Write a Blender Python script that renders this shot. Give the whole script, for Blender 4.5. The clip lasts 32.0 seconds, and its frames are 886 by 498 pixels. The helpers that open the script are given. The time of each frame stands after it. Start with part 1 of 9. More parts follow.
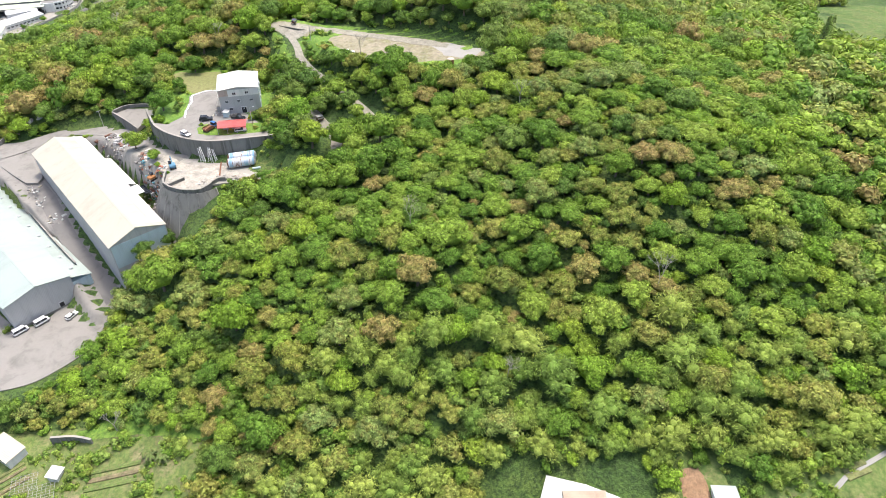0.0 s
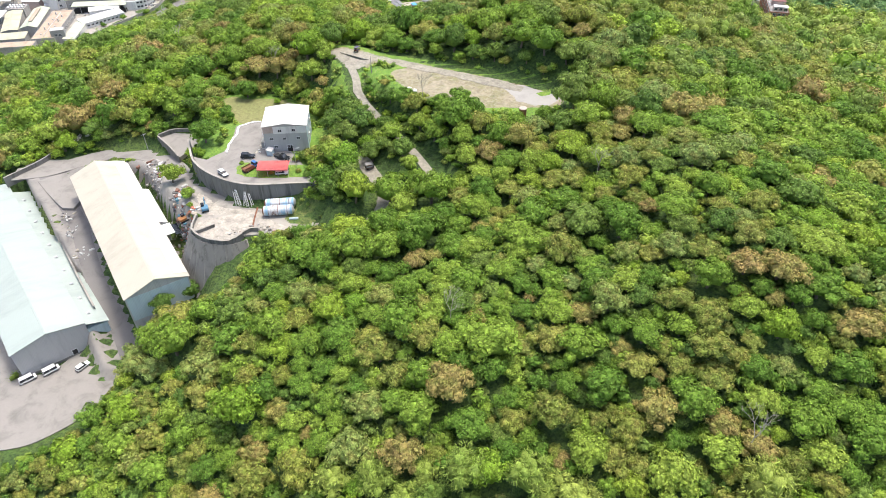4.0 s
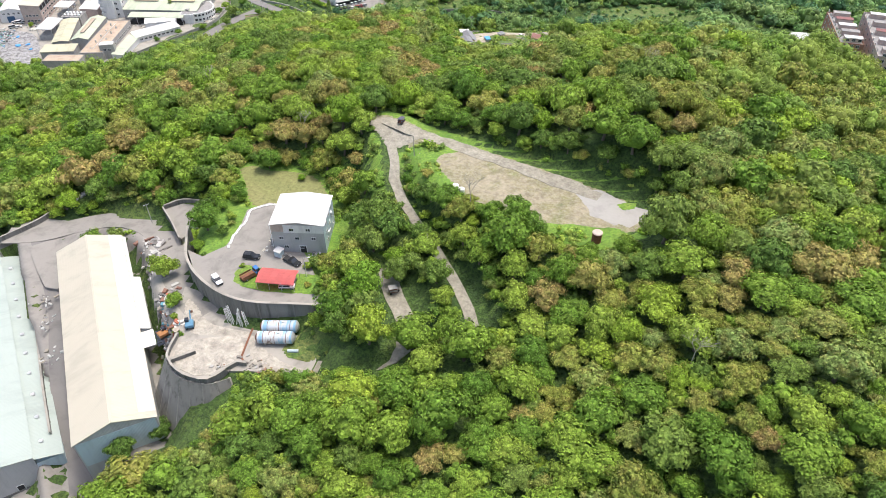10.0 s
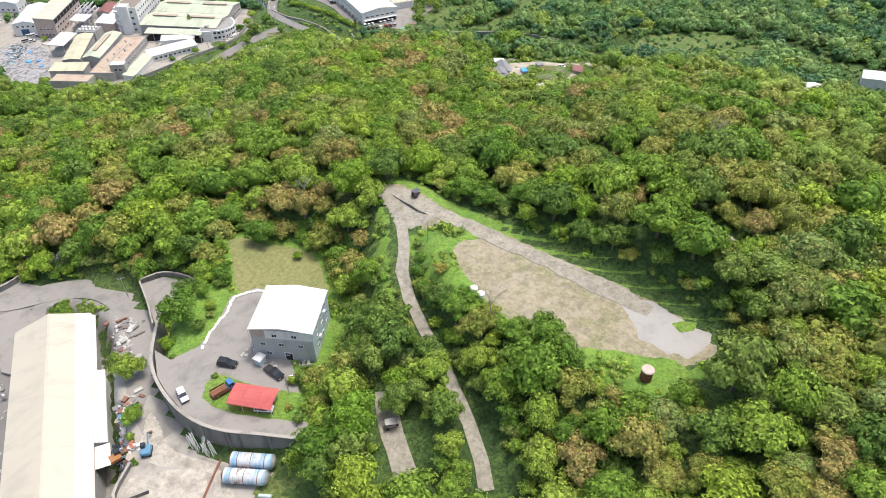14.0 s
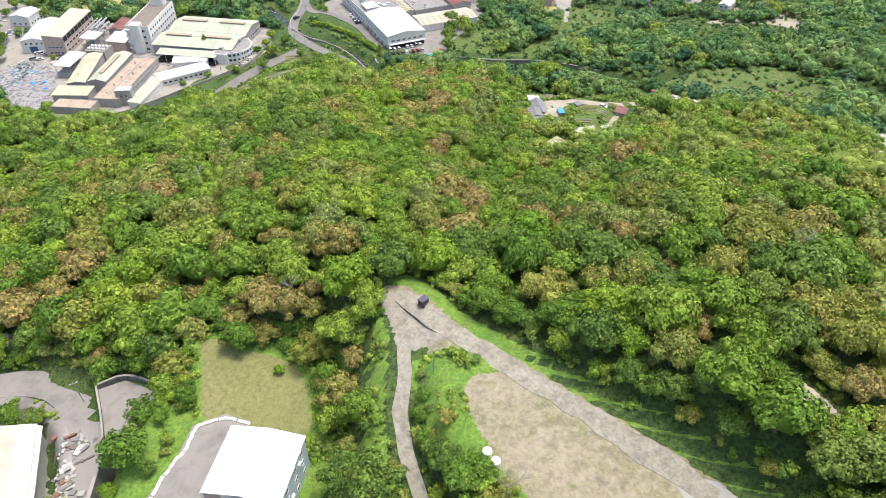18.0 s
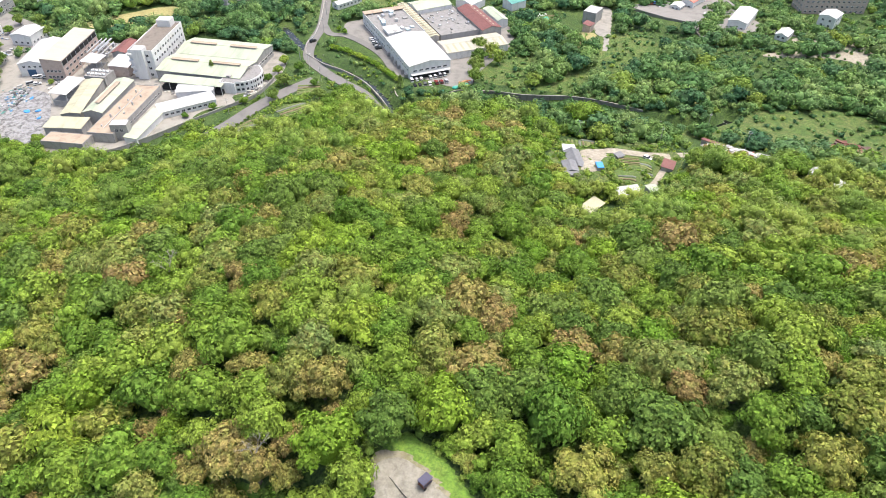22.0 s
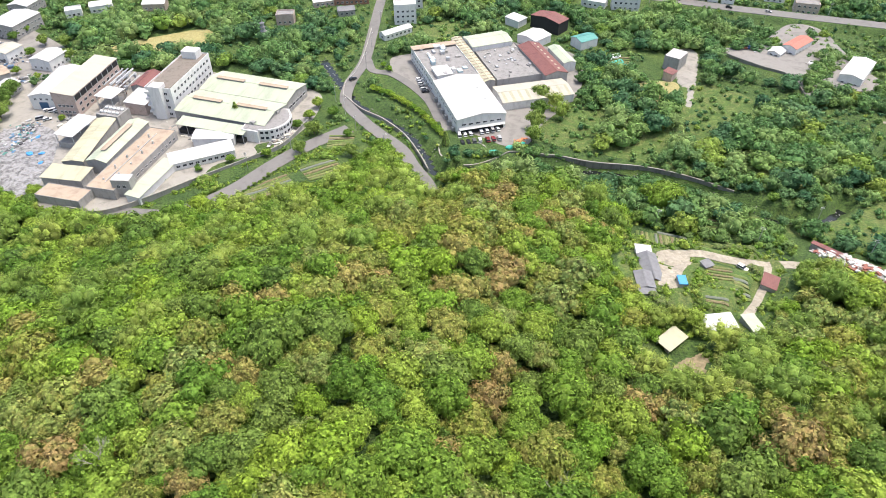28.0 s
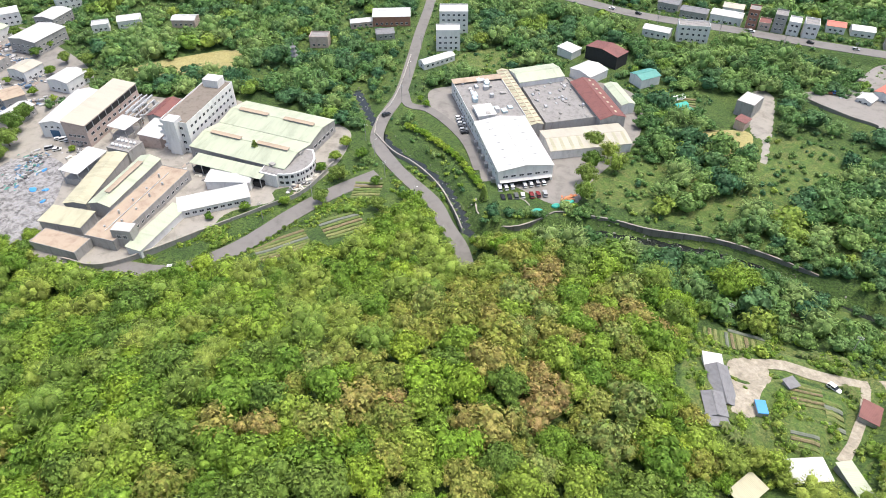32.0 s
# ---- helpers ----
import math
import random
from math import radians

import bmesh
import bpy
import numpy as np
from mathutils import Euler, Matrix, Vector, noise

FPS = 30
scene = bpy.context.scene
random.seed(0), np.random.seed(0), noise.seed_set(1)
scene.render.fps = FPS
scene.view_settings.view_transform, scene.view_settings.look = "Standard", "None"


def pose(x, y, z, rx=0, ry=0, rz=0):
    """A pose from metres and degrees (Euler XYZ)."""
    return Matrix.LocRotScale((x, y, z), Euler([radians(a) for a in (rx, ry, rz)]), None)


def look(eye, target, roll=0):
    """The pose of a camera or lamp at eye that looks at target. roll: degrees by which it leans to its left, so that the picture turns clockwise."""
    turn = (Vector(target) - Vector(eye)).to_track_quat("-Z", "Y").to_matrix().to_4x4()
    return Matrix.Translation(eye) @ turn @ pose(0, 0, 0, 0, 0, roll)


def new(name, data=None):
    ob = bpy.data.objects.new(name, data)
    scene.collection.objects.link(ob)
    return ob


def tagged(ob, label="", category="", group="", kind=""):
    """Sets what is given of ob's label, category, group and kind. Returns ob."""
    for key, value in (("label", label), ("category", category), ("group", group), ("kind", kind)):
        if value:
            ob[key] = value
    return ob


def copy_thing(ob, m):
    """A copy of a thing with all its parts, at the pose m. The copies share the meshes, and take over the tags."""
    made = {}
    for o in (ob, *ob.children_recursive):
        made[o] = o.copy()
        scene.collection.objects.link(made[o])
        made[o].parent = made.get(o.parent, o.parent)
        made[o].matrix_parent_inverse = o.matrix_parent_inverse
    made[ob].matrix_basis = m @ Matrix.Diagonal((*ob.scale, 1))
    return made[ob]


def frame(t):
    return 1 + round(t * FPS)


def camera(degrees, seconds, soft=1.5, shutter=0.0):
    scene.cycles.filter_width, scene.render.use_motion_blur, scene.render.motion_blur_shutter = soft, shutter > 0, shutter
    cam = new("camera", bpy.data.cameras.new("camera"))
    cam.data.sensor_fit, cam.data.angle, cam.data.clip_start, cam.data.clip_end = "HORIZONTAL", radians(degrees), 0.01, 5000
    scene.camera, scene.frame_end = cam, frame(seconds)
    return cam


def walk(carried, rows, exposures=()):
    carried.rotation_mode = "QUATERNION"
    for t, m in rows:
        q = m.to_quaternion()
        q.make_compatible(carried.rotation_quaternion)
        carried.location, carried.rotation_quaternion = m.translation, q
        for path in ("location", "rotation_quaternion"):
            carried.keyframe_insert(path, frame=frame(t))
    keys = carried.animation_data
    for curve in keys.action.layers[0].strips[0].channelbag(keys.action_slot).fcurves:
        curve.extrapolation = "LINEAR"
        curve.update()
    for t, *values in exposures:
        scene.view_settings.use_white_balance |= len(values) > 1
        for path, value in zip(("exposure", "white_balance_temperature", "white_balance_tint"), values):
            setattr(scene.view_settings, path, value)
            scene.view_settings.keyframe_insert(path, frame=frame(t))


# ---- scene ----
cam = camera(67.7, 32.0, soft=0.65)
METRES, EYE, TILT, LEAN, TURN = 330.0, 165.0, -39.5, 0.0, 0.0
ROWS = [
    (0.0, 0.0, 0.0, 0.0, -0.0, 0.0, 0.0),
    (0.5, 0.0022, 0.0101, 0.0085, 0.25, -0.03, -0.21),
    (1.0, 0.0043, 0.0207, 0.0172, 0.59, -0.04, -0.48),
    (1.5, 0.006, 0.0316, 0.0262, 1.21, -0.08, -1.02),
    (2.0, 0.0076, 0.0426, 0.0356, 2.26, -0.15, -1.86),
    (2.5, 0.0092, 0.0538, 0.045, 3.3, -0.23, -2.71),
    (3.0, 0.0107, 0.065, 0.0544, 4.29, -0.34, -3.52),
    (3.5, 0.0121, 0.0763, 0.0641, 5.28, -0.46, -4.31),
    (5.5, 0.0157, 0.1213, 0.1027, 9.14, -1.13, -7.46),
    (6.0, 0.0157, 0.1326, 0.1124, 9.86, -1.28, -8.06),
    (6.5, 0.0151, 0.1439, 0.122, 10.4, -1.4, -8.51),
    (7.0, 0.0142, 0.1552, 0.1317, 10.75, -1.48, -8.8),
    (7.5, 0.0128, 0.1666, 0.1415, 11.03, -1.55, -9.02),
    (8.0, 0.0111, 0.178, 0.1513, 11.27, -1.62, -9.25),
    (8.5, 0.0091, 0.1896, 0.1612, 11.5, -1.69, -9.47),
    (9.0, 0.0069, 0.2016, 0.1713, 11.75, -1.75, -9.69),
    (9.5, 0.0042, 0.2134, 0.1815, 12.0, -1.83, -9.9),
    (10.0, 0.0015, 0.2254, 0.1916, 12.25, -1.9, -10.1),
    (10.5, -0.0014, 0.2373, 0.2013, 12.5, -1.95, -10.31),
    (11.0, -0.0043, 0.2489, 0.2109, 12.73, -2.02, -10.52),
    (11.5, -0.0074, 0.2607, 0.2204, 12.99, -2.07, -10.71),
    (12.0, -0.0103, 0.2724, 0.23, 13.29, -2.15, -10.94),
    (12.5, -0.0135, 0.2843, 0.2392, 13.61, -2.2, -11.18),
    (13.0, -0.0166, 0.2958, 0.2486, 13.98, -2.29, -11.45),
    (13.5, -0.0197, 0.3075, 0.2578, 14.57, -2.41, -11.88),
    (14.0, -0.0229, 0.3187, 0.2676, 15.09, -2.58, -12.22),
    (14.5, -0.0263, 0.3303, 0.2768, 15.51, -2.66, -12.57),
    (16.5, -0.0413, 0.3769, 0.3148, 16.91, -3.03, -13.56),
    (17.0, -0.0459, 0.3886, 0.3245, 17.22, -3.11, -13.76),
    (17.5, -0.0508, 0.4004, 0.334, 17.52, -3.18, -13.99),
    (18.0, -0.0558, 0.4123, 0.3437, 17.79, -3.27, -14.17),
    (18.5, -0.0612, 0.4242, 0.3534, 18.04, -3.34, -14.35),
    (19.0, -0.0666, 0.4363, 0.363, 18.3, -3.4, -14.54),
    (19.5, -0.0724, 0.4482, 0.3728, 18.58, -3.5, -14.73),
    (20.0, -0.078, 0.4603, 0.3825, 18.89, -3.59, -14.93),
    (20.5, -0.0838, 0.4724, 0.3922, 19.19, -3.68, -15.12),
    (21.0, -0.0898, 0.4845, 0.4016, 19.5, -3.76, -15.33),
    (21.5, -0.0958, 0.4963, 0.411, 19.77, -3.85, -15.53),
    (22.0, -0.1016, 0.5083, 0.4203, 20.08, -3.93, -15.74),
    (22.5, -0.1077, 0.5198, 0.4299, 20.36, -4.06, -15.92),
    (23.0, -0.1138, 0.5318, 0.4389, 20.64, -4.13, -16.12),
    (23.5, -0.1198, 0.5434, 0.4483, 20.92, -4.23, -16.31),
    (24.0, -0.1257, 0.5549, 0.4576, 21.2, -4.34, -16.51),
    (24.5, -0.132, 0.5664, 0.4667, 21.49, -4.45, -16.74),
    (25.0, -0.1381, 0.5778, 0.4763, 21.92, -4.63, -16.96),
    (25.5, -0.1445, 0.5895, 0.4849, 22.38, -4.75, -17.29),
    (27.5, -0.1709, 0.6354, 0.521, 24.48, -5.51, -18.64),
    (28.0, -0.1777, 0.646, 0.5294, 24.92, -5.68, -18.93),
    (28.5, -0.185, 0.6576, 0.5384, 25.44, -5.85, -19.24),
    (29.0, -0.1925, 0.6688, 0.5477, 25.94, -6.06, -19.55),
    (29.5, -0.2003, 0.6805, 0.5568, 26.46, -6.25, -19.86),
    (30.0, -0.2088, 0.6917, 0.566, 26.93, -6.45, -20.17),
    (30.5, -0.2171, 0.703, 0.5748, 27.43, -6.62, -20.5),
    (31.0, -0.2254, 0.7139, 0.5837, 27.91, -6.81, -20.82),
    (31.5, -0.234, 0.7246, 0.5927, 28.32, -6.98, -21.08),
    (32.0, -0.2423, 0.7357, 0.6011, 28.76, -7.15, -21.33),
]
walk(cam, [(t, pose(0, 0, EYE, TILT, LEAN, TURN) @ pose(METRES * x, METRES * y, METRES * z, 90 + pitch, roll, yaw)) for t, x, y, z, yaw, pitch, roll in ROWS], exposures=[(0.0, 1.1), (3.0, 1.06), (8.0, 0.94), (12.0, 0.82), (15.0, 0.8), (22.0, 0.95), (28.0, 0.92), (32.0, 0.8)])

# ---- world and sun ----
SUN_UP, SUN_FROM = 74.0, 35.0   # degrees above the horizon; compass bearing of the sun, clockwise from +y
world = bpy.data.worlds.new("sky")
scene.world = world
world.use_nodes = True
wn = world.node_tree.nodes
sky = wn.new("ShaderNodeTexSky")
sky.sky_type, sky.sun_disc = 'NISHITA', False
sky.sun_elevation, sky.sun_rotation = radians(SUN_UP), radians(SUN_FROM)
sky.dust_density, sky.air_density = 5.0, 1.0
wn["Background"].inputs["Strength"].default_value = 0.15
world.node_tree.links.new(sky.outputs["Color"], wn["Background"].inputs["Color"])
sun_data = bpy.data.lights.new("sun", 'SUN')
sun_data.energy, sun_data.angle, sun_data.color = 1.5, radians(10.0), (1.0, 0.96, 0.89)   # a thin bright overcast
sun = new("sun", sun_data)
sx, sy = math.sin(radians(SUN_FROM)), math.cos(radians(SUN_FROM))
sun.matrix_world = look((400 * sx, 400 * sy, 500), (400 * sx - sx * math.cos(radians(SUN_UP)), 400 * sy - sy * math.cos(radians(SUN_UP)), 500 - math.sin(radians(SUN_UP))))


# ---- materials ----
def material(name):
    m = bpy.data.materials.new(name)
    m.use_nodes = True
    nt = m.node_tree
    return m, nt, nt.nodes["Principled BSDF"]


def node(nt, kind, **values):
    n = nt.nodes.new(kind)
    for key, value in values.items():
        n.inputs[key].default_value = value
    return n


def ramp(nt, source, stops):
    r = nt.nodes.new("ShaderNodeValToRGB")
    e = r.color_ramp.elements
    while len(e) < len(stops):
        e.new(0.5)
    for k, (p, c) in zip(e, stops):
        k.position, k.color = p, (*c, 1)
    nt.links.new(source, r.inputs["Fac"])
    return r.outputs["Color"]


def blend(nt, fac, a, b):
    m = nt.nodes.new("ShaderNodeMix")
    m.data_type = 'RGBA'
    for socket, v in ((m.inputs[0], fac), (m.inputs[6], a), (m.inputs[7], b)):
        if isinstance(v, bpy.types.NodeSocket):
            nt.links.new(v, socket)
        else:
            socket.default_value = v if isinstance(v, float) else (*v, 1)
    return m.outputs[2]


def noise_at(nt, scale, detail=4.0, rough=0.6, stretch=(1, 1, 1), distort=0.0):
    tc = nt.nodes.new("ShaderNodeTexCoord")
    mp = nt.nodes.new("ShaderNodeMapping")
    mp.inputs["Scale"].default_value = stretch
    nt.links.new(tc.outputs["Object"], mp.inputs["Vector"])
    n = node(nt, "ShaderNodeTexNoise", Scale=scale, Detail=detail, Roughness=rough, Distortion=distort)
    nt.links.new(mp.outputs["Vector"], n.inputs["Vector"])
    return n.outputs["Fac"]


def bump(nt, bsdf, height, strength=0.3, distance=0.05):
    b = node(nt, "ShaderNodeBump", Strength=strength, Distance=distance)
    nt.links.new(height, b.inputs["Height"])
    nt.links.new(b.outputs["Normal"], bsdf.inputs["Normal"])


def plain(name, c, rough=0.7, metal=0.0, dirt=0.25, scale=0.6, stretch=(1, 1, 1), grain=8.0, ribs=0.0, rib_axis='X', stain=None, bump_by=0.15):
    """A painted or mineral surface: broad stains, fine grain and, for sheet metal, pressed ribs."""
    m, nt, b = material(name)
    broad = noise_at(nt, scale, 5, 0.65, stretch, 0.4)
    fine = noise_at(nt, grain, 3, 0.6)
    dark = stain if stain else tuple(v * (1 - dirt) for v in c)
    light = tuple(min(1.0, v * (1 + 0.25 * dirt)) for v in c)
    col = ramp(nt, broad, [(0.28, dark), (0.5, c), (0.75, light)])
    col = blend(nt, ramp(nt, fine, [(0.3, (0.0,) * 3), (0.7, (0.35,) * 3)]), col, tuple(v * 0.86 for v in c))
    nt.links.new(col, b.inputs["Base Color"])
    b.inputs["Roughness"].default_value, b.inputs["Metallic"].default_value = rough, metal
    if ribs:
        tc = nt.nodes.new("ShaderNodeTexCoord")
        w = nt.nodes.new("ShaderNodeTexWave")
        w.bands_direction, w.inputs["Scale"].default_value = rib_axis, 0.314 / ribs
        nt.links.new(tc.outputs["Object"], w.inputs["Vector"])
        bump(nt, b, w.outputs["Fac"], 0.5, 0.04)
    else:
        bump(nt, b, fine, bump_by, 0.03)
    return m


def patchy(name, stops, scale, second, amount, rough=0.95, fine=3.0, bump_by=0.6, distance=0.2):
    """Open ground: patches of several colours, broken by a second finer layer."""
    m, nt, b = material(name)
    col = ramp(nt, noise_at(nt, scale, 6, 0.62, distort=0.6), stops)
    small = noise_at(nt, fine, 5, 0.7)
    col = blend(nt, ramp(nt, small, [(0.42, (0.0,) * 3), (0.62, (amount,) * 3)]), col, second)
    worn = ramp(nt, noise_at(nt, max(0.35, min(0.9, fine * 0.4)), 6, 0.75, distort=0.3), [(0.3, (0.62,) * 3), (0.5, (1.0,) * 3), (0.7, (1.3,) * 3)])
    mul = nt.nodes.new("ShaderNodeMix")
    mul.data_type, mul.blend_type = 'RGBA', 'MULTIPLY'
    mul.inputs[0].default_value = 1.0
    nt.links.new(col, mul.inputs[6]), nt.links.new(worn, mul.inputs[7])
    nt.links.new(mul.outputs[2], b.inputs["Base Color"])
    b.inputs["Roughness"].default_value = rough
    bump(nt, b, small, bump_by, distance)
    return m


def foliage(name, stops, other, share, per_tree, gloss=0.5, clear=0.25):
    """Leaves: one tone a tree, a shade a leaf, some leaves of another colour, light passing through. per_tree: 'object' or the attribute of a joined wood."""
    m, nt, b = material(name)
    if per_tree == 'object':
        tone = nt.nodes.new("ShaderNodeObjectInfo").outputs["Random"]
    else:
        a = nt.nodes.new("ShaderNodeAttribute")
        a.attribute_name = "tone"
        tone = a.outputs["Fac"]
    geo = nt.nodes.new("ShaderNodeNewGeometry")
    col = ramp(nt, tone, stops)
    spray = node(nt, "ShaderNodeTexNoise", Scale=0.55, Detail=2.0)
    nt.links.new(geo.outputs["Position"], spray.inputs["Vector"])
    col = blend(nt, ramp(nt, spray.outputs["Fac"], [(0.62 - share * 0.4, (0.0,) * 3), (0.78 - share * 0.3, (share,) * 3)]), col, other)
    fine = node(nt, "ShaderNodeTexNoise", Scale=1.8, Detail=6.0, Roughness=0.9)
    nt.links.new(geo.outputs["Position"], fine.inputs["Vector"])
    fleck = node(nt, "ShaderNodeMapRange")
    for key, v in (("From Min", 0.34), ("From Max", 0.66), ("To Min", 0.6), ("To Max", 1.4)):
        fleck.inputs[key].default_value = v
    nt.links.new(fine.outputs["Fac"], fleck.inputs["Value"])
    leaf = node(nt, "ShaderNodeMapRange")
    leaf.inputs["To Min"].default_value, leaf.inputs["To Max"].default_value = 0.5, 1.55
    nt.links.new(geo.outputs["Random Per Island"], leaf.inputs["Value"])
    both = nt.nodes.new("ShaderNodeMath")
    both.operation = 'MULTIPLY'
    nt.links.new(fleck.outputs["Result"], both.inputs[0])
    nt.links.new(leaf.outputs["Result"], both.inputs[1])
    hsv = node(nt, "ShaderNodeHueSaturation")
    nt.links.new(both.outputs["Value"], hsv.inputs["Value"])
    nt.links.new(col, hsv.inputs["Color"])
    nt.links.new(hsv.outputs["Color"], b.inputs["Base Color"])
    b.inputs["Roughness"].default_value = gloss
    b.inputs["Specular IOR Level"].default_value = 0.12
    bump(nt, b, fine.outputs["Fac"], 0.6, 0.3)
    t = nt.nodes.new("ShaderNodeBsdfTranslucent")
    nt.links.new(hsv.outputs["Color"], t.inputs["Color"])
    mix = node(nt, "ShaderNodeMixShader", Fac=clear)
    nt.links.new(b.outputs["BSDF"], mix.inputs[1])
    nt.links.new(t.outputs["BSDF"], mix.inputs[2])
    nt.links.new(mix.outputs["Shader"], nt.nodes["Material Output"].inputs["Surface"])
    return m


MAT_SOIL = patchy("undergrowth", [(0.3, (0.05, 0.1, 0.02)), (0.5, (0.085, 0.15, 0.03)), (0.62, (0.12, 0.18, 0.035)), (0.78, (0.17, 0.2, 0.06))], 0.06, (0.02, 0.045, 0.012), 0.85, fine=1.3, bump_by=1.0, distance=0.8)
MAT_GRASS = patchy("meadow_grass", [(0.3, (0.07, 0.135, 0.03)), (0.45, (0.115, 0.18, 0.035)), (0.6, (0.18, 0.2, 0.06)), (0.75, (0.09, 0.15, 0.03))], 0.17, (0.04, 0.085, 0.02), 0.85, fine=1.4, bump_by=1.0, distance=0.5)
MAT_FRESH = patchy("fresh_grass", [(0.3, (0.1, 0.21, 0.03)), (0.5, (0.16, 0.28, 0.035)), (0.75, (0.22, 0.29, 0.06))], 0.16, (0.07, 0.14, 0.025), 0.7, fine=1.4, bump_by=0.9, distance=0.4)
MAT_LAWN = patchy("dry_lawn", [(0.25, (0.15, 0.165, 0.06)), (0.5, (0.195, 0.2, 0.075)), (0.75, (0.23, 0.215, 0.095))], 0.06, (0.16, 0.17, 0.06), 0.4, fine=2.5, bump_by=0.25)
MAT_SAND = patchy("plateau_gravel", [(0.3, (0.14, 0.165, 0.05)), (0.43, (0.2, 0.185, 0.1)), (0.58, (0.27, 0.235, 0.165)), (0.74, (0.16, 0.175, 0.06))], 0.1, (0.33, 0.3, 0.24), 0.5, fine=1.1, bump_by=0.3)
MAT_TRACK = patchy("gravel_track", [(0.3, (0.24, 0.22, 0.18)), (0.55, (0.3, 0.28, 0.235)), (0.78, (0.21, 0.2, 0.165))], 0.25, (0.18, 0.17, 0.12), 0.5, fine=1.4, bump_by=0.3)
MAT_PATH = patchy("pale_dirt_path", [(0.3, (0.31, 0.275, 0.215)), (0.55, (0.38, 0.34, 0.275)), (0.78, (0.28, 0.25, 0.19))], 0.25, (0.28, 0.25, 0.18), 0.5, fine=1.4, bump_by=0.3)
MAT_CONCRETE = plain("worn_concrete", (0.32, 0.3, 0.265), 0.9, dirt=0.5, scale=0.16, grain=1.1)
MAT_DUST = patchy("pale_yard_dust", [(0.3, (0.33, 0.3, 0.25)), (0.5, (0.4, 0.365, 0.31)), (0.75, (0.3, 0.28, 0.24))], 0.2, (0.26, 0.25, 0.22), 0.6, fine=1.2, bump_by=0.2)
MAT_DIRT = patchy("littered_dark_ground", [(0.3, (0.06, 0.06, 0.058)), (0.45, (0.17, 0.165, 0.16)), (0.56, (0.32, 0.31, 0.3)), (0.7, (0.11, 0.12, 0.13))], 0.4, (0.3, 0.3, 0.31), 0.8, fine=1.0, bump_by=0.8, distance=0.5)
MAT_YARD = plain("asphalt_yard", (0.25, 0.235, 0.215), 0.92, dirt=0.4, scale=0.18, grain=1.6)
MAT_ROAD = plain("asphalt_road", (0.19, 0.18, 0.17), 0.92, dirt=0.3, scale=0.2, grain=3.0)
MAT_GRAVEL = plain("pale_concrete_patch", (0.33, 0.32, 0.3), 0.9, dirt=0.25, scale=0.2, grain=1.2)
MAT_WALL = plain("stained_retaining_wall", (0.2, 0.195, 0.18), 0.95, dirt=0.6, scale=0.55, stretch=(1, 1, 0.14), grain=2.0, stain=(0.07, 0.068, 0.06))

# ---- helpers for building ----
def part(name, bm, mat, parent, label=""):
    """Links a bmesh as one mesh object under a thing or a part."""
    me = bpy.data.meshes.new(name)
    bm.to_mesh(me)
    bm.free()
    if mat:
        me.materials.append(mat)
    ob = new(name, me)
    ob.parent = parent
    if label:
        ob["label"] = label
    return ob


def thing(name, m, label, category, group="", kind=""):
    ob = new(name)
    ob.empty_display_size = 0.5
    ob.matrix_basis = m
    return tagged(ob, label, category, group, kind)


def box(bm, x0, x1, y0, y1, z0, z1, bevel=0.0):
    made = bmesh.ops.create_cube(bm, size=1.0, matrix=Matrix.Translation(((x0 + x1) / 2, (y0 + y1) / 2, (z0 + z1) / 2)) @ Matrix.Diagonal((abs(x1 - x0), abs(y1 - y0), abs(z1 - z0), 1)))
    if bevel:
        edges = list({e for v in made["verts"] for e in v.link_edges})
        bmesh.ops.bevel(bm, geom=edges, offset=bevel, segments=1, affect='EDGES')
    return bm


def boxed(*a, bevel=0.0):
    return box(bmesh.new(), *a, bevel=bevel)


def tube(bm, p, q, r, r2=None, sides=8):
    p, q = Vector(p), Vector(q)
    d = q - p
    bmesh.ops.create_cone(bm, cap_ends=True, segments=sides, radius1=r, radius2=r if r2 is None else r2, depth=d.length,
                          matrix=Matrix.Translation((p + q) / 2) @ d.to_track_quat('Z', 'Y').to_matrix().to_4x4())
    return bm


def prism(bm, poly, z0, z1):
    """An upright prism over a plan polygon."""
    low = [bm.verts.new((x, y, z0)) for x, y in poly]
    top = [bm.verts.new((x, y, z1)) for x, y in poly]
    n = len(poly)
    bm.faces.new(top), bm.faces.new(low[::-1])
    for i in range(n):
        bm.faces.new((low[i], low[(i + 1) % n], top[(i + 1) % n], top[i]))
    bmesh.ops.recalc_face_normals(bm, faces=bm.faces)
    return bm


def smooth_line(points, step=3.0):
    """Catmull-Rom line through points of any dimension, sampled about every step metres."""
    p = [np.array(q, float) for q in points]
    p = [2 * p[0] - p[1], *p, 2 * p[-1] - p[-2]]
    out = []
    for a, b, c, d in zip(p, p[1:], p[2:], p[3:]):
        n = max(1, int(np.linalg.norm((c - b)[:2]) / step))
        for k in range(n):
            t = k / n
            out.append(0.5 * (2 * b + (c - a) * t + (2 * a - 5 * b + 4 * c - d) * t * t + (3 * b - a - 3 * c + d) * t ** 3))
    out.append(p[-2])
    return np.array(out)


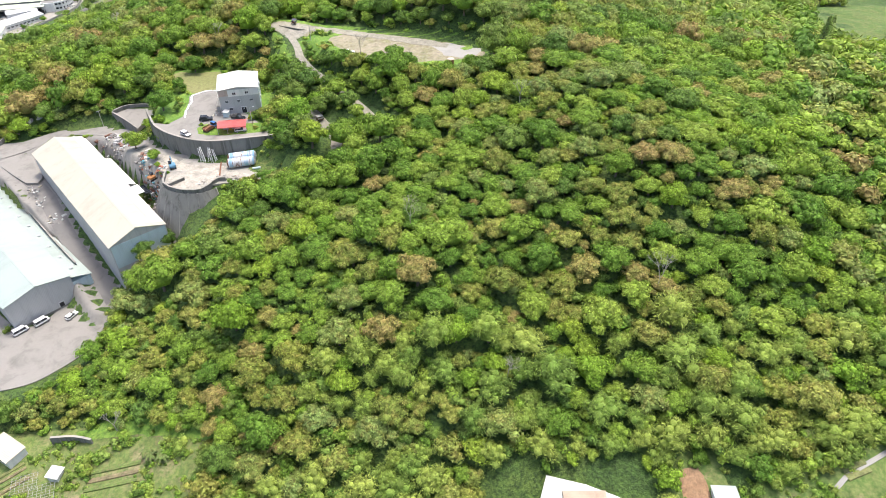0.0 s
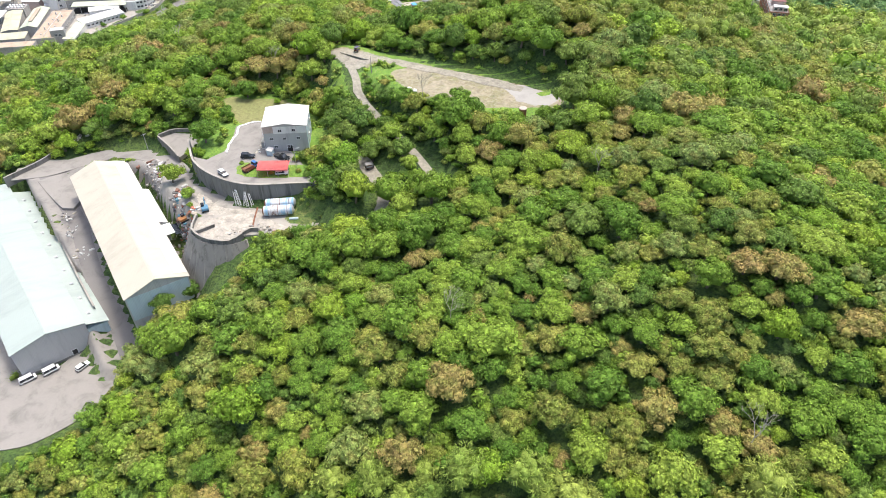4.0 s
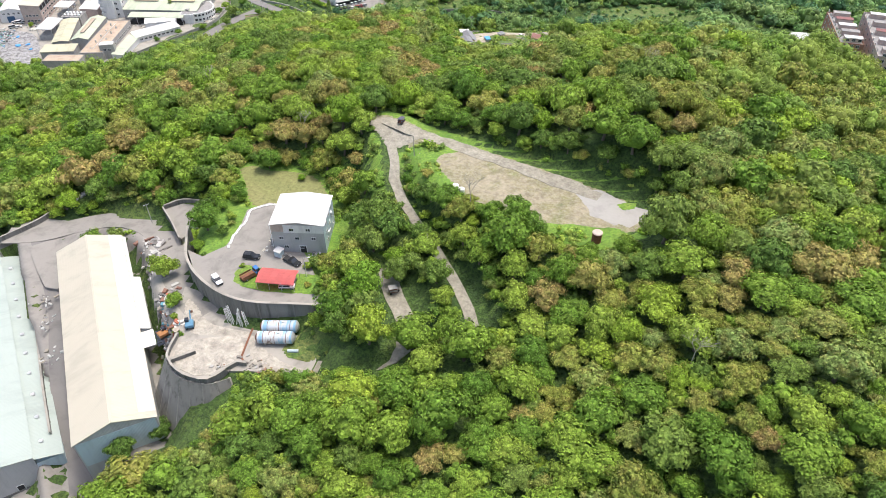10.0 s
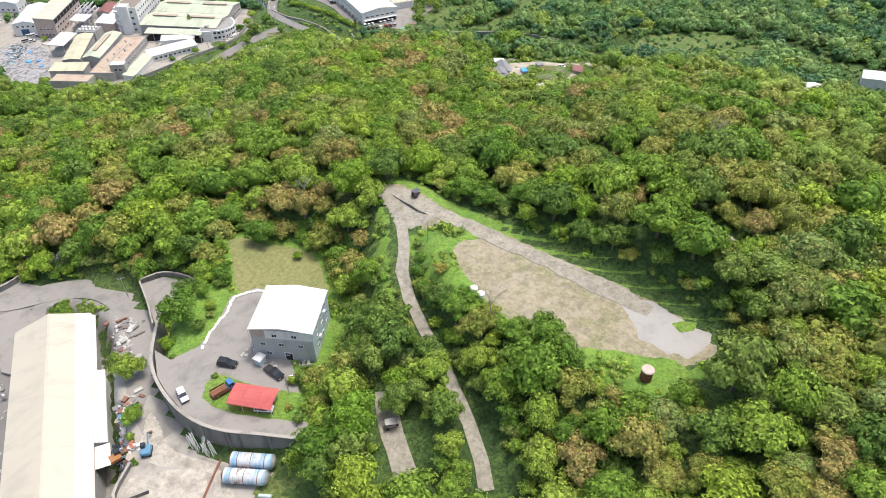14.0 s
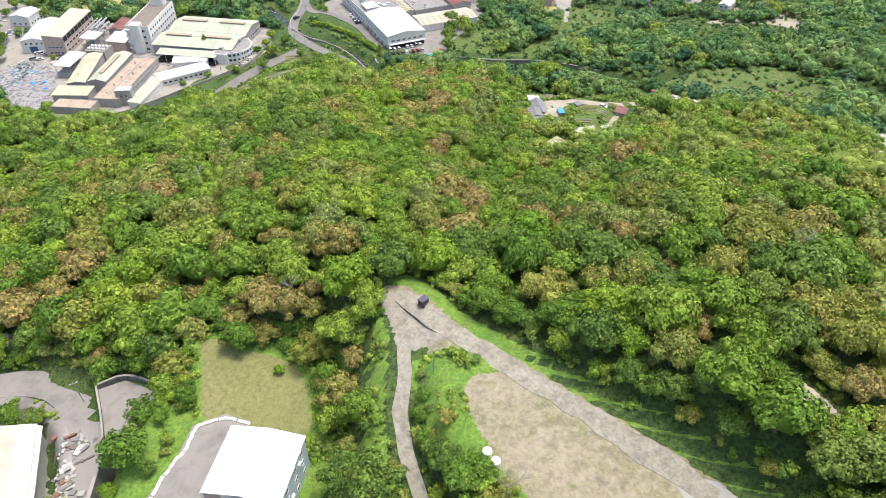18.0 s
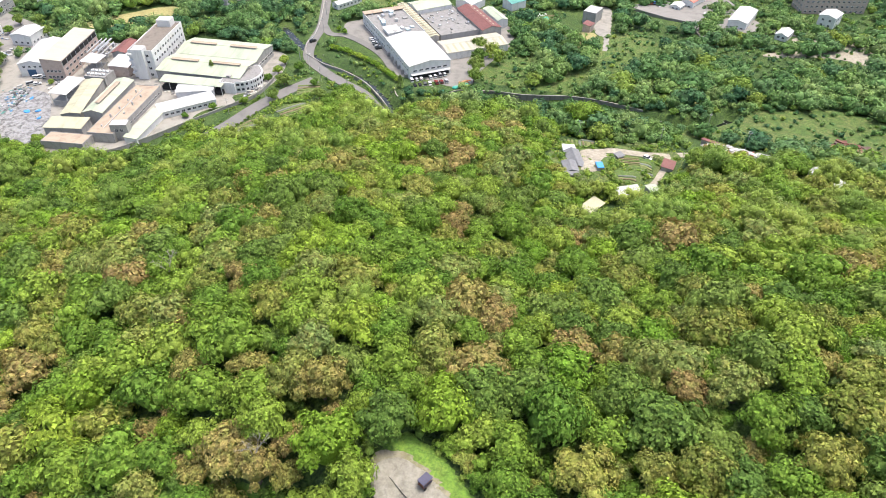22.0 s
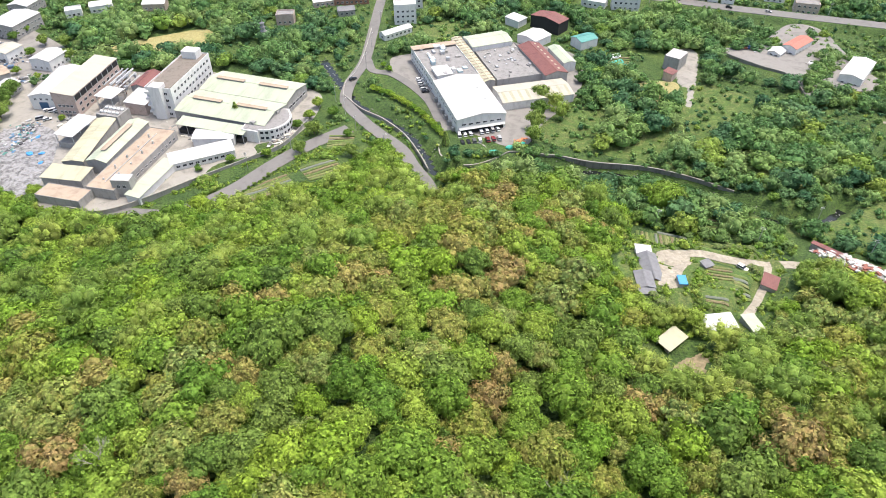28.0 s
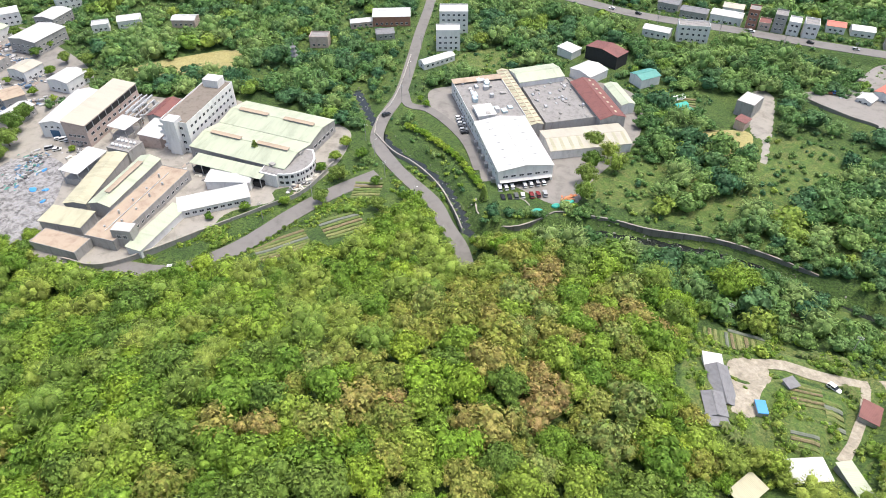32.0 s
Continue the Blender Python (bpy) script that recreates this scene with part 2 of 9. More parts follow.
def closed_line(points, step=2.5):
    n = len(points)
    line = smooth_line([points[-1], *points, points[0], points[1]], step)
    a = np.array(points[0], float)
    i = int(np.argmin(((line[:max(3, len(line) // 2)] - a) ** 2).sum(1)))
    j = len(line) // 2 + int(np.argmin(((line[len(line) // 2:] - a) ** 2).sum(1)))
    return [tuple(q) for q in line[i:j]]


# ---- relief of the land ----
HILLS = [(0, 260, 54.2, 95), (180, 140, 35.1, 95), (-160, 340, 26.9, 65), (-100, 100, -9.5, 45), (200, 380, 9.2, 95), (60, 160, 16.5, 30), (-280, 360, -7.8, 65), (0, 200, -5.4, 30), (0, 120, 7.9, 30), (-60, 360, -10.3, 30), (60, 540, 3.6, 95), (-100, 300, 8.9, 30), (0, 320, 11.0, 30), (-120, 420, 8.0, 30), (160, 80, -3.9, 30), (-260, 260, -5.6, 30), (-180, 240, 3.6, 30), (0, 400, 6.9, 30), (-40, 20, -5.3, 45), (60, 80, 5.5, 30), (180, 240, 9.3, 65), (-40, 140, 6.4, 30), (32, 345, 7, 28), (75, 366, 24, 36), (-38, 366, 6, 18), (-40, 397, 6, 13), (36, 206, 5.5, 20), (12, 264, 4, 15), (8, 468, 7, 26), (-48, 458, 5.5, 17), (-80, 450, 3, 15), (-66, 416, -5.5, 11), (-32, 490, 3, 16), (34, 492, 3, 14)]


def natural(x, y):
    z = 6 + 8 / (1 + np.exp((y - 260) / 60)) / (1 + np.exp((-250 - x) / 30)) - 4.8 / (1 + np.exp((330 - y) / 50))
    for hx, hy, h, r in HILLS:
        z = z + h * np.exp(-((x - hx) ** 2 + (y - hy) ** 2) / (2 * r * r))
    return z


def inside_distance(x, y, poly):
    """Signed distance to a polygon, negative inside."""
    best = np.full(np.shape(x), 1e9)
    inside = np.zeros(np.shape(x), bool)
    for (ax, ay), (bx, by) in zip(poly, poly[1:] + poly[:1]):
        ex, ey = bx - ax, by - ay
        t = np.clip(((x - ax) * ex + (y - ay) * ey) / (ex * ex + ey * ey + 1e-9), 0, 1)
        best = np.minimum(best, np.hypot(x - ax - t * ex, y - ay - t * ey))
        cross = (ay > y) != (by > y)
        inside ^= cross & (x < (bx - ax) * (y - ay) / (by - ay + 1e-12) + ax)
    return np.where(inside, -best, best)


def line_distance(x, y, line):
    """Distance to a polyline of x, y, z, and the height of its nearest point."""
    best, high = np.full(np.shape(x), 1e9), np.zeros(np.shape(x))
    for a, b in zip(line, line[1:]):
        ex, ey = b[0] - a[0], b[1] - a[1]
        t = np.clip(((x - a[0]) * ex + (y - a[1]) * ey) / (ex * ex + ey * ey + 1e-9), 0, 1)
        d = np.hypot(x - a[0] - t * ex, y - a[1] - t * ey)
        near = d < best
        best, high = np.where(near, d, best), np.where(near, a[2] + t * (b[2] - a[2]), high)
    return best, high


# terraces: plan, height, blend outside, inset of the ground behind the rim
TERRACE = [(-103.5, 210.5), (-101.5, 207.5), (-97.6, 203.6), (-92.5, 200.4), (-86.5, 197.8), (-80.6, 196.6), (-74.8, 196.9), (-68.2, 198.5), (-60.3, 200.2),
           (-56, 206), (-57, 220), (-62, 240), (-70, 252), (-82, 259), (-99, 259.5), (-112, 258), (-116, 246), (-110, 236), (-109, 222)]
LOWER_YARD = [(-101, 202.5), (-97.4, 202.8), (-92.4, 199.6), (-86.4, 197), (-80.6, 195.8), (-74.8, 196.1), (-65, 198), (-57, 190), (-55.3, 185), (-63.7, 182.6), (-70, 181.5), (-75.6, 180), (-78, 176.2), (-82.1, 175.8), (-86, 176.6), (-90.9, 179.8), (-92.6, 184.5), (-97, 192)]
PLATEAU = [(-72, 269), (-68, 273), (-61, 271.5), (-50.6, 266), (-38, 262.5), (-25, 258.6), (-2, 251.7), (10, 246), (16, 241), (14, 236), (5.4, 231.5), (-5, 229.5), (-13, 231.5), (-21, 234), (-28, 235), (-36, 240), (-45, 247.5), (-53, 254), (-60, 262)]
WAREHOUSE_PAD = [(-108, 150), (-86, 166), (-99, 185), (-118, 207), (-134, 226), (-160, 226), (-178, 232), (-186, 224), (-160, 196)]
FRONT_YARD = [(-134, 139), (-117, 158), (-108, 152), (-104, 140), (-110, 124), (-124, 112), (-160, 110), (-200, 150), (-200, 215), (-180, 220)]
BACK_PIT = [(-130, 235), (-126, 239.5), (-117, 240), (-113.5, 235), (-116.5, 223.5)]
PADS = [(FRONT_YARD, 15.3, 10, 0), (WAREHOUSE_PAD, 28.0, 7, 1.0), (LOWER_YARD, 43.6, 7, 2.0), (TERRACE, 49.8, 7, 4.0), (PLATEAU, 63.2, 12, 0), (BACK_PIT, 40, 4, 0)]
LOOP_ROAD = smooth_line([(-184, 221, 28.5), (-173, 225, 28.6), (-165, 230.5, 29.2), (-157, 233.8, 30.6), (-147, 235, 32.6), (-137, 232.5, 34.6), (-128, 228, 36.5), (-121, 222.8, 37.8), (-114, 215.8, 39.5), (-107, 207.5, 41.8), (-98, 200, 43.7), (-90, 195, 43.9)])
GAP_ROAD = smooth_line([(-176, 226, 28.5), (-164.8, 216.3, 28.2), (-146.8, 200, 27), (-137.3, 188.4, 25.5), (-126, 174.6, 22.5), (-113.5, 162.7, 19), (-105.5, 153.4, 16.8)])
HALL_CUT = [(-152, 141), (-118, 162.2), (-186.5, 225.2), (-214, 199)]
HILL_TRACK = smooth_line([(-66, 268, 63), (-61, 258, 62.2), (-56.8, 249.7, 61), (-55.2, 244, 60), (-50.4, 237, 58.8), (-44.5, 230.3, 57.6), (-39, 224.5, 56.6), (-33, 218, 55.6), (-28, 211.8, 54.8), (-23.5, 205, 54.1), (-21, 200, 53.4)])
SPUR = smooth_line([(-56, 186.5, 43.9), (-47, 187, 46), (-38, 191, 49), (-35.5, 197, 50.8), (-40, 203.5, 51.6), (-44.5, 209.5, 52.4), (-47.5, 215, 53)])
VALLEY_ROAD = smooth_line([(-385, 735, 1), (-345, 675, 1), (-314.5, 620, 0.8), (-294.3, 584.7, 0.8), (-277, 553, 0.8), (-268, 528, 0.8), (-257.4, 510.5, 0.8), (-240, 500, 0.8), (-226, 494, 0.8), (-208.6, 487.5, 0.8), (-195.6, 478, 0.9), (-183, 469.5, 1.2), (-172, 458, 2)])
SIDE_ROAD = smooth_line([(-277, 556, 0.8), (-266, 546, 0.8), (-256, 548, 0.7), (-240, 543, 0.6), (-222, 533, 0.6), (-206, 518, 0.6)])
FACTORY_ROAD = smooth_line([(-285, 388, 0.3), (-267, 396, 0.3), (-258.6, 406, 0.3), (-252.4, 425.4, 0.3), (-250.5, 450, 0.3), (-247, 470, 0.4), (-240, 490, 0.7)])
HIGH_ROAD = smooth_line([(-420, 720, 3), (-330, 716, 4), (-255, 713.5, 4), (-219, 712.6, 4), (-191, 716.4, 4), (-161, 722.8, 4), (-127, 727.6, 4), (-80, 735, 4.5), (0, 748, 6), (90, 760, 8)])
FARM_PATH = smooth_line([(-80, 459.5, 13.2), (-76, 466.5, 12.3), (-70, 470, 12), (-63.7, 471.1, 11.9), (-56, 473.5, 11.7), (-49.5, 476, 11.5), (-38, 483.5, 10.5), (-20, 483.5, 10)])
FARM_LANE = smooth_line([(-49.5, 475.5, 11.6), (-48.7, 464.3, 13.3), (-49.7, 450, 15), (-51, 442.5, 15.8)])
CREEK = smooth_line([(-300, 545, -1), (-262, 519, -1.2), (-246, 511.5, -1.6), (-231, 509, -2), (-213, 502, -2), (-197, 491, -2), (-187, 482, -2), (-176, 483, -2), (-165, 497, -2), (-150, 509, -2), (-137, 514, -2), (-109, 523.4, -2), (-91, 526.4, -2), (-73, 525, -2), (-52, 521, -1.5), (-40, 524, -0.5), (-33, 531, 0), (-30, 541, 0)])
ROADS = [(LOOP_ROAD, 4.3), (GAP_ROAD, 3.0), (HILL_TRACK, 1.5), (SPUR, 2.4), (VALLEY_ROAD, 3.3), (SIDE_ROAD, 2.6), (FACTORY_ROAD, 4.0), (HIGH_ROAD, 5.0), (FARM_PATH, 1.8), (FARM_LANE, 1.3)]


def ground_z(x, y):
    x, y = np.asarray(x, float), np.asarray(y, float)
    z = natural(x, y) + 0.5 * np.sin(x * 0.13 + np.sin(y * 0.09) * 2) * np.cos(y * 0.11)
    # the plain beyond the hill is level
    plain_z = 0.25 + 0.012 * np.maximum(y - 600, 0) + 2.5 / (1 + np.exp(-(x + 60) / 25)) + 8.5 / (1 + np.exp(-(x + 26) / 16)) / (1 + np.exp((y - 590) / 12))
    w = 1 / (1 + np.exp(-np.clip((y - 505 + np.maximum(-(x + 195), 0) * 0.75) / 6, -50, 50)))
    z = z * (1 - w) + np.minimum(z, plain_z) * w
    for poly, h, edge, inset in PADS:
        d = inside_distance(x, y, poly) + inset
        t = np.clip(1 - d / edge, 0, 1)
        t = t * t * (3 - 2 * t)
        z = z * (1 - t) + h * t
    for line, half in ROADS:
        d, h = line_distance(x, y, line)
        t = np.clip(1 - (d - half - 1.5) / 5, 0, 1)
        t = t * t * (3 - 2 * t)
        t = t * np.clip((LIMIT_UP + h - z) / 1.0, 0, 1) if line is LOOP_ROAD or line is SPUR else t
        z = z * (1 - t) + (h - 0.22) * t
    # the long hall stands below the lane
    z = np.where(inside_distance(x, y, HALL_CUT) < 0.5, np.minimum(z, 15.2), z)
    d, h = line_distance(x, y, CREEK)
    t = np.clip(1 - (d - 2.2) / 3.0, 0, 1)
    return z * (1 - t) + (h - 0.6) * t


LIMIT_UP = 4.0


def gz(x, y):
    """Height of the ground sheet at one place."""
    i, j = (x - GRID_X[0]) / 3.0, (y - GRID_Y[0]) / 3.0
    if not (0 <= i < len(GRID_X) - 1 and 0 <= j < len(GRID_Y) - 1):
        return float(ground_z(x, y))
    a, b = int(i), int(j)
    u, v = i - a, j - b
    g = GRID_Z
    return float((g[b, a] * (1 - u) + g[b, a + 1] * u) * (1 - v) + (g[b + 1, a] * (1 - u) + g[b + 1, a + 1] * u) * v)


def grid_axis(a, b, step, far):
    core = list(np.arange(a, b + 0.1, step))
    low, high, d = [], [], step
    p, q = a, b
    while q < b + far:
        d *= 1.5
        p, q = p - d, q + d
        low.append(p), high.append(q)
    return np.array(low[::-1] + core + high)


def sheet(name, xs, ys, mat, zf, label, category):
    X, Y = np.meshgrid(xs, ys)
    Z = zf(X, Y)
    n, m = X.shape
    v = np.stack([X, Y, Z], -1).reshape(-1, 3)
    i = np.arange(n * m).reshape(n, m)
    f = np.stack([i[:-1, :-1], i[:-1, 1:], i[1:, 1:], i[1:, :-1]], -1).reshape(-1, 4)
    me = bpy.data.meshes.new(name)
    me.from_pydata(v.tolist(), [], f.tolist())
    me.shade_smooth()
    me.materials.append(mat)
    return tagged(new(name, me), label, category, kind="structure")


GRID_X, GRID_Y = np.arange(-430, 200.1, 3.0), np.arange(40, 760.1, 3.0)
GRID_Z = ground_z(*np.meshgrid(GRID_X, GRID_Y))
ground = sheet("ground", grid_axis(-430, 200, 3.0, 3500), grid_axis(40, 760, 3.0, 3500), MAT_SOIL, ground_z, "green hillside and valley floor under scrub and grass", "ground")


def ribbon(name, line, half, mat, label, lift=0.0, kind="structure", category="road", ragged=0.0, thick=0.3):
    """A paved strip along a line, with a body under it."""
    bm = bmesh.new()
    rows = []
    rng = random.Random(name)
    for k, p in enumerate(line):
        a, b = line[max(k - 1, 0)], line[min(k + 1, len(line) - 1)]
        d = Vector((b[0] - a[0], b[1] - a[1], 0)).normalized()
        n = Vector((-d.y, d.x, 0))
        l, r = half + ragged * rng.uniform(-1, 1), half + ragged * rng.uniform(-1, 1)
        c = Vector((p[0], p[1], p[2] + lift))
        low = Vector((0, 0, thick))
        rows.append([bm.verts.new(q) for q in (c + n * l - low, c + n * l, c, c - n * r, c - n * r - low)])
    for u, w in zip(rows, rows[1:]):
        for j in range(4):
            bm.faces.new((u[j], u[j + 1], w[j + 1], w[j]))
    bmesh.ops.recalc_face_normals(bm, faces=bm.faces)
    return tagged(part(name, bm, mat, None), label, category, kind=kind)


def slab(name, poly, z, mat, label, depth=0.35, category="pavement", rounded=True):
    pts = closed_line(poly) if rounded else poly
    return tagged(part(name, prism(bmesh.new(), pts, z - depth, z), mat, None), label, category, kind="structure")


def draped(name, poly, mat, label, lift=0.12, step=1.25, category="ground", zf=None):
    """A thin sheet of other ground laid over the land inside a plan polygon."""
    pts = closed_line(poly, 2.0)
    xs = [p[0] for p in pts]
    ys = [p[1] for p in pts]
    X, Y = np.meshgrid(np.arange(min(xs), max(xs) + step, step), np.arange(min(ys), max(ys) + step, step))
    D = inside_distance(X, Y, pts)
    Z = (zf or ground_z)(X, Y) + np.where(D < 0, lift, np.clip(lift - D * 0.35, -1.5, lift))
    bm = bmesh.new()
    ids = {}
    for i in range(X.shape[0]):
        for j in range(X.shape[1]):
            if D[i, j] < step * 1.2:
                ids[i, j] = bm.verts.new((X[i, j], Y[i, j], Z[i, j]))
    for (i, j) in list(ids):
        q = [(i, j), (i, j + 1), (i + 1, j + 1), (i + 1, j)]
        if all(k in ids for k in q):
            bm.faces.new([ids[k] for k in q])
    for f in bm.faces:
        f.smooth = True
    return tagged(part(name, bm, mat, None), label, category, kind="structure")


# roads and paved ground
ribbon("road_loop", LOOP_ROAD, 4.1, MAT_YARD, "worn grey asphalt drive curving behind the warehouse")
ribbon("road_between", GAP_ROAD, 2.8, MAT_ROAD, "dark asphalt lane between the two warehouses", lift=0.03)
ribbon("track", HILL_TRACK, 1.45, MAT_TRACK, "pale gravel track climbing to the plateau", ragged=0.18, category="track", lift=0.05)
ribbon("track_spur", SPUR, 2.3, MAT_TRACK, "pale dirt spur between the trees", ragged=0.2, category="track", lift=0.05)
ribbon("road_valley", VALLEY_ROAD, 3.1, MAT_ROAD, "grey asphalt valley road beside the creek", lift=0.05)
ribbon("road_side", SIDE_ROAD, 2.4, MAT_ROAD, "grey asphalt drive to the white warehouse", lift=0.09)
ribbon("road_factory", FACTORY_ROAD, 3.9, MAT_ROAD, "grey asphalt road along the factory plots", lift=0.02)
ribbon("road_high", HIGH_ROAD, 5.0, MAT_ROAD, "wide grey through road past a row of houses")
ribbon("path_farm", FARM_PATH, 1.9, MAT_PATH, "pale concrete farm path", ragged=0.15, category="path", lift=0.06)
ribbon("path_lane", FARM_LANE, 1.3, MAT_PATH, "narrow pale farm lane", ragged=0.12, category="path", lift=0.07)
slab("pavement_lower_yard", LOWER_YARD, 43.8, MAT_CONCRETE, "pale dusty concrete yard below the retaining wall", depth=13, rounded=False)
YARD = [(-103.2, 210.2), (-97.6, 203.9), (-92.5, 200.7), (-86.5, 198.1), (-80.6, 196.9), (-74.8, 197.2), (-68.2, 198.8), (-60.6, 200.5), (-60, 203.5), (-70, 215.5), (-83, 229), (-86, 236), (-92, 236), (-96.5, 231), (-94.3, 222), (-94.2, 214.5), (-98, 209)]
slab("pavement_upper_yard", YARD, 50.0, MAT_YARD, "grey asphalt yard round the house", depth=3.5, rounded=False)
draped("terrace_grass", TERRACE, MAT_FRESH, "bright green grass on the terrace", lift=0.08)
draped("plateau_rim", [(x * 1.0 + (2.5 if x > -30 else -1.0), y + (4.5 if y > 250 - 0.2 * (x + 30) else -3.0)) for x, y in PLATEAU], MAT_FRESH, "green grassy rim of the plateau", lift=0.04)
draped("plateau_field", PLATEAU, MAT_SAND, "flat gravel plateau with thin grass")
LAWN = [(-109, 249), (-107, 252.5), (-99, 252), (-91, 253.5), (-84, 252), (-76.8, 244.8), (-73.5, 238.5), (-82, 234.5), (-95.4, 233), (-104, 242.8)]
draped("lawn", LAWN, MAT_LAWN, "flat olive lawn worn brown beside the house")
slab("pavement_front_yard", [(-215, 196), (-199, 203), (-134, 144), (-119, 163), (-108, 154), (-104.5, 140), (-112, 126), (-126, 118), (-170, 112), (-226, 176)], 15.6, MAT_YARD, "worn grey concrete forecourt before the warehouse", depth=0.6)
draped("warehouse_ground", [(-183, 226), (-177, 233), (-160, 231), (-134, 227), (-118, 207), (-100, 187), (-86, 169), (-90, 160), (-102, 149), (-110, 153), (-118.5, 163), (-132.5, 176), (-157, 199)], MAT_YARD, "dusty grey ground round the warehouse", lift=0.12)
slab("pavement_warehouse_yard", [(-182, 226.5), (-177, 230), (-166, 229), (-155, 214), (-150, 208), (-154, 204)], 28.42, MAT_YARD, "worn asphalt yard behind the warehouses", depth=1.6)
slab("pavement_back_pit", BACK_PIT, 40.25, MAT_YARD, "grey concrete pit floor behind the drive", depth=1.5, rounded=False)
draped("lane_bank", [(-121, 165), (-110.5, 154), (-104, 147), (-110, 141), (-118, 146), (-126, 154)], MAT_YARD, "dusty bank beside the lane", lift=0.2)
draped("rubble_strip", [(-134, 228), (-118, 208), (-99, 186), (-93.5, 182), (-97, 192), (-101, 201), (-112, 213), (-126, 225)], MAT_CONCRETE, "dusty concrete strip behind the warehouse", lift=0.2, category="pavement")
ribbon("track_plateau", smooth_line([(-67, 269.5, 63.3), (-60, 267.5, 63.4), (-50.5, 263.6, 63.42), (-38, 260, 63.42), (-25, 256, 63.42), (-8, 250.2, 63.42), (2, 246.6, 63.42)]), 2.3, MAT_TRACK, "pale vehicle track along the plateau", ragged=0.8, category="track")
draped("junction", [(-71, 268), (-67, 272), (-61, 270.5), (-55, 266.5), (-53, 262.5), (-56.5, 259), (-61.5, 257.5), (-65, 262)], MAT_TRACK, "pale gravel turning place", lift=0.22, category="track")
draped("plateau_slab", [(-5.9, 248.3), (-3.5, 250), (-1, 249.2), (2, 249.6), (6.7, 247), (10.5, 245.2), (14.4, 243.6), (14.7, 242.3), (12.2, 238), (10.1, 235.4), (8, 236.4), (6.5, 235.5), (3, 237.3), (0.3, 237.8), (-0.2, 240.5), (-1.8, 242.6), (-3.2, 245)], MAT_GRAVEL, "light grey concrete patch on the plateau", lift=0.2, step=0.7, category="pavement")
ISLAND = [(-57, 254.5), (-54, 257.4), (-49.5, 259.6), (-44, 258.4), (-45, 254), (-44, 249.5), (-38.5, 243), (-40, 240), (-46, 243), (-52, 248)]
VERGE = [(-69, 262), (-65.5, 259), (-61.5, 249.5), (-58, 241.5), (-53, 234), (-56.5, 233), (-62, 242), (-66, 251)]
draped("track_verge", VERGE, MAT_FRESH, "grassy verge with a sagging fence beside the track", lift=0.14)
draped("plateau_island", [(-57.5, 254.5), (-54, 257.8), (-49.5, 260.3), (-43, 259.8), (-39.8, 258.4), (-45, 254.5), (-44, 249.5), (-38, 243), (-35, 240), (-44, 236), (-49, 241), (-53.5, 247.5)], MAT_FRESH, "long green grass beside the track", lift=0.2)
SILO_GREEN = [(-11, 231), (-6.5, 225.5), (-1, 223), (5, 223.6), (9, 227.5), (9.6, 233.7), (0.8, 233.4)]
draped("silo_grass", SILO_GREEN, MAT_FRESH, "bright grass round the rusty tank", lift=0.16)
RIDGE_SOIL = [(9.8, 267.6), (12.6, 268.2), (15.6, 266.2), (18, 264), (16, 261.8), (13.1, 263.2)]
draped("ridge_soil", RIDGE_SOIL, MAT_PATH, "short bare dirt path among the ridge trees", lift=0.25, step=0.7)
draped("slab_weeds", [(6.6, 244.2), (8.6, 245.6), (11.4, 246), (10.9, 243.8), (8.4, 242.3)], MAT_FRESH, "weeds growing in the concrete patch", lift=0.27, step=0.5)
draped("yard_island", [(-86.3, 206), (-84.6, 209.2), (-79, 208.6), (-69.5, 209.6), (-62.5, 210), (-60.2, 205.2), (-71.5, 202.2), (-80, 201.2), (-85, 202.8)], MAT_FRESH, "grass island in the yard", lift=0.32)
slab("pavement_factory", [(-412, 418), (-372, 384), (-352, 386), (-338, 378), (-300, 377), (-284, 390), (-266, 436), (-258, 470), (-266, 500), (-282, 512), (-330, 502), (-352, 498), (-372, 482), (-412, 462)], 0.42, MAT_CONCRETE, "pale concrete factory yard", depth=1.5)
slab("pavement_creek_yard", [(-266, 563), (-260, 575), (-236, 600), (-222, 616), (-180, 622), (-160, 584), (-162, 540), (-160.5, 518), (-168, 502), (-177, 494.5), (-186.5, 495), (-196, 505), (-208, 520), (-228, 536), (-252, 548)], 0.6, MAT_YARD, "grey asphalt yard of the creek warehouse", depth=3.0)
slab("pavement_scrap_yard", [(-107, 664.7), (-91, 683.9), (-80.4, 722), (-62.5, 723), (-46.5, 695.8), (-25.5, 668), (-6.5, 673), (13, 674), (13, 661), (-6, 658.4), (-32.7, 650.5), (-44.3, 638.6), (-55.6, 629), (-68.2, 650.8), (-85.4, 655)], 3.2, MAT_YARD, "dusty asphalt works yard", depth=3.0)
draped("farm_meadow", [(-94, 471), (-78, 482), (-60, 481), (-44, 479), (-45, 446), (-54, 431), (-66, 428), (-80, 429), (-92, 440)], MAT_GRASS, "weedy grass and garden plots round the farmhouse", lift=0.1)
draped("farm_yard", [(-84, 460.5), (-77, 467.5), (-72.5, 462.5), (-73.6, 452.5), (-72.8, 442.5), (-77.5, 440), (-79.5, 448.5)], MAT_PATH, "pale dirt farm yard", lift=0.25, step=0.7)
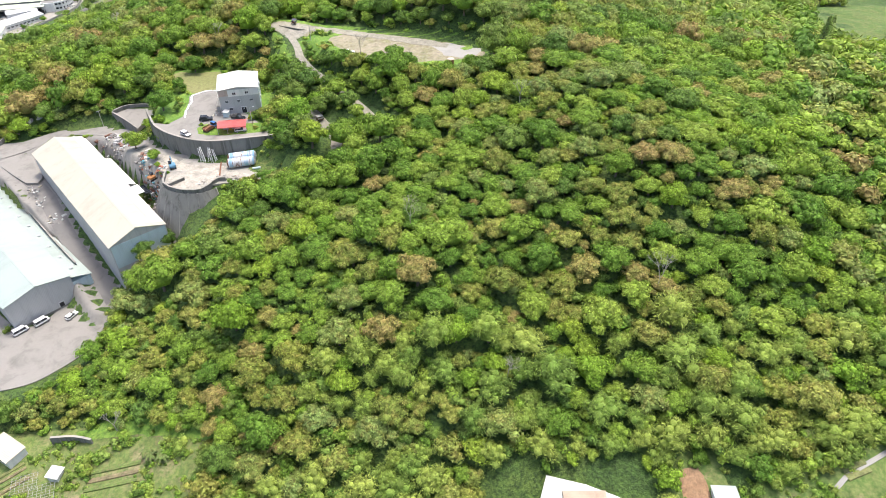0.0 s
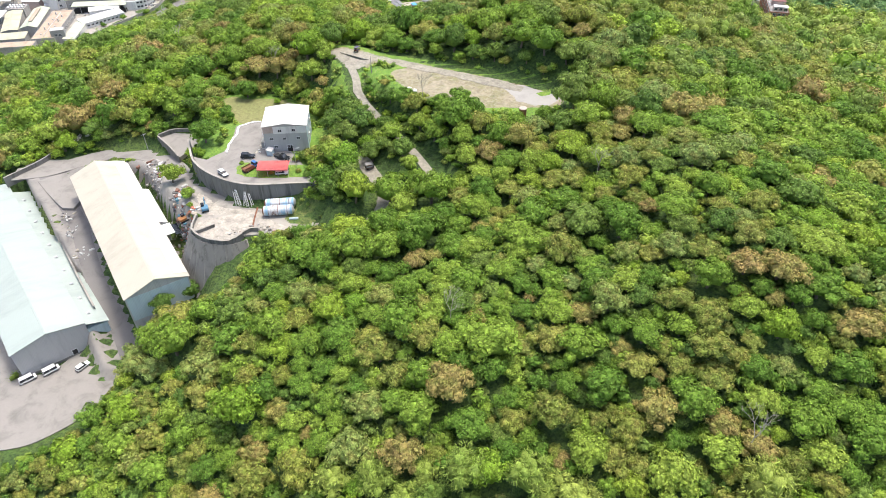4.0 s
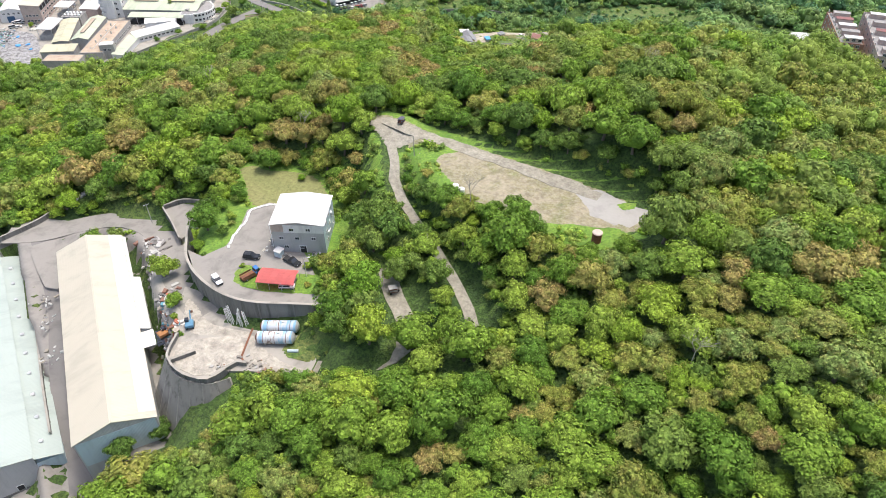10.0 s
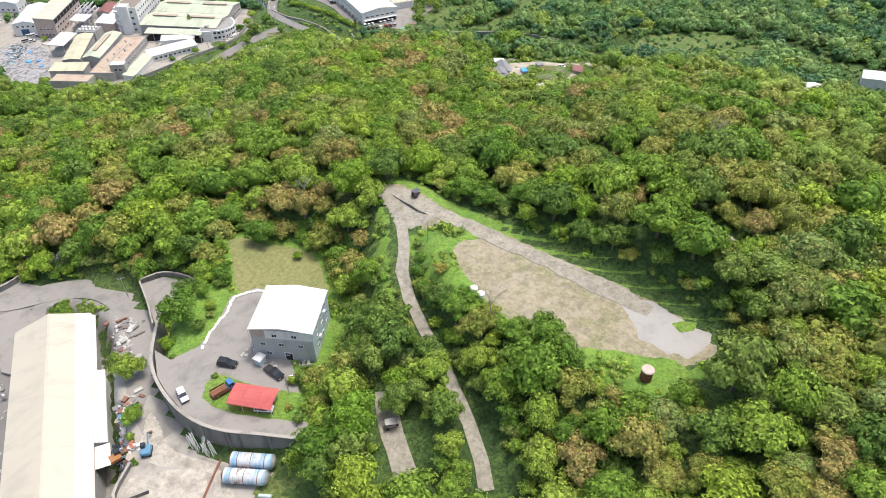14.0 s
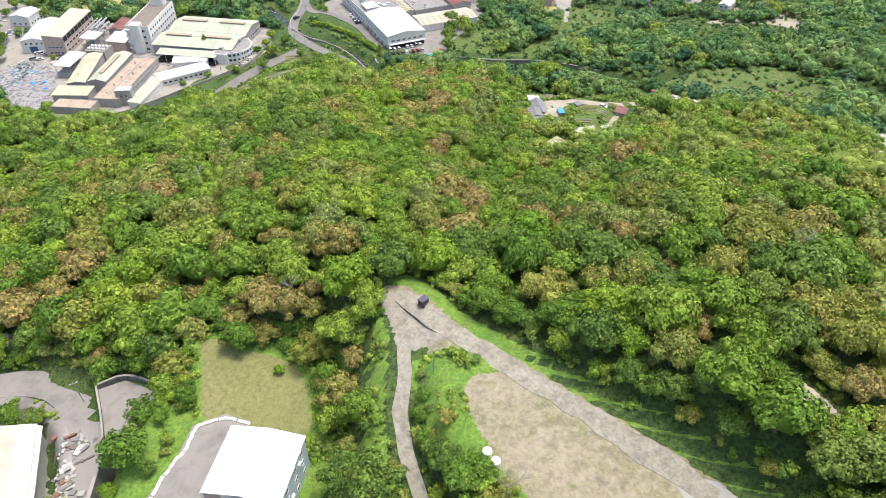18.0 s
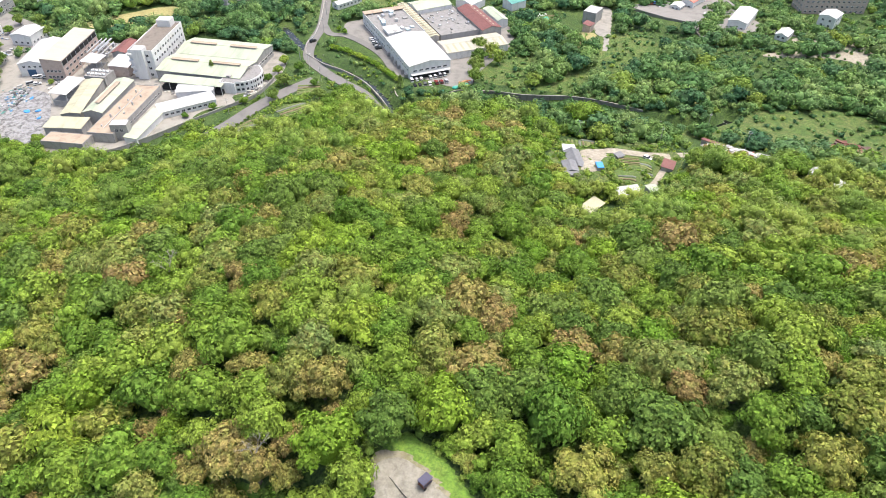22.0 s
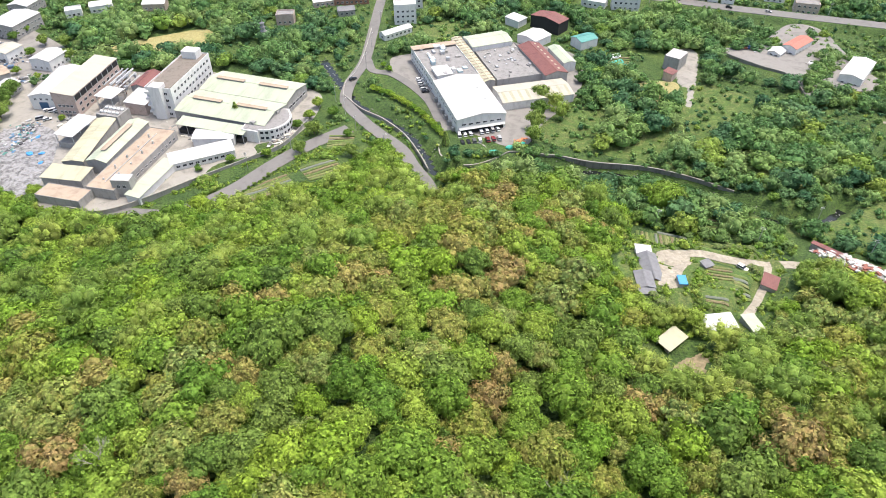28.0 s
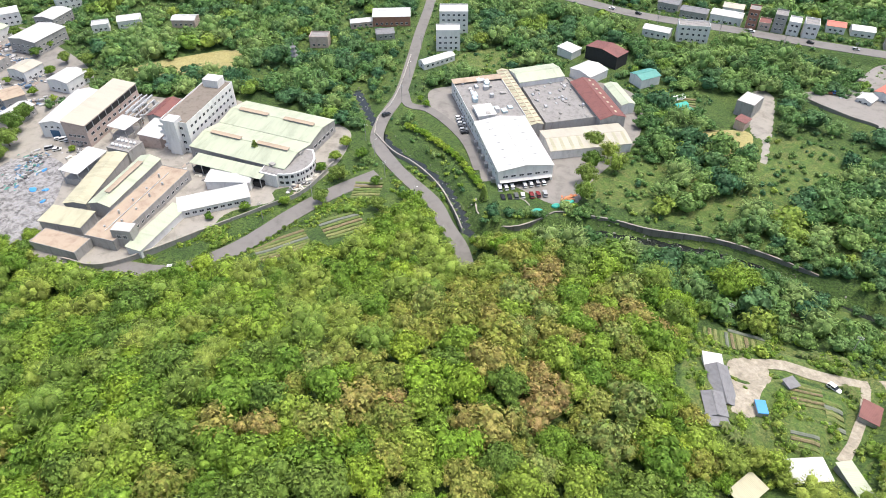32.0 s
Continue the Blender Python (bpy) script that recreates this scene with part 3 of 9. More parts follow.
draped("bare_soil", [(-64.5, 403), (-63.4, 408), (-64.2, 412), (-62, 417.5), (-60.5, 418.5), (-58.5, 421.5), (-56, 419.5), (-57.5, 416), (-56.2, 412.5), (-59.2, 409), (-59.5, 403), (-62, 400)], patchy("bare_tan_soil", [(0.3, (0.27, 0.2, 0.12)), (0.7, (0.38, 0.29, 0.19))], 0.3, (0.17, 0.17, 0.07), 0.7, fine=1.1), "bare tan soil clearing", lift=0.25, step=0.7)
draped("dry_field", [(-416, 496), (-403, 521), (-388, 540), (-373, 532), (-374, 516), (-406, 492)], patchy("dry_yellow_field", [(0.3, (0.3, 0.26, 0.1)), (0.7, (0.38, 0.34, 0.16))], 0.1, (0.25, 0.24, 0.08), 0.4), "dry yellowish playing field", lift=0.3)
draped("far_meadow", [(120, 215), (150, 260), (200, 330), (260, 380), (300, 360), (240, 250), (190, 200)], MAT_GRASS, "bright green meadow beyond the ridge", lift=0.3, step=4.0)
draped("creek_meadow", [(-166, 530), (-120, 532), (-60, 542), (-55, 575), (-105, 596), (-150, 572)], MAT_GRASS, "bright green rough meadow", lift=0.2)
MEADOW_EAST = [(-114.6, 611.5), (-92, 621), (-76, 610), (-76.5, 589), (-91, 574.6), (-103.6, 580)]
MEADOW_BEND = [(-69, 506), (-58, 514.4), (-41, 510.5), (-31.7, 532), (-15.8, 533.4), (-14.7, 518.5), (-36.8, 509), (-57.5, 500.7)]
draped("meadow_east", MEADOW_EAST, MAT_GRASS, "rough green meadow beside the works yard", lift=0.24)
draped("meadow_bend", MEADOW_BEND, MAT_GRASS, "rough green meadow inside the creek bend", lift=0.2)
draped("meadow_junction", [(-279, 604), (-270, 622), (-251, 631), (-244, 615), (-255, 596), (-270, 588)], MAT_GRASS, "mown green slope above the creek warehouse", lift=0.2)
draped("meadow_dump", [(-42, 512), (-15, 549), (24, 564), (46, 555), (44, 505), (15, 507), (-11, 506)], MAT_GRASS, "open weedy ground round the rust dump", lift=0.2)
draped("works_soil", [(-5.9, 656), (13, 658), (40, 662), (42, 634), (13.5, 632.8), (-2.5, 627), (-21.7, 620), (-8, 638)], MAT_PATH, "bare orange-brown soil beside the works yard", lift=0.35)
draped("orchard_ground", [(-120, 80), (-122, 104), (-96, 107), (-62, 102), (-62, 80)], patchy("dry_garden_soil", [(0.3, (0.2, 0.16, 0.09)), (0.5, (0.15, 0.19, 0.05)), (0.7, (0.26, 0.21, 0.12))], 0.12, (0.07, 0.13, 0.025), 0.8, fine=1.0), "vegetable garden of dry soil and weeds", lift=0.15)
draped("lower_meadow", [(-100, 106), (-78, 110), (-56, 106), (-50, 100), (-62, 99), (-80, 103), (-97, 104)], MAT_FRESH, "bright grass terrace below the wood", lift=0.2)
draped("roadside_garden", [(50, 60), (50, 80), (58, 82), (62, 74), (84, 84), (128, 92), (135, 60)], patchy("weedy_garden", [(0.3, (0.1, 0.15, 0.035)), (0.6, (0.16, 0.19, 0.06)), (0.75, (0.26, 0.2, 0.12))], 0.13, (0.06, 0.12, 0.02), 0.85, fine=1.0), "weedy garden with dry patches", lift=0.15)
draped("red_path", [(50.5, 78.5), (54, 79.5), (55.5, 73.5), (54.5, 68), (51, 72)], patchy("reddish_soil", [(0.3, (0.27, 0.16, 0.09)), (0.7, (0.36, 0.23, 0.14))], 0.3, (0.2, 0.13, 0.07), 0.4), "reddish bare garden soil", lift=0.3)
GARDEN_PATH = smooth_line([(72, 66, 0), (78, 71, 0), (84, 76, 0), (92, 80, 0), (102, 85, 0)])
GARDEN_PATH[:, 2] = ground_z(GARDEN_PATH[:, 0], GARDEN_PATH[:, 1]) + 0.3
ribbon("path_garden", GARDEN_PATH, 0.5, MAT_GRAVEL, "narrow pale concrete garden path", category="path")

# the creek
MAT_WATER = plain("dark_creek_water", (0.02, 0.025, 0.022), 0.12, dirt=0.3, scale=0.3, bump_by=0.05)
ribbon("water", CREEK, 2.6, MAT_WATER, "dark shallow creek water", lift=-0.25, category="water", ragged=0.3)
draped("slope_soil", [(-84, 423), (-77.5, 428), (-75.5, 424.5), (-80.5, 419.5)], bpy.data.materials["bare_tan_soil"], "bare tan soil beside the wood", lift=0.2, step=1.0)
draped("brown_field", [(-138, 602), (-120, 616), (-115.5, 600), (-129, 585)], bpy.data.materials["dry_yellow_field"], "rough field of brown dry grass", lift=0.25)
draped("cottage_drive", [(-129, 653), (-119.5, 657.5), (-110, 619), (-106.5, 604), (-105, 593), (-107.5, 593), (-112, 612), (-118, 618)], MAT_CONCRETE, "pale concrete drive beside the cottage", lift=0.3, category="pavement")
draped("junk_yard", [(-106, 620), (-90, 618), (-89, 600), (-82, 585), (-94, 560), (-105, 558), (-105.5, 577)], MAT_GRASS, "grassy yard strewn with junk", lift=0.2)
slab("pavement_dump", [(-381, 399), (-376, 414), (-358, 416), (-340, 402), (-332, 392), (-324, 381), (-330, 372), (-360, 382)], 0.46, MAT_DIRT, "oily dark ground of the refuse dump", depth=1.0)
ribbon("path_scrap", smooth_line([(-40, 489, 6.8), (-30, 489, 6.6), (-18, 486.5, 6.9), (-6, 483.5, 7.2)]), 1.6, MAT_PATH, "pale dirt track beside the scrap", ragged=0.3, category="track", lift=0.1)
draped("hill_meadow", [(216, 335), (226, 402), (250, 441), (300, 450), (260, 380), (226, 318)], MAT_GRASS, "bright green meadow on the far slope", lift=0.3, step=4.0)
TOWN = [(-413, 419), (-413, 461), (-430, 476), (-470, 484), (-525, 486), (-535, 450), (-460, 412), (-432, 408)]
slab("pavement_town", TOWN, 0.4, MAT_YARD, "grey paved yards at the edge of town", depth=1.5)

# ---- building materials ----
MAT_ROOF_WHITE = plain("white_sheet_roof", (0.55, 0.55, 0.53), 0.5, dirt=0.22, scale=0.25, stretch=(1, 0.2, 1), ribs=0.45)
MAT_ROOF_CREAM = plain("cream_sheet_roof", (0.46, 0.43, 0.35), 0.55, dirt=0.22, scale=0.2, stretch=(1, 0.25, 1), ribs=0.45)
MAT_ROOF_MINT = plain("mint_sheet_roof", (0.345, 0.4, 0.37), 0.5, dirt=0.2, scale=0.15, stretch=(1, 0.25, 1), ribs=0.45)
MAT_ROOF_PALE = plain("pale_green_sheet_roof", (0.43, 0.47, 0.35), 0.55, dirt=0.3, scale=0.2, stretch=(1, 0.25, 1), ribs=0.45)
MAT_ROOF_YELLOW = plain("pale_yellow_sheet_roof", (0.46, 0.44, 0.31), 0.6, dirt=0.32, scale=0.25, stretch=(1, 0.3, 1), ribs=0.45)
MAT_ROOF_BROWN = plain("rust_stained_flat_roof", (0.4, 0.32, 0.24), 0.85, dirt=0.4, scale=0.25, stain=(0.28, 0.2, 0.15))
MAT_ROOF_MAROON = plain("maroon_sheet_roof", (0.2, 0.075, 0.065), 0.6, dirt=0.35, scale=0.3, ribs=0.45)
MAT_ROOF_GREY = plain("grey_sheet_roof", (0.2, 0.2, 0.21), 0.65, dirt=0.35, scale=0.5, ribs=0.4)
MAT_ROOF_TEAL = plain("teal_sheet_roof", (0.09, 0.3, 0.26), 0.55, dirt=0.2, scale=0.4, ribs=0.45)
MAT_ROOF_ORANGE = plain("orange_sheet_roof", (0.5, 0.17, 0.12), 0.6, dirt=0.2, scale=0.4, ribs=0.45)
MAT_ROOF_SLAB = plain("weathered_roof_slab", (0.27, 0.26, 0.25), 0.95, dirt=0.45, scale=0.5, grain=2.0)
MAT_ROOF_DUSK = plain("brownish_flat_roof", (0.21, 0.18, 0.15), 0.95, dirt=0.4, scale=0.4, grain=2.0)
MAT_WALL_WHITE = plain("white_rendered_wall", (0.72, 0.715, 0.7), 0.85, dirt=0.25, scale=0.5, stretch=(1, 1, 0.3))
MAT_WALL_GREY = plain("grey_sheet_wall", (0.44, 0.44, 0.44), 0.6, dirt=0.2, scale=0.6, stretch=(1, 1, 0.2), ribs=0.5, rib_axis='DIAGONAL')
MAT_WALL_BLUE = plain("pale_blue_sheet_wall", (0.46, 0.56, 0.6), 0.55, dirt=0.15, scale=0.6, stretch=(1, 1, 0.2), ribs=0.5, rib_axis='DIAGONAL')
MAT_WALL_CEMENT = plain("bare_cement_wall", (0.36, 0.35, 0.33), 0.92, dirt=0.35, scale=0.5, stretch=(1, 1, 0.35))
MAT_WALL_PINK = plain("pinkish_tiled_wall", (0.5, 0.4, 0.35), 0.8, dirt=0.3, scale=0.5)
MAT_WALL_BRICK = plain("red_brown_tiled_wall", (0.33, 0.17, 0.12), 0.8, dirt=0.3, scale=0.5)
MAT_GLASS = plain("dark_window_glass", (0.03, 0.035, 0.045), 0.08, dirt=0.2)
MAT_FRAME = plain("white_window_frame", (0.7, 0.7, 0.7), 0.5, dirt=0.1)
# near-black: the shade inside openings as a colour; also a plain door and load bed
MAT_DARK = plain("shade_and_dark_panels", (0.03, 0.03, 0.03), 0.9, dirt=0.3)
MAT_STEEL = plain("galvanised_steel", (0.5, 0.51, 0.52), 0.45, metal=0.4, dirt=0.25)
MAT_RUST = plain("rusty_steel", (0.19, 0.08, 0.045), 0.9, dirt=0.45, scale=1.2)
MAT_WHITE = plain("white_paint", (0.8, 0.8, 0.79), 0.45, dirt=0.08)
MAT_RED_TARP = plain("faded_red_canvas", (0.74, 0.2, 0.19), 0.75, dirt=0.15, scale=0.8)
MAT_BLUE_TARP = plain("bright_blue_tarp", (0.06, 0.3, 0.66), 0.5, dirt=0.2, scale=1.0)
MAT_TEAL_TARP = plain("sea_green_tarp", (0.04, 0.42, 0.33), 0.5, dirt=0.2, scale=1.0)


BUILT = []   # plans of the buildings, kept free of trees


def frame_of(ax, ay, bx, by, width, z):
    """A pose whose x runs from a to b and whose origin is the middle of the plan; the plan lies right of a to b."""
    d = Vector((bx - ax, by - ay, 0))
    u = d.normalized()
    n = Vector((u.y, -u.x, 0))
    c = Vector((ax, ay, z)) + d / 2 + n * width / 2
    BUILT.append([(ax, ay), (bx, by), (bx + n.x * width, by + n.y * width), (ax + n.x * width, ay + n.y * width)])
    return Matrix(((u.x, -n.x, 0, c.x), (u.y, -n.y, 0, c.y), (0, 0, 1, z), (0, 0, 0, 1))), d.length


def gable_walls(l, w, h, rise, low):
    """A solid of walls with gable ends; ridge along x."""
    bm = bmesh.new()
    prof = [(-w / 2, -low), (w / 2, -low), (w / 2, h), (0, h + rise), (-w / 2, h)] if rise > 0 else [(-w / 2, -low), (w / 2, -low), (w / 2, h), (-w / 2, h)]
    a = [bm.verts.new((-l / 2, y, z)) for y, z in prof]
    b = [bm.verts.new((l / 2, y, z)) for y, z in prof]
    bm.faces.new(a), bm.faces.new(b[::-1])
    for i in range(len(prof)):
        j = (i + 1) % len(prof)
        bm.faces.new((a[i], b[i], b[j], a[j]))
    bmesh.ops.recalc_face_normals(bm, faces=bm.faces)
    return bm


def roof_leaf(l, y0, z0, y1, z1, over, thick=0.14):
    """One slope of a roof as a sheet with thickness."""
    bm = bmesh.new()
    d = Vector((0, y1 - y0, z1 - z0)).normalized()
    n = Vector((0, -d.z, d.y)) if d.y > 0 else Vector((0, d.z, -d.y))
    e = Vector((0, y0, z0)) - d * over
    r = Vector((0, y1, z1))
    vs = []
    for s in (-1, 1):
        for p in (e, r):
            for k in (0.02, 0.02 + thick):
                vs.append(bm.verts.new(p + n * k + Vector((s * (l / 2 + 0.3), 0, 0))))
    for q in ((0, 1, 3, 2), (4, 6, 7, 5), (1, 5, 7, 3), (0, 2, 6, 4), (0, 4, 5, 1), (2, 3, 7, 6)):
        bm.faces.new([vs[i] for i in q])
    bmesh.ops.recalc_face_normals(bm, faces=bm.faces)
    return bm


PANE_CACHE = {}


def wall_window(root, side, along, z, l, w, ww=1.4, hh=1.2, name="window", frame_mat=None, pane_mat=None, whole=False):
    """A framed window on a wall; side is one of '-y', '+y', '-x', '+x'."""
    key = (name, round(ww, 2), round(hh, 2), frame_mat and frame_mat.name, pane_mat and pane_mat.name, whole)
    if key not in PANE_CACHE:
        bm = bmesh.new()
        for x0, x1, z0, z1 in ((-ww / 2, ww / 2, 0, 0.1), (-ww / 2, ww / 2, hh - 0.1, hh), (-ww / 2, -ww / 2 + 0.1, 0.1, hh - 0.1), (ww / 2 - 0.1, ww / 2, 0.1, hh - 0.1), (-0.04, 0.04, 0.1, hh - 0.1)):
            box(bm, x0, x1, -0.09, 0.02, z0, z1)
        if whole:
            k = len(bm.faces)
            box(bm, -ww / 2 + 0.08, ww / 2 - 0.08, -0.035, 0.02, 0.08, hh - 0.08)
            bm.faces.ensure_lookup_table()
            for q in bm.faces[k:]:
                q.material_index = 1
        f = bpy.data.meshes.new(name)
        bm.to_mesh(f), bm.free()
        f.materials.append(frame_mat or MAT_FRAME)
        if whole:
            f.materials.append(pane_mat or MAT_GLASS)
        bm = boxed(-ww / 2 + 0.08, ww / 2 - 0.08, -0.035, 0.02, 0.08, hh - 0.08)
        g = bpy.data.meshes.new("pane")
        bm.to_mesh(g), bm.free()
        g.materials.append(pane_mat or MAT_GLASS)
        PANE_CACHE[key] = f, g
    f, g = PANE_CACHE[key]
    at = {'-y': pose(along, -w / 2, z), '+y': pose(along, w / 2, z, 0, 0, 180), '-x': pose(-l / 2, along, z, 0, 0, -90), '+x': pose(l / 2, along, z, 0, 0, 90)}[side]
    o = new(name, f)
    o.parent, o.matrix_basis = root, at
    if whole:
        return o
    p = new("pane", g)
    p.parent = o
    return o


def windows_row(root, side, l, w, z, n, ww=1.4, hh=1.2, trim=1.5, whole=False, **more):
    span = (l if side[1] == 'y' else w) - 2 * trim
    for k in range(n):
        wall_window(root, side, -span / 2 + span * (k + 0.5) / n, z, l, w, ww, hh, whole=whole, **more)


def door_on(root, side, along, l, w, ww, hh, mat=None, z=0.0, label="dark panel filling the doorway"):
    at = {'-y': pose(along, -w / 2, z), '+y': pose(along, w / 2, z, 0, 0, 180), '-x': pose(-l / 2, along, z, 0, 0, -90), '+x': pose(l / 2, along, z, 0, 0, 90)}[side]
    # closed panel; without its own paint, its near-black colour stands for the doorway's shade
    o = part("door", boxed(-ww / 2, ww / 2, -0.06, 0.02, 0, hh), mat or MAT_DARK, root, label)
    o.matrix_basis = at
    bm = bmesh.new()
    for x in (-ww / 2 - 0.12, ww / 2):
        box(bm, x, x + 0.12, -0.1, 0.02, 0, hh)
    box(bm, -ww / 2 - 0.12, ww / 2 + 0.12, -0.1, 0.02, hh, hh + 0.15)
    part("door_frame", bm, MAT_FRAME, o)
    return o


def gable_house(name, a, b, width, h, rise, wall, roof, label, category, z=None, low=1.5, ridge_vent=0, skylights=0, over=0.3, group=""):
    if z is None:
        z = min(gz(*a), gz(*b)) + 0.1
    m, l = frame_of(*a, *b, width, z)
    root = thing(name, m, label, category, group)
    part("wall", gable_walls(l, width, h, rise, low), wall, root)
    part("roof", roof_leaf(l, -width / 2, h, 0, h + rise, over), roof, root)
    part("roof", roof_leaf(l, width / 2, h, 0, h + rise, over), roof, root)
    bm = boxed(-l / 2 - 0.3, l / 2 + 0.3, -0.3, 0.3, h + rise + 0.1, h + rise + 0.24, bevel=0.05)
    part("ridge_cap", bm, roof, root)
    for k in range(ridge_vent):
        x = -l / 2 + l * (k + 0.5) / ridge_vent
        s = l / ridge_vent * 0.32
        v = part("roof_vent", boxed(x - s, x + s, -0.9, 0.9, h + rise - 0.1, h + rise + 0.7, bevel=0.08), MAT_WALL_CEMENT, root, "raised ridge vent")
        part("vent_cap", boxed(x - s - 0.2, x + s + 0.2, -1.2, 1.2, h + rise + 0.72, h + rise + 0.84), MAT_ROOF_BROWN, v)
    for k in range(skylights):
        x = -l / 2 + l * (k + 0.5) / skylights
        for s in (-1, 1):
            y = s * width * 0.27
            zz = h + rise * (1 - abs(y) / (width / 2)) + 0.17
            t = math.atan2(rise, width / 2) * s
            o = part("skylight", boxed(-0.35, 0.35, -0.9, 0.9, 0, 0.12, bevel=0.03), MAT_STEEL, root)
            o.matrix_basis = pose(x, y, zz, -math.degrees(t))
    return root, l


def flat_house(name, a, b, width, h, wall, roof, label, category, z=None, low=1.5, parapet=0.8, group=""):
    if z is None:
        z = min(gz(*a), gz(*b)) + 0.1
    m, l = frame_of(*a, *b, width, z)
    root = thing(name, m, label, category, group)
    part("wall", gable_walls(l, width, h, 0, low), wall, root)
    part("roof", boxed(-l / 2 + 0.2, l / 2 - 0.2, -width / 2 + 0.2, width / 2 - 0.2, h, h + 0.12), roof, root)
    if parapet:
        for x0, x1, y0, y1 in ((-l / 2, l / 2, -width / 2, -width / 2 + 0.2), (-l / 2, l / 2, width / 2 - 0.2, width / 2), (-l / 2, -l / 2 + 0.2, -width / 2 + 0.2, width / 2 - 0.2), (l / 2 - 0.2, l / 2, -width / 2 + 0.2, width / 2 - 0.2)):
            part("parapet", boxed(x0, x1, y0, y1, h, h + parapet), wall, root)
    return root, l


def shed_house(name, a, b, width, h, drop, wall, roof, label, category, z=None, low=1.5, open_side=False, over=0.4, group=""):
    """A lean-to: high along the side of a-b, falling by drop across the width."""
    if z is None:
        z = min(gz(*a), gz(*b)) + 0.1
    m, l = frame_of(*a, *b, width, z)
    root = thing(name, m, label, category, group)
    y1, y0 = width / 2, -width / 2
    if open_side:
        n = max(2, int(l / 5) + 1)
        for k in range(n):
            for y, top in ((y0 + 0.2, h - drop), (y1 - 0.2, h)):
                x = -l / 2 + 0.3 + (l - 0.6) * k / (n - 1)
                part("post", boxed(x - 0.12, x + 0.12, y - 0.12, y + 0.12, -low, top), MAT_STEEL, root)
        part("wall", boxed(-l / 2 + 0.3, l / 2 - 0.3, y0 + 0.4, y1 - 0.4, -low, (h - drop) * 0.45), wall, root)
    else:
        bm = bmesh.new()
        prof = [(y0, -low), (y1, -low), (y1, h), (y0, h - drop)]
        p = [bm.verts.new((-l / 2, y, q)) for y, q in prof]
        r = [bm.verts.new((l / 2, y, q)) for y, q in prof]
        bm.faces.new(p), bm.faces.new(r[::-1])
        for i in range(4):
            bm.faces.new((p[i], r[i], r[(i + 1) % 4], p[(i + 1) % 4]))
        bmesh.ops.recalc_face_normals(bm, faces=bm.faces)
        part("wall", bm, wall, root)
    part("roof", roof_leaf(l, y0, h - drop, y1 + over, h + drop * over / width, over), roof, root)
    return root, l


# ---- the two hillside warehouses ----
def warehouse_a():
    u, n = (-0.671, 0.741), (0.741, 0.671)
    at = lambda s, k: (u[0] * s + n[0] * k, u[1] * s + n[1] * k)
    root, l = gable_house("warehouse", at(184.5, 29.1), at(258.8, 29.1), 17.9, 8.6, 3.3, MAT_WALL_GREY, MAT_ROOF_CREAM,
                          "long cream-roofed steel warehouse on the hillside terrace", "warehouse", z=28.0, low=10)
    part("gable_panel", boxed(-l / 2 - 0.08, -l / 2 + 0.05, -8.6, 8.6, 0, 8.4), MAT_WALL_BLUE, root, "pale blue end wall")
    # lean-to strip on the uphill side, with a raised canopy
    part("lean_to_roof", roof_leaf(22, -11.6, 7.4, -8.4, 8.8, 0.2), MAT_ROOF_WHITE, root, "bright white lean-to roof").matrix_basis = pose(5, 0, 0)
    part("lean_to_wall", boxed(-6, 16, -11.4, -8.9, -2, 7.3), MAT_WALL_WHITE, root)
    part("canopy", boxed(-12.5, -6.4, -12.2, -8.6, 7.0, 7.2), MAT_WHITE, root)
    for k in range(6):
        part("canopy_panel", boxed(-12.3 + k, -11.5 + k, -14.2, -12.3, 6.0, 6.1), MAT_GLASS, root, "dark glazed canopy panel")
    for x in (-12.4, -6.5):
        part("post", tube(bmesh.new(), (x, -13.9, -8), (x, -13.9, 6.0), 0.09), MAT_STEEL, root)
    part("roof_strip", roof_leaf(l - 2, -8.95, 8.6, -5.7, 9.8, 0.2, 0.06), MAT_ROOF_WHITE, root, "bright white strip of newer sheets").matrix_basis = pose(1, 0, 0.165)
    part("roof_strip", roof_leaf(15, -5.6, 9.83, -0.4, 11.75, 0.0, 0.06), MAT_ROOF_PALE, root, "pale green end panel of the roof").matrix_basis = pose(-l / 2 + 7.6, 0, 0.165)
    part("rear_roof", roof_leaf(26, -9.9, 7.6, -8.8, 8.4, 0.1), MAT_ROOF_WHITE, root).matrix_basis = pose(24, 0, 0)
    return root


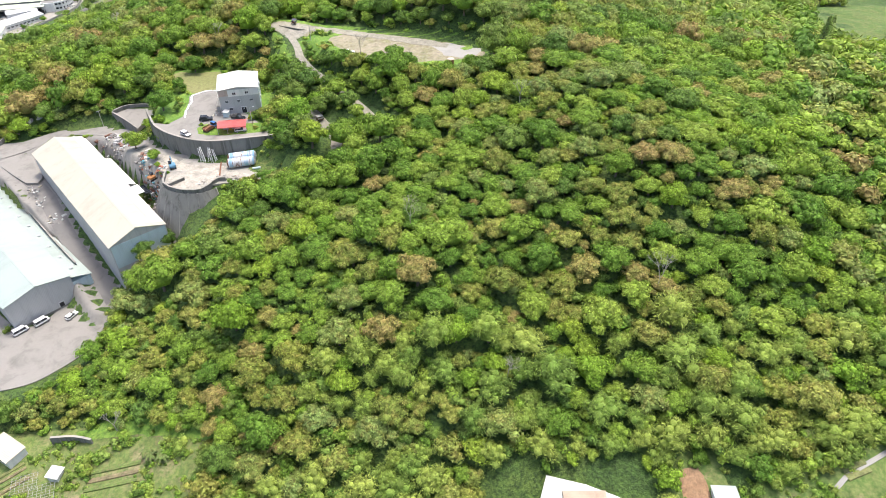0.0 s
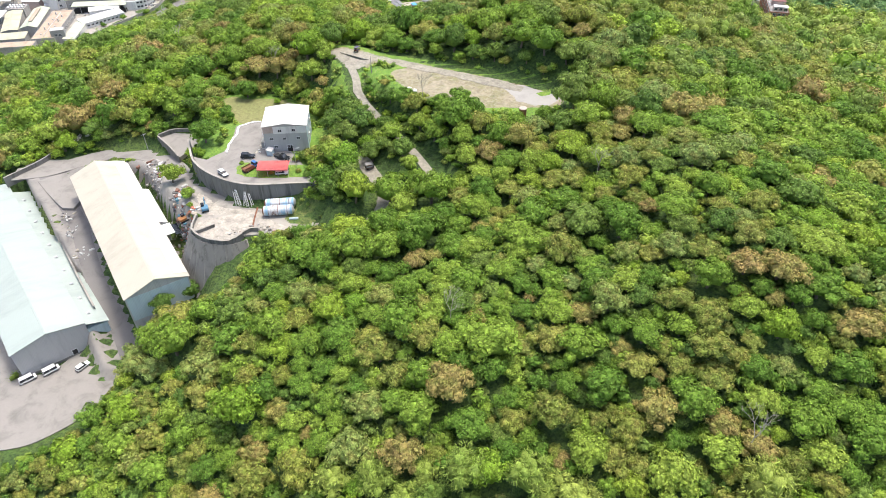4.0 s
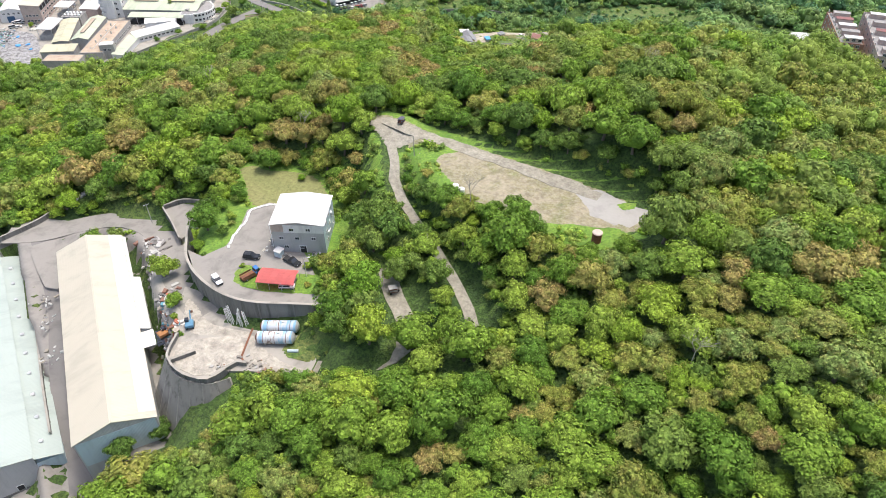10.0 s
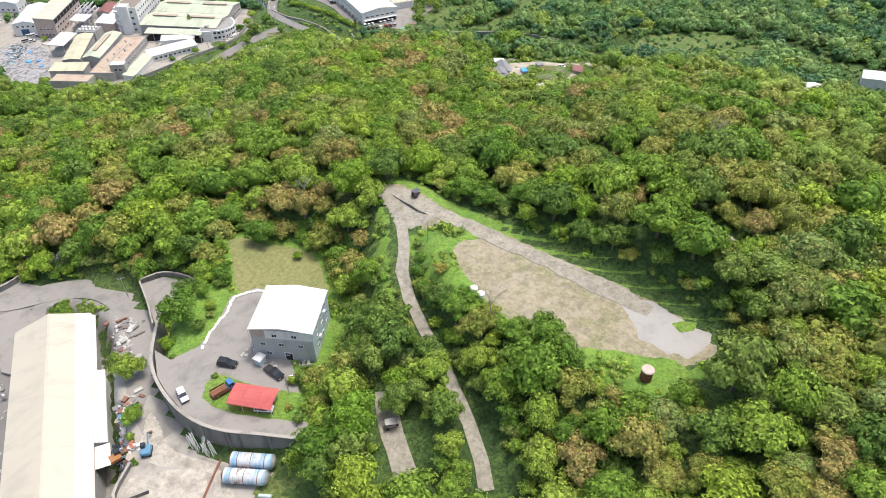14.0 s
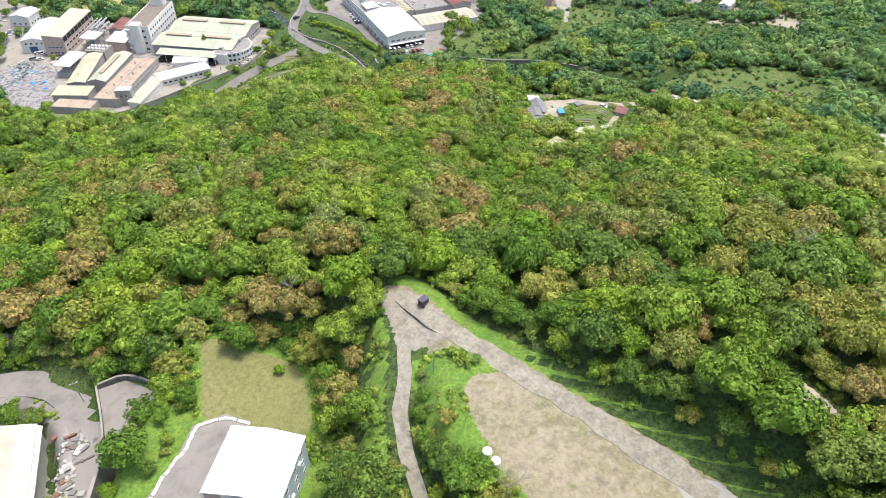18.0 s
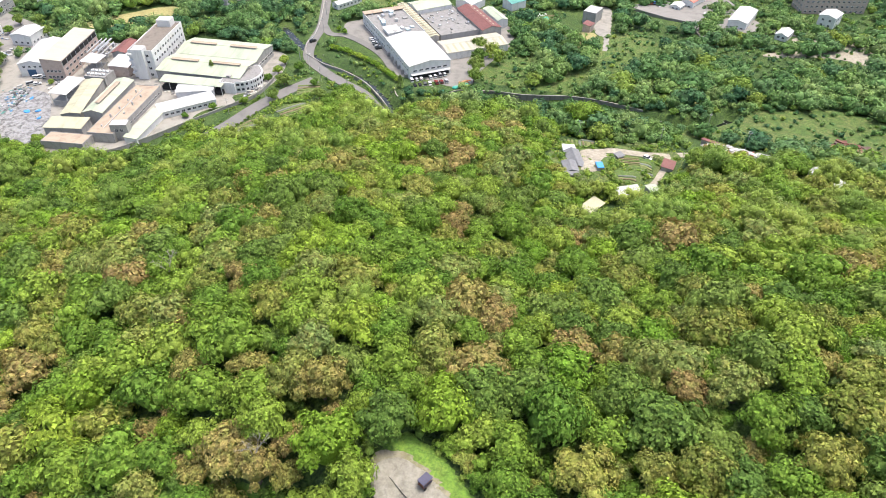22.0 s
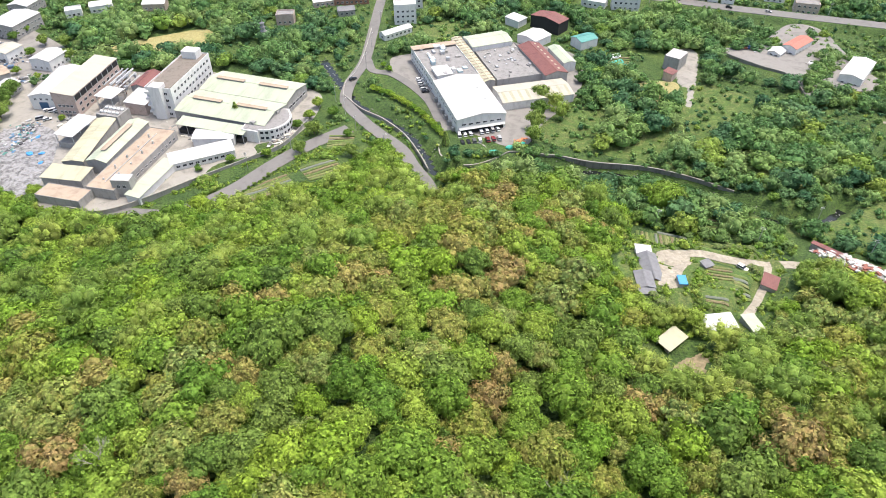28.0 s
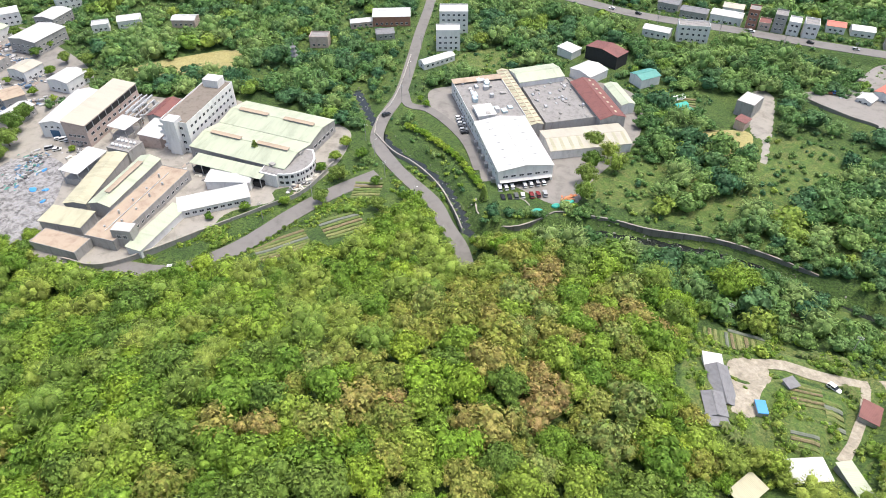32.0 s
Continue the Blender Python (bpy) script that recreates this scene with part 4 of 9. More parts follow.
def warehouse_b():
    u, n = (-0.737, 0.675), (0.675, 0.737)
    at = lambda s, k: (u[0] * s + n[0] * k, u[1] * s + n[1] * k)
    root, l = gable_house("warehouse", at(192.5, 15.3), at(285, 15.3), 19.8, 10.0, 2.2, MAT_WALL_GREY, MAT_ROOF_MINT,
                          "long mint-roofed steel warehouse with a side aisle", "warehouse", z=15.5, low=4)
    part("aisle_wall", boxed(-l / 2, l / 2 - 6, -15.6, -9.95, -4, 7.2), MAT_WALL_BLUE, root, "pale blue aisle wall")
    part("aisle_roof", roof_leaf(l - 6, -15.8, 7.3, -9.9, 9.3, 0.3), MAT_ROOF_MINT, root).matrix_basis = pose(-3, 0, 0)
    part("bay_wall", boxed(-4.5, 15.5, -19.2, -15.62, -2, 7.0), MAT_WALL_BLUE, root, "pale blue projecting bay")
    part("bay_roof", roof_leaf(20, -19.6, 7.0, -15.6, 7.5, 0.3), MAT_ROOF_MINT, root).matrix_basis = pose(5.5, 0, 0)
    for k in range(10):
        x = -l / 2 + 5 + k * 8.3
        v = part("roof_vent", boxed(x - 0.5, x + 0.5, -12.6, -11.6, 8.3, 9.1, bevel=0.08), MAT_STEEL, root, "small roof ventilator")
    door_on(root, '-x', -4.5, l, 19.8, 1.4, 2.4, MAT_DARK, label="small grey door")
    part("base_course", boxed(-l / 2 - 0.1, -l / 2 + 0.02, -9.9, 9.9, -1, 0.7), MAT_WALL, root)
    return root


warehouse_a()
warehouse_b()


# ---- the grey house on the terrace ----
def terrace_house():
    m, l = frame_of(-80.0, 216.3, -83.1, 229.3, 13.9, 50.0)
    root = thing("house", m, "three-storey grey sheet-metal house with a white roof", "house")
    w, h = 13.9, 9.2
    part("wall", gable_walls(l, w, h, 0.9, 1.0), MAT_WALL_GREY, root)
    part("roof", roof_leaf(l, -w / 2, h, 0, h + 0.9, 0.35), MAT_ROOF_WHITE, root)
    part("roof", roof_leaf(l, w / 2, h, 0, h + 0.9, 0.35), MAT_ROOF_WHITE, root)
    part("side_cladding", boxed(-l / 2, l / 2, -w / 2 - 0.06, -w / 2 + 0.05, 0, h - 0.1), MAT_WALL_BLUE, root, "pale blue side cladding")
    part("gable_band", boxed(-l / 2 - 0.06, -l / 2 + 0.05, -w / 2, w / 2 - 3.2, 6.6, h - 0.1), MAT_WALL_WHITE, root, "light upper cladding")
    part("gable_band", boxed(-l / 2 - 0.07, -l / 2 + 0.05, w / 2 - 3.2, w / 2, 6.9, h - 0.1), MAT_WALL_PINK, root, "faded red upper cladding")
    for z, ks in ((7.2, (1.6, -2.8)), (4.3, (4.6, 0.4, -4.0)), (1.4, (3.6, -0.5))):
        for k in ks:
            wall_window(root, '-x', k, z, l + 0.16, w, 1.25, 1.0)
    for z in (1.6, 4.4, 7.2):
        for k in (-3.5, 0.5, 4.0):
            wall_window(root, '-y', k, z, l, w + 0.16, 1.2, 1.1)
    for k, z in ((-2.2, 3.4), (2.6, 6.3)):
        u = part("air_conditioner", boxed(k - 0.45, k + 0.45, -w / 2 - 0.5, -w / 2 - 0.06, z, z + 0.7, bevel=0.04), MAT_WHITE, root, "white wall air conditioner")
    door_on(root, '-x', -0.9, l + 0.16, w, 1.6, 2.2, MAT_DARK)
    part("gutter", tube(bmesh.new(), (-l / 2 - 0.3, w / 2 + 0.4, h - 0.1), (l / 2 + 0.3, w / 2 + 0.4, h - 0.1), 0.09), MAT_WHITE, root)
    part("downpipe", tube(bmesh.new(), (-l / 2 - 0.1, w / 2 + 0.25, 0), (-l / 2 - 0.1, w / 2 + 0.25, h - 0.1), 0.06), MAT_WHITE, root)
    return root


terrace_house()

# ---- the factory on the plain ----
root, l = gable_house("factory_hall", (-388.4, 424.6), (-403.8, 453.1), 14.8, 7.5, 1.6, MAT_WALL_WHITE, MAT_ROOF_WHITE, "white gabled factory hall with a loading door", "factory", z=0.2)
door_on(root, '-x', 1.0, l, 14.8, 4.5, 4.2, plain("blue_roller_door", (0.03, 0.1, 0.2), 0.5))
windows_row(root, '-x', l, 14.8, 5.2, 4)
root, l = shed_house("factory_block", (-372.5, 427.5), (-389, 466), 11.5, 12.5, 1.2, MAT_WALL_PINK, MAT_ROOF_CREAM, "tall pinkish factory block under a cream sheet roof", "factory", z=0.2)
for zz in (1.5, 4.8):
    windows_row(root, '-x', l, 11.5, zz, 4, 1.6, 1.3)
    windows_row(root, '-y', l, 11.5, zz, 9, 2.4, 1.5)
# near-black sheet on the wall paints the shade of the open storey
part("open_storey", boxed(-l / 2 + 0.3, l / 2 - 0.3, -5.82, -5.5, 8.0, 10.6), MAT_DARK, root, "dark panel painted as the shade of the open top storey")
for k in range(9):
    x = -l / 2 + 0.5 + (l - 1) * k / 8
    part("post", boxed(x - 0.15, x + 0.15, -6.0, -5.75, 7.6, 11.2), MAT_STEEL, root)
root, l = flat_house("office_block", (-331.5, 451), (-345.5, 489), 13.5, 15.0, MAT_WALL_WHITE, MAT_ROOF_DUSK, "white four-storey office block with a flat roof", "office building", z=0.2)
for s, n in (('-x', 3), ('-y', 11), ('+y', 11)):
    for f in range(4):
        windows_row(root, s, l, 13.5, 1.3 + 3.6 * f, n, 1.7, 1.5)
part("stair_tower", boxed(l / 2 - 7, l / 2 - 1, -3.5, 4.5, 15.1, 19.0, bevel=0.05), MAT_WALL_WHITE, root, "white rooftop stair tower")
part("front_tower", boxed(-l / 2 - 2.5, -l / 2 + 3, -2.5, 3.5, 0, 17.2, bevel=0.05), MAT_WALL_WHITE, root, "white front stair tower")
for f in range(4):
    part("balcony", boxed(-l / 2 - 1.8, -l / 2 + 0.1, 3.55, 6.6, 2.9 + 3.4 * f, 3.9 + 3.4 * f), MAT_WALL_WHITE, root, "white balcony")
shed_house("factory_wing", (-343.5, 445.5), (-352, 466), 10.5, 6.8, 1.0, MAT_WALL_PINK, MAT_ROOF_WHITE, "low factory wing with a white roof", "factory", z=0.2)
gable_house("factory_wing", (-353.5, 458), (-360, 474), 7.5, 7.2, 1.2, MAT_WALL_CEMENT, MAT_ROOF_MAROON, "factory wing with a maroon sheet roof", "factory", z=0.2)
for a, b in (((-326.5, 495), (-279, 506)), ((-321, 473.5), (-273.5, 484.5))):
    root, l = gable_house("factory_hall", a, b, 21.3, 6.6, 1.9, MAT_WALL_CEMENT, MAT_ROOF_PALE, "wide factory hall with pale green roof and raised vents", "factory", z=0.2, ridge_vent=2)
    windows_row(root, '-y', l, 21.3, 2.2, 12, 2.6, 1.6)
    windows_row(root, '+x', l, 21.3, 2.2, 5, 2.6, 1.6)
# the box under the porch roof is near-black, its shade put into the colour
shed_house("factory_porch", (-309, 451.5), (-275, 460), 6.0, 6.0, 0.8, MAT_DARK, MAT_ROOF_PALE, "open loading porch under a pale green roof", "porch", z=0.2, open_side=True)
gable_house("factory_shed", (-297.4, 449), (-281.5, 459), 10.0, 4.4, 0.7, MAT_WALL_WHITE, MAT_ROOF_WHITE, "small white shed in the factory yard", "shed", z=0.2)
root, l = shed_house("factory_shed", (-291.7, 426), (-276.3, 449), 8.3, 4.6, 0.8, MAT_WALL_WHITE, MAT_ROOF_WHITE, "long low white factory shed", "shed", z=0.2)
windows_row(root, '-y', l, 8.3, 1.4, 9, 1.8, 1.2)
root, l = shed_house("factory_shed", (-345, 408.6), (-351, 426), 8.6, 7.4, 0.6, MAT_WALL_CEMENT, MAT_ROOF_WHITE, "open-sided shed under a white roof", "shed", z=0.2, open_side=True)
root, l = gable_house("factory_hall", (-325, 397.5), (-343.4, 429.3), 9.2, 5.6, 0.7, MAT_WALL_CEMENT, MAT_ROOF_YELLOW, "narrow hall with a pale yellow roof", "factory", z=0.2)
windows_row(root, '-x', l, 9.2, 2.0, 3)
root, l = gable_house("factory_hall", (-315.4, 402.7), (-327.5, 435.5), 9.6, 6.4, 1.3, MAT_WALL_CEMENT, MAT_ROOF_PALE, "narrow hall with a pale green roof and long vent", "factory", z=0.2, ridge_vent=1)
windows_row(root, '-y', l, 9.6, 2.0, 10, 2.0, 1.4)
root, l = flat_house("factory_block", (-301, 391), (-316, 437.5), 13.2, 4.8, MAT_WALL_CEMENT, MAT_ROOF_BROWN, "long low block with a rust-stained flat roof", "factory", z=0.2, parapet=0.35)
windows_row(root, '-y', l, 13.2, 1.6, 14, 1.8, 1.2)
for k in range(9):
    x, y = -18 + k * 4.3, (-1) ** k * 2.3
    bm = tube(bmesh.new(), (x, y, 4.9), (x, y, 5.6 + 0.5 * (k % 3)), 0.45, 0.4, 10)
    part("roof_duct", bm, MAT_STEEL, root)
part("pipe", tube(bmesh.new(), (-20, 0.4, 5.2), (20, 0.4, 5.2), 0.16), MAT_STEEL, root)
shed_house("factory_shed", (-283.5, 396.5), (-291, 423.5), 6.2, 4.0, 0.5, MAT_WALL_WHITE, MAT_ROOF_PALE, "narrow lean-to with a pale green roof", "shed", z=0.2)
shed_house("factory_shed", (-327.3, 394.5), (-309.9, 401.3), 9.0, 5.2, 0.6, MAT_WALL_CEMENT, MAT_ROOF_YELLOW, "shed with a faded pale yellow roof", "shed", z=0.2)
flat_house("factory_block", (-318, 385.5), (-298, 391.5), 8.5, 4.0, MAT_WALL_CEMENT, MAT_ROOF_BROWN, "low block with a brown stained roof", "factory", z=0.2, parapet=0.3)
root, l = flat_house("pump_house", (-293, 400.8), (-286, 404.4), 5.0, 8.5, MAT_WALL_CEMENT, MAT_ROOF_WHITE, "small tall kiosk with a white roof", "kiosk", z=0.2, parapet=0)
windows_row(root, '-y', l, 5.0, 4.8, 2, 1.6, 1.6), windows_row(root, '-x', l, 5.0, 4.8, 1, 1.6, 1.6)
# tank house, yard canopy and pipework between the blocks
root, l = flat_house("tank_house", (-346, 431), (-348.5, 440), 12, 6.4, MAT_WALL_CEMENT, MAT_ROOF_SLAB, "dark cement block with white water tanks on its roof", "factory", z=0.2, parapet=0.2)
for k in range(10):
    bm = bmesh.new()
    bmesh.ops.create_uvsphere(bm, u_segments=12, v_segments=6, radius=0.8, matrix=Matrix.Translation((-2.2 + 1.9 * (k // 5) * 2, -4.4 + 2.2 * (k % 5), 7.1)) @ Matrix.Diagonal((1, 1, 0.8, 1)))
    part("water_tank", bm, MAT_WHITE, root, "round white water tank")
shed_house("yard_canopy", (-359, 441), (-362, 451), 9, 8.0, 0.5, MAT_WALL_CEMENT, MAT_ROOF_WHITE, "open yard canopy under a white roof", "canopy", z=0.2, open_side=True)
pipes = thing("pipework", pose(-365, 462, 0.4, 0, 0, 112), "tangle of steel pipes and ducts beside the factory block", "pipework")
for k in range(7):
    y = -4.2 + 1.4 * k
    part("pipe", tube(bmesh.new(), (-10 + k % 3, y, 4.5 + (k * 1.7) % 3.5), (9 - k % 2, y, 4.5 + (k * 1.7) % 3.5), 0.28 + 0.1 * (k % 3), sides=8), MAT_STEEL, pipes)
    part("post", tube(bmesh.new(), (-7 + 2.4 * k, y, -0.3), (-7 + 2.4 * k, y, 8.4), 0.14, sides=6), MAT_RUST if k % 2 else MAT_STEEL, pipes)
    part("duct", boxed(-6 + 2.3 * k, -4.4 + 2.3 * k, -4.5 + (k * 3) % 8, -3.0 + (k * 3) % 8, 3.0, 5.2 + k % 3, bevel=0.06), MAT_WALL_CEMENT if k % 2 else MAT_STEEL, pipes)
# rounded annex
ax, ay = -273, 470
bm = bmesh.new()
poly = [(-276.5, 456.5), (-284, 474.5), (-270, 482.5)] + [(-271.5 + 9.5 * math.cos(radians(k)), 470.5 + 11 * math.sin(radians(k))) for k in range(60, -85, -15)] + [(-268.5, 458.5)]
annex = thing("annex", pose(0, 0, 0.2), "rounded two-storey white annex with a flat grey roof", "building")
part("wall", prism(bm, poly, -1, 6.2), MAT_WALL_WHITE, annex)
part("roof", prism(bmesh.new(), [(-273 + (x + 273) * 0.93, 469 + (y - 469) * 0.93) for x, y in poly], 6.2, 6.35), MAT_ROOF_SLAB, annex)
for x, y in ((-277, 470), (-272, 476), (-275, 463)):
    part("roof_unit", boxed(x - 1.2, x + 1.2, y - 1, y + 1, 6.35, 7.6, bevel=0.05), MAT_WALL_CEMENT, annex)
for k in range(50, -80, -13):
    for z in (1.4, 4.2):
        o = part("window", boxed(-0.8, 0.8, -0.08, 0.02, 0, 1.2), MAT_GLASS, annex)
        a = radians(k)
        o.matrix_basis = pose(-271.5 + 9.4 * math.cos(a), 470.5 + 10.9 * math.sin(a), z, 0, 0, k + 90)

# ---- the white warehouse by the creek ----
root, l = gable_house("warehouse", (-192.8, 511.6), (-222.9, 539.5), 24, 7.9, 1.7, MAT_WALL_WHITE, MAT_ROOF_WHITE, "broad white-roofed warehouse by the creek", "warehouse", z=0.4, skylights=7)
windows_row(root, '-x', l, 24, 4.4, 6, 2.2, 1.0)
part("awning", roof_leaf(22, -1.6, 0, 0, 0.5, 0.1), MAT_ROOF_WHITE, root, "white entrance awning").matrix_basis = pose(-l / 2, 0, 3.0, 0, 0, -90)
# thin near-black sheet under the awning paints the dock's shade on the wall
part("dock_opening", boxed(-l / 2 - 0.08, -l / 2 + 0.05, -11, 11, 0, 2.8), MAT_DARK, root, "dark panel painted as the shade of the loading dock")
windows_row(root, '+y', l, 24, 4.4, 10, 2.0, 1.0)
for k in range(6):
    part("container", boxed(-l / 2 + 3 + k * 6, -l / 2 + 5 + k * 6, 12.05, 13.6, 0, 2.2, bevel=0.05), MAT_WALL_CEMENT, root)
root, l = flat_house("office_wing", (-222.9, 539.5), (-255.2, 567.9), 25, 7.2, MAT_WALL_WHITE, MAT_ROOF_SLAB, "white office wing with cluttered flat roofs", "office building", z=0.4)
for f in (1.2, 4.4):
    windows_row(root, '+y', l, 25, f, 12, 1.8, 1.4), windows_row(root, '+x', l, 25, f, 6, 1.8, 1.4)
rr = random.Random(5)
for k in range(22):
    x, y = rr.uniform(-l / 2 + 3, l / 2 - 3), rr.uniform(-9, 10)
    part("roof_unit", boxed(x - rr.uniform(0.6, 2.4), x + rr.uniform(0.6, 2.4), y - rr.uniform(0.5, 1.6), y + rr.uniform(0.5, 1.6), 7.3, 7.3 + rr.uniform(0.6, 2.4), bevel=0.04), rr.choice((MAT_WALL_CEMENT, MAT_WALL_WHITE, MAT_STEEL, MAT_WALL_BLUE)), root)
part("penthouse_roof", boxed(-l / 2 + 2, -l / 2 + 13, 1, 10, 9.2, 9.4), MAT_ROOF_WHITE, root)
part("penthouse", boxed(-l / 2 + 2.4, -l / 2 + 12.6, 1.4, 9.6, 7.3, 9.2), MAT_WALL_WHITE, root)
part("end_roof", boxed(l / 2 - 5, l / 2 + 0.4, -12.8, 12.8, 8.1, 8.3), MAT_ROOF_BROWN, root, "brownish end roof")
for k in range(3):
    bm = bmesh.new()
    bmesh.ops.create_uvsphere(bm, u_segments=12, v_segments=6, radius=0.9, matrix=Matrix.Translation((4 + 3 * k, 6, 8.2)) @ Matrix.Diagonal((1, 1, 0.8, 1)))
    part("water_tank", bm, MAT_WHITE, root, "round white water tank")
root, l = flat_house("court_block", (-197.5, 561.5), (-228, 589.5), 25.5, 4.8, MAT_WALL_CEMENT, MAT_ROOF_SLAB, "low block with a stained grey roof terrace", "building", z=0.4)
for k in range(46):
    x, y = rr.uniform(-l / 2 + 2, l / 2 - 2), rr.uniform(-11, 11)
    s = rr.uniform(0.3, 1.0)
    part("roof_clutter", boxed(x - s, x + s * rr.uniform(0.5, 1.5), y - s * 0.7, y + s * 0.7, 4.95, 4.95 + rr.uniform(0.2, 0.8), bevel=0.03), rr.choice((MAT_WALL_CEMENT, MAT_STEEL, MAT_ROOF_SLAB)), root)
root, l = gable_house("gallery", (-200.9, 553.6), (-242.8, 591.3), 5.6, 7.0, 0.8, MAT_WALL_CEMENT, MAT_ROOF_YELLOW, "narrow gallery with a cream striped roof", "building", z=0.4)
for k in range(16):
    x = -l / 2 + l * (k + 0.5) / 16
    part("roof_batten", boxed(x - 0.25, x + 0.25, -2.7, 2.7, 7.75, 7.95), MAT_ROOF_BROWN, root)
gable_house("factory_hall", (-237.5, 595), (-222.3, 614.2), 15, 7.6, 1.4, MAT_WALL_WHITE, MAT_ROOF_PALE, "hall with a pale grey-green roof", "factory", z=0.4)
root, l = gable_house("factory_hall", (-177.3, 577), (-206, 603), 12.5, 6.4, 1.8, MAT_WALL_CEMENT, MAT_ROOF_MAROON, "hall with a dark maroon roof", "factory", z=0.4)
for k in range(8):
    part("skylight", boxed(-l / 2 + 3 + 4.6 * k, -l / 2 + 4.6 + 4.6 * k, -3.2, -2.2, 7.5, 7.75), MAT_ROOF_YELLOW, root)
root, l = gable_house("factory_hall", (-197, 555.2), (-170.5, 581.8), 17.5, 4.4, 1.3, MAT_WALL_WHITE, MAT_ROOF_CREAM, "low hall with a faded cream roof", "factory", z=0.4)
for k in range(9):
    x = -l / 2 + l * (k + 0.5) / 9
    part("skylight", roof_leaf(0.9, -8.6, 4.55, -0.6, 5.75, 0.0, 0.06), MAT_ROOF_YELLOW, root, "amber strip skylight").matrix_basis = pose(x, 0, 0.1)
gable_house("shed", (-175.5, 597.7), (-191.8, 612.8), 6.8, 5.2, 0.9, MAT_WALL_WHITE, MAT_ROOF_PALE, "grey-roofed shed beside the maroon hall", "shed", z=0.4)
gable_house("shed", (-214.6, 620.1), (-210.8, 633.8), 13.8, 4.6, 1.2, MAT_WALL_WHITE, MAT_ROOF_WHITE, "white-roofed shed behind the warehouse", "shed", z=0.6)
# barn walls are closed and near-black, painting the shade inside an open frame
gable_house("barn", (-217.5, 644.5), (-215.5, 654.5), 20.5, 7.0, 1.6, MAT_DARK, MAT_ROOF_MAROON, "open barn with a maroon roof", "barn", z=1.0)
shed_house("shed", (-232.5, 639.8), (-230.9, 648.5), 10, 4.8, 0.6, MAT_WALL_WHITE, MAT_ROOF_WHITE, "small white shed behind the warehouse", "shed", z=0.8)
gable_house("cottage", (-186, 632.5), (-180, 643), 9.5, 4.8, 1.2, MAT_WALL_WHITE, MAT_ROOF_TEAL, "cottage with a teal sheet roof", "cottage", z=0.8)
flat_house("cottage", (-130.5, 629.5), (-129, 641), 8.5, 6.6, MAT_WALL_CEMENT, MAT_ROOF_WHITE, "grey cottage with a white flat roof", "cottage", z=1.5, parapet=0.2)
shed_house("shed", (-126.5, 616), (-125.5, 622), 5, 4.0, 0.5, MAT_WALL_PINK, MAT_ROOF_MAROON, "orange-walled shed with a dark roof", "shed", z=1.5)

# ---- farm in the side valley ----
root, l = gable_house("farmhouse", (-82, 440.2), (-88.6, 451.8), 5.7, 2.9, 1.3, MAT_WALL_BRICK, MAT_ROOF_GREY, "old farmhouse with a dark grey roof", "farmhouse", z=14.6, low=3)
windows_row(root, '-y', l, 5.7, 1.0, 3, 1.2, 1.0)
gable_house("farm_shed", (-82.8, 434.2), (-86.4, 440.6), 5.2, 2.3, 0.7, MAT_WALL_CEMENT, MAT_ROOF_GREY, "low farm shed with a grey roof", "shed", z=17.2, low=4)
shed_house("farm_shed", (-81.2, 431.4), (-83.2, 434), 5.0, 2.0, 0.4, MAT_WALL_CEMENT, MAT_ROOF_GREY, "grey lean-to shed beside the farmhouse", "shed", z=17.8, low=4)
shed_house("farm_shed", (-88.8, 452.2), (-90.8, 456.4), 4.8, 3.0, 0.4, MAT_WALL_WHITE, MAT_ROOF_WHITE, "white-roofed annex of the farmhouse", "shed", z=14.4, low=3)
shed_house("carport", (-71.5, 418), (-68.6, 426), 4.6, 3.6, 0.5, MAT_WALL_CEMENT, MAT_ROOF_YELLOW, "open shed with a pale cream roof", "shed", z=13.4, low=3.5, open_side=True)
shed_house("farm_shed", (-49.8, 460), (-49.8, 466.4), 4.4, 2.8, 0.4, MAT_WALL_CEMENT, MAT_ROOF_MAROON, "rusty red-roofed farm shed", "shed", low=2)
shed_house("long_shed", (-45.5, 432.2), (-52.4, 439.4), 3.8, 2.6, 0.3, MAT_WALL_CEMENT, MAT_ROOF_PALE, "long pale plastic-roofed shed", "shed", low=2.5)
shed_house("net_house", (-62.8, 433.4), (-55.6, 439.1), 5.6, 3.0, 0.3, MAT_WALL_CEMENT, MAT_ROOF_WHITE, "white-roofed plant shed beside the beds", "shed", z=15.0, low=3.5, open_side=True)
shed_house("scrap_shed", (-27, 493.5), (-38.5, 496.3), 2.4, 2.6, 0.5, MAT_WALL_CEMENT, MAT_ROOF_MAROON, "long rusty red scrap yard shed", "shed", low=2.5)
gable_house("shed", (15, 466.5), (3.5, 474.5), 5.2, 3.2, 0.8, MAT_WALL_WHITE, MAT_ROOF_WHITE, "white-roofed shed at the wood's edge", "shed", low=3)
gable_house("shed", (58, 466), (61, 486), 12, 5.2, 1.2, MAT_WALL_WHITE, MAT_ROOF_WHITE, "large white-roofed shed in the valley", "shed", low=3)
gable_house("shed", (92, 507), (94, 518), 17, 5.0, 1.0, MAT_WALL_WHITE, MAT_ROOF_WHITE, "broad white-roofed shed beside the apartments", "shed", low=3)
shed_house("farm_hut", (-69.4, 460), (-67.6, 462.6), 2.6, 2.3, 0.3, MAT_WALL_CEMENT, MAT_ROOF_GREY, "small grey-roofed hut beside the farm path", "hut", low=2)
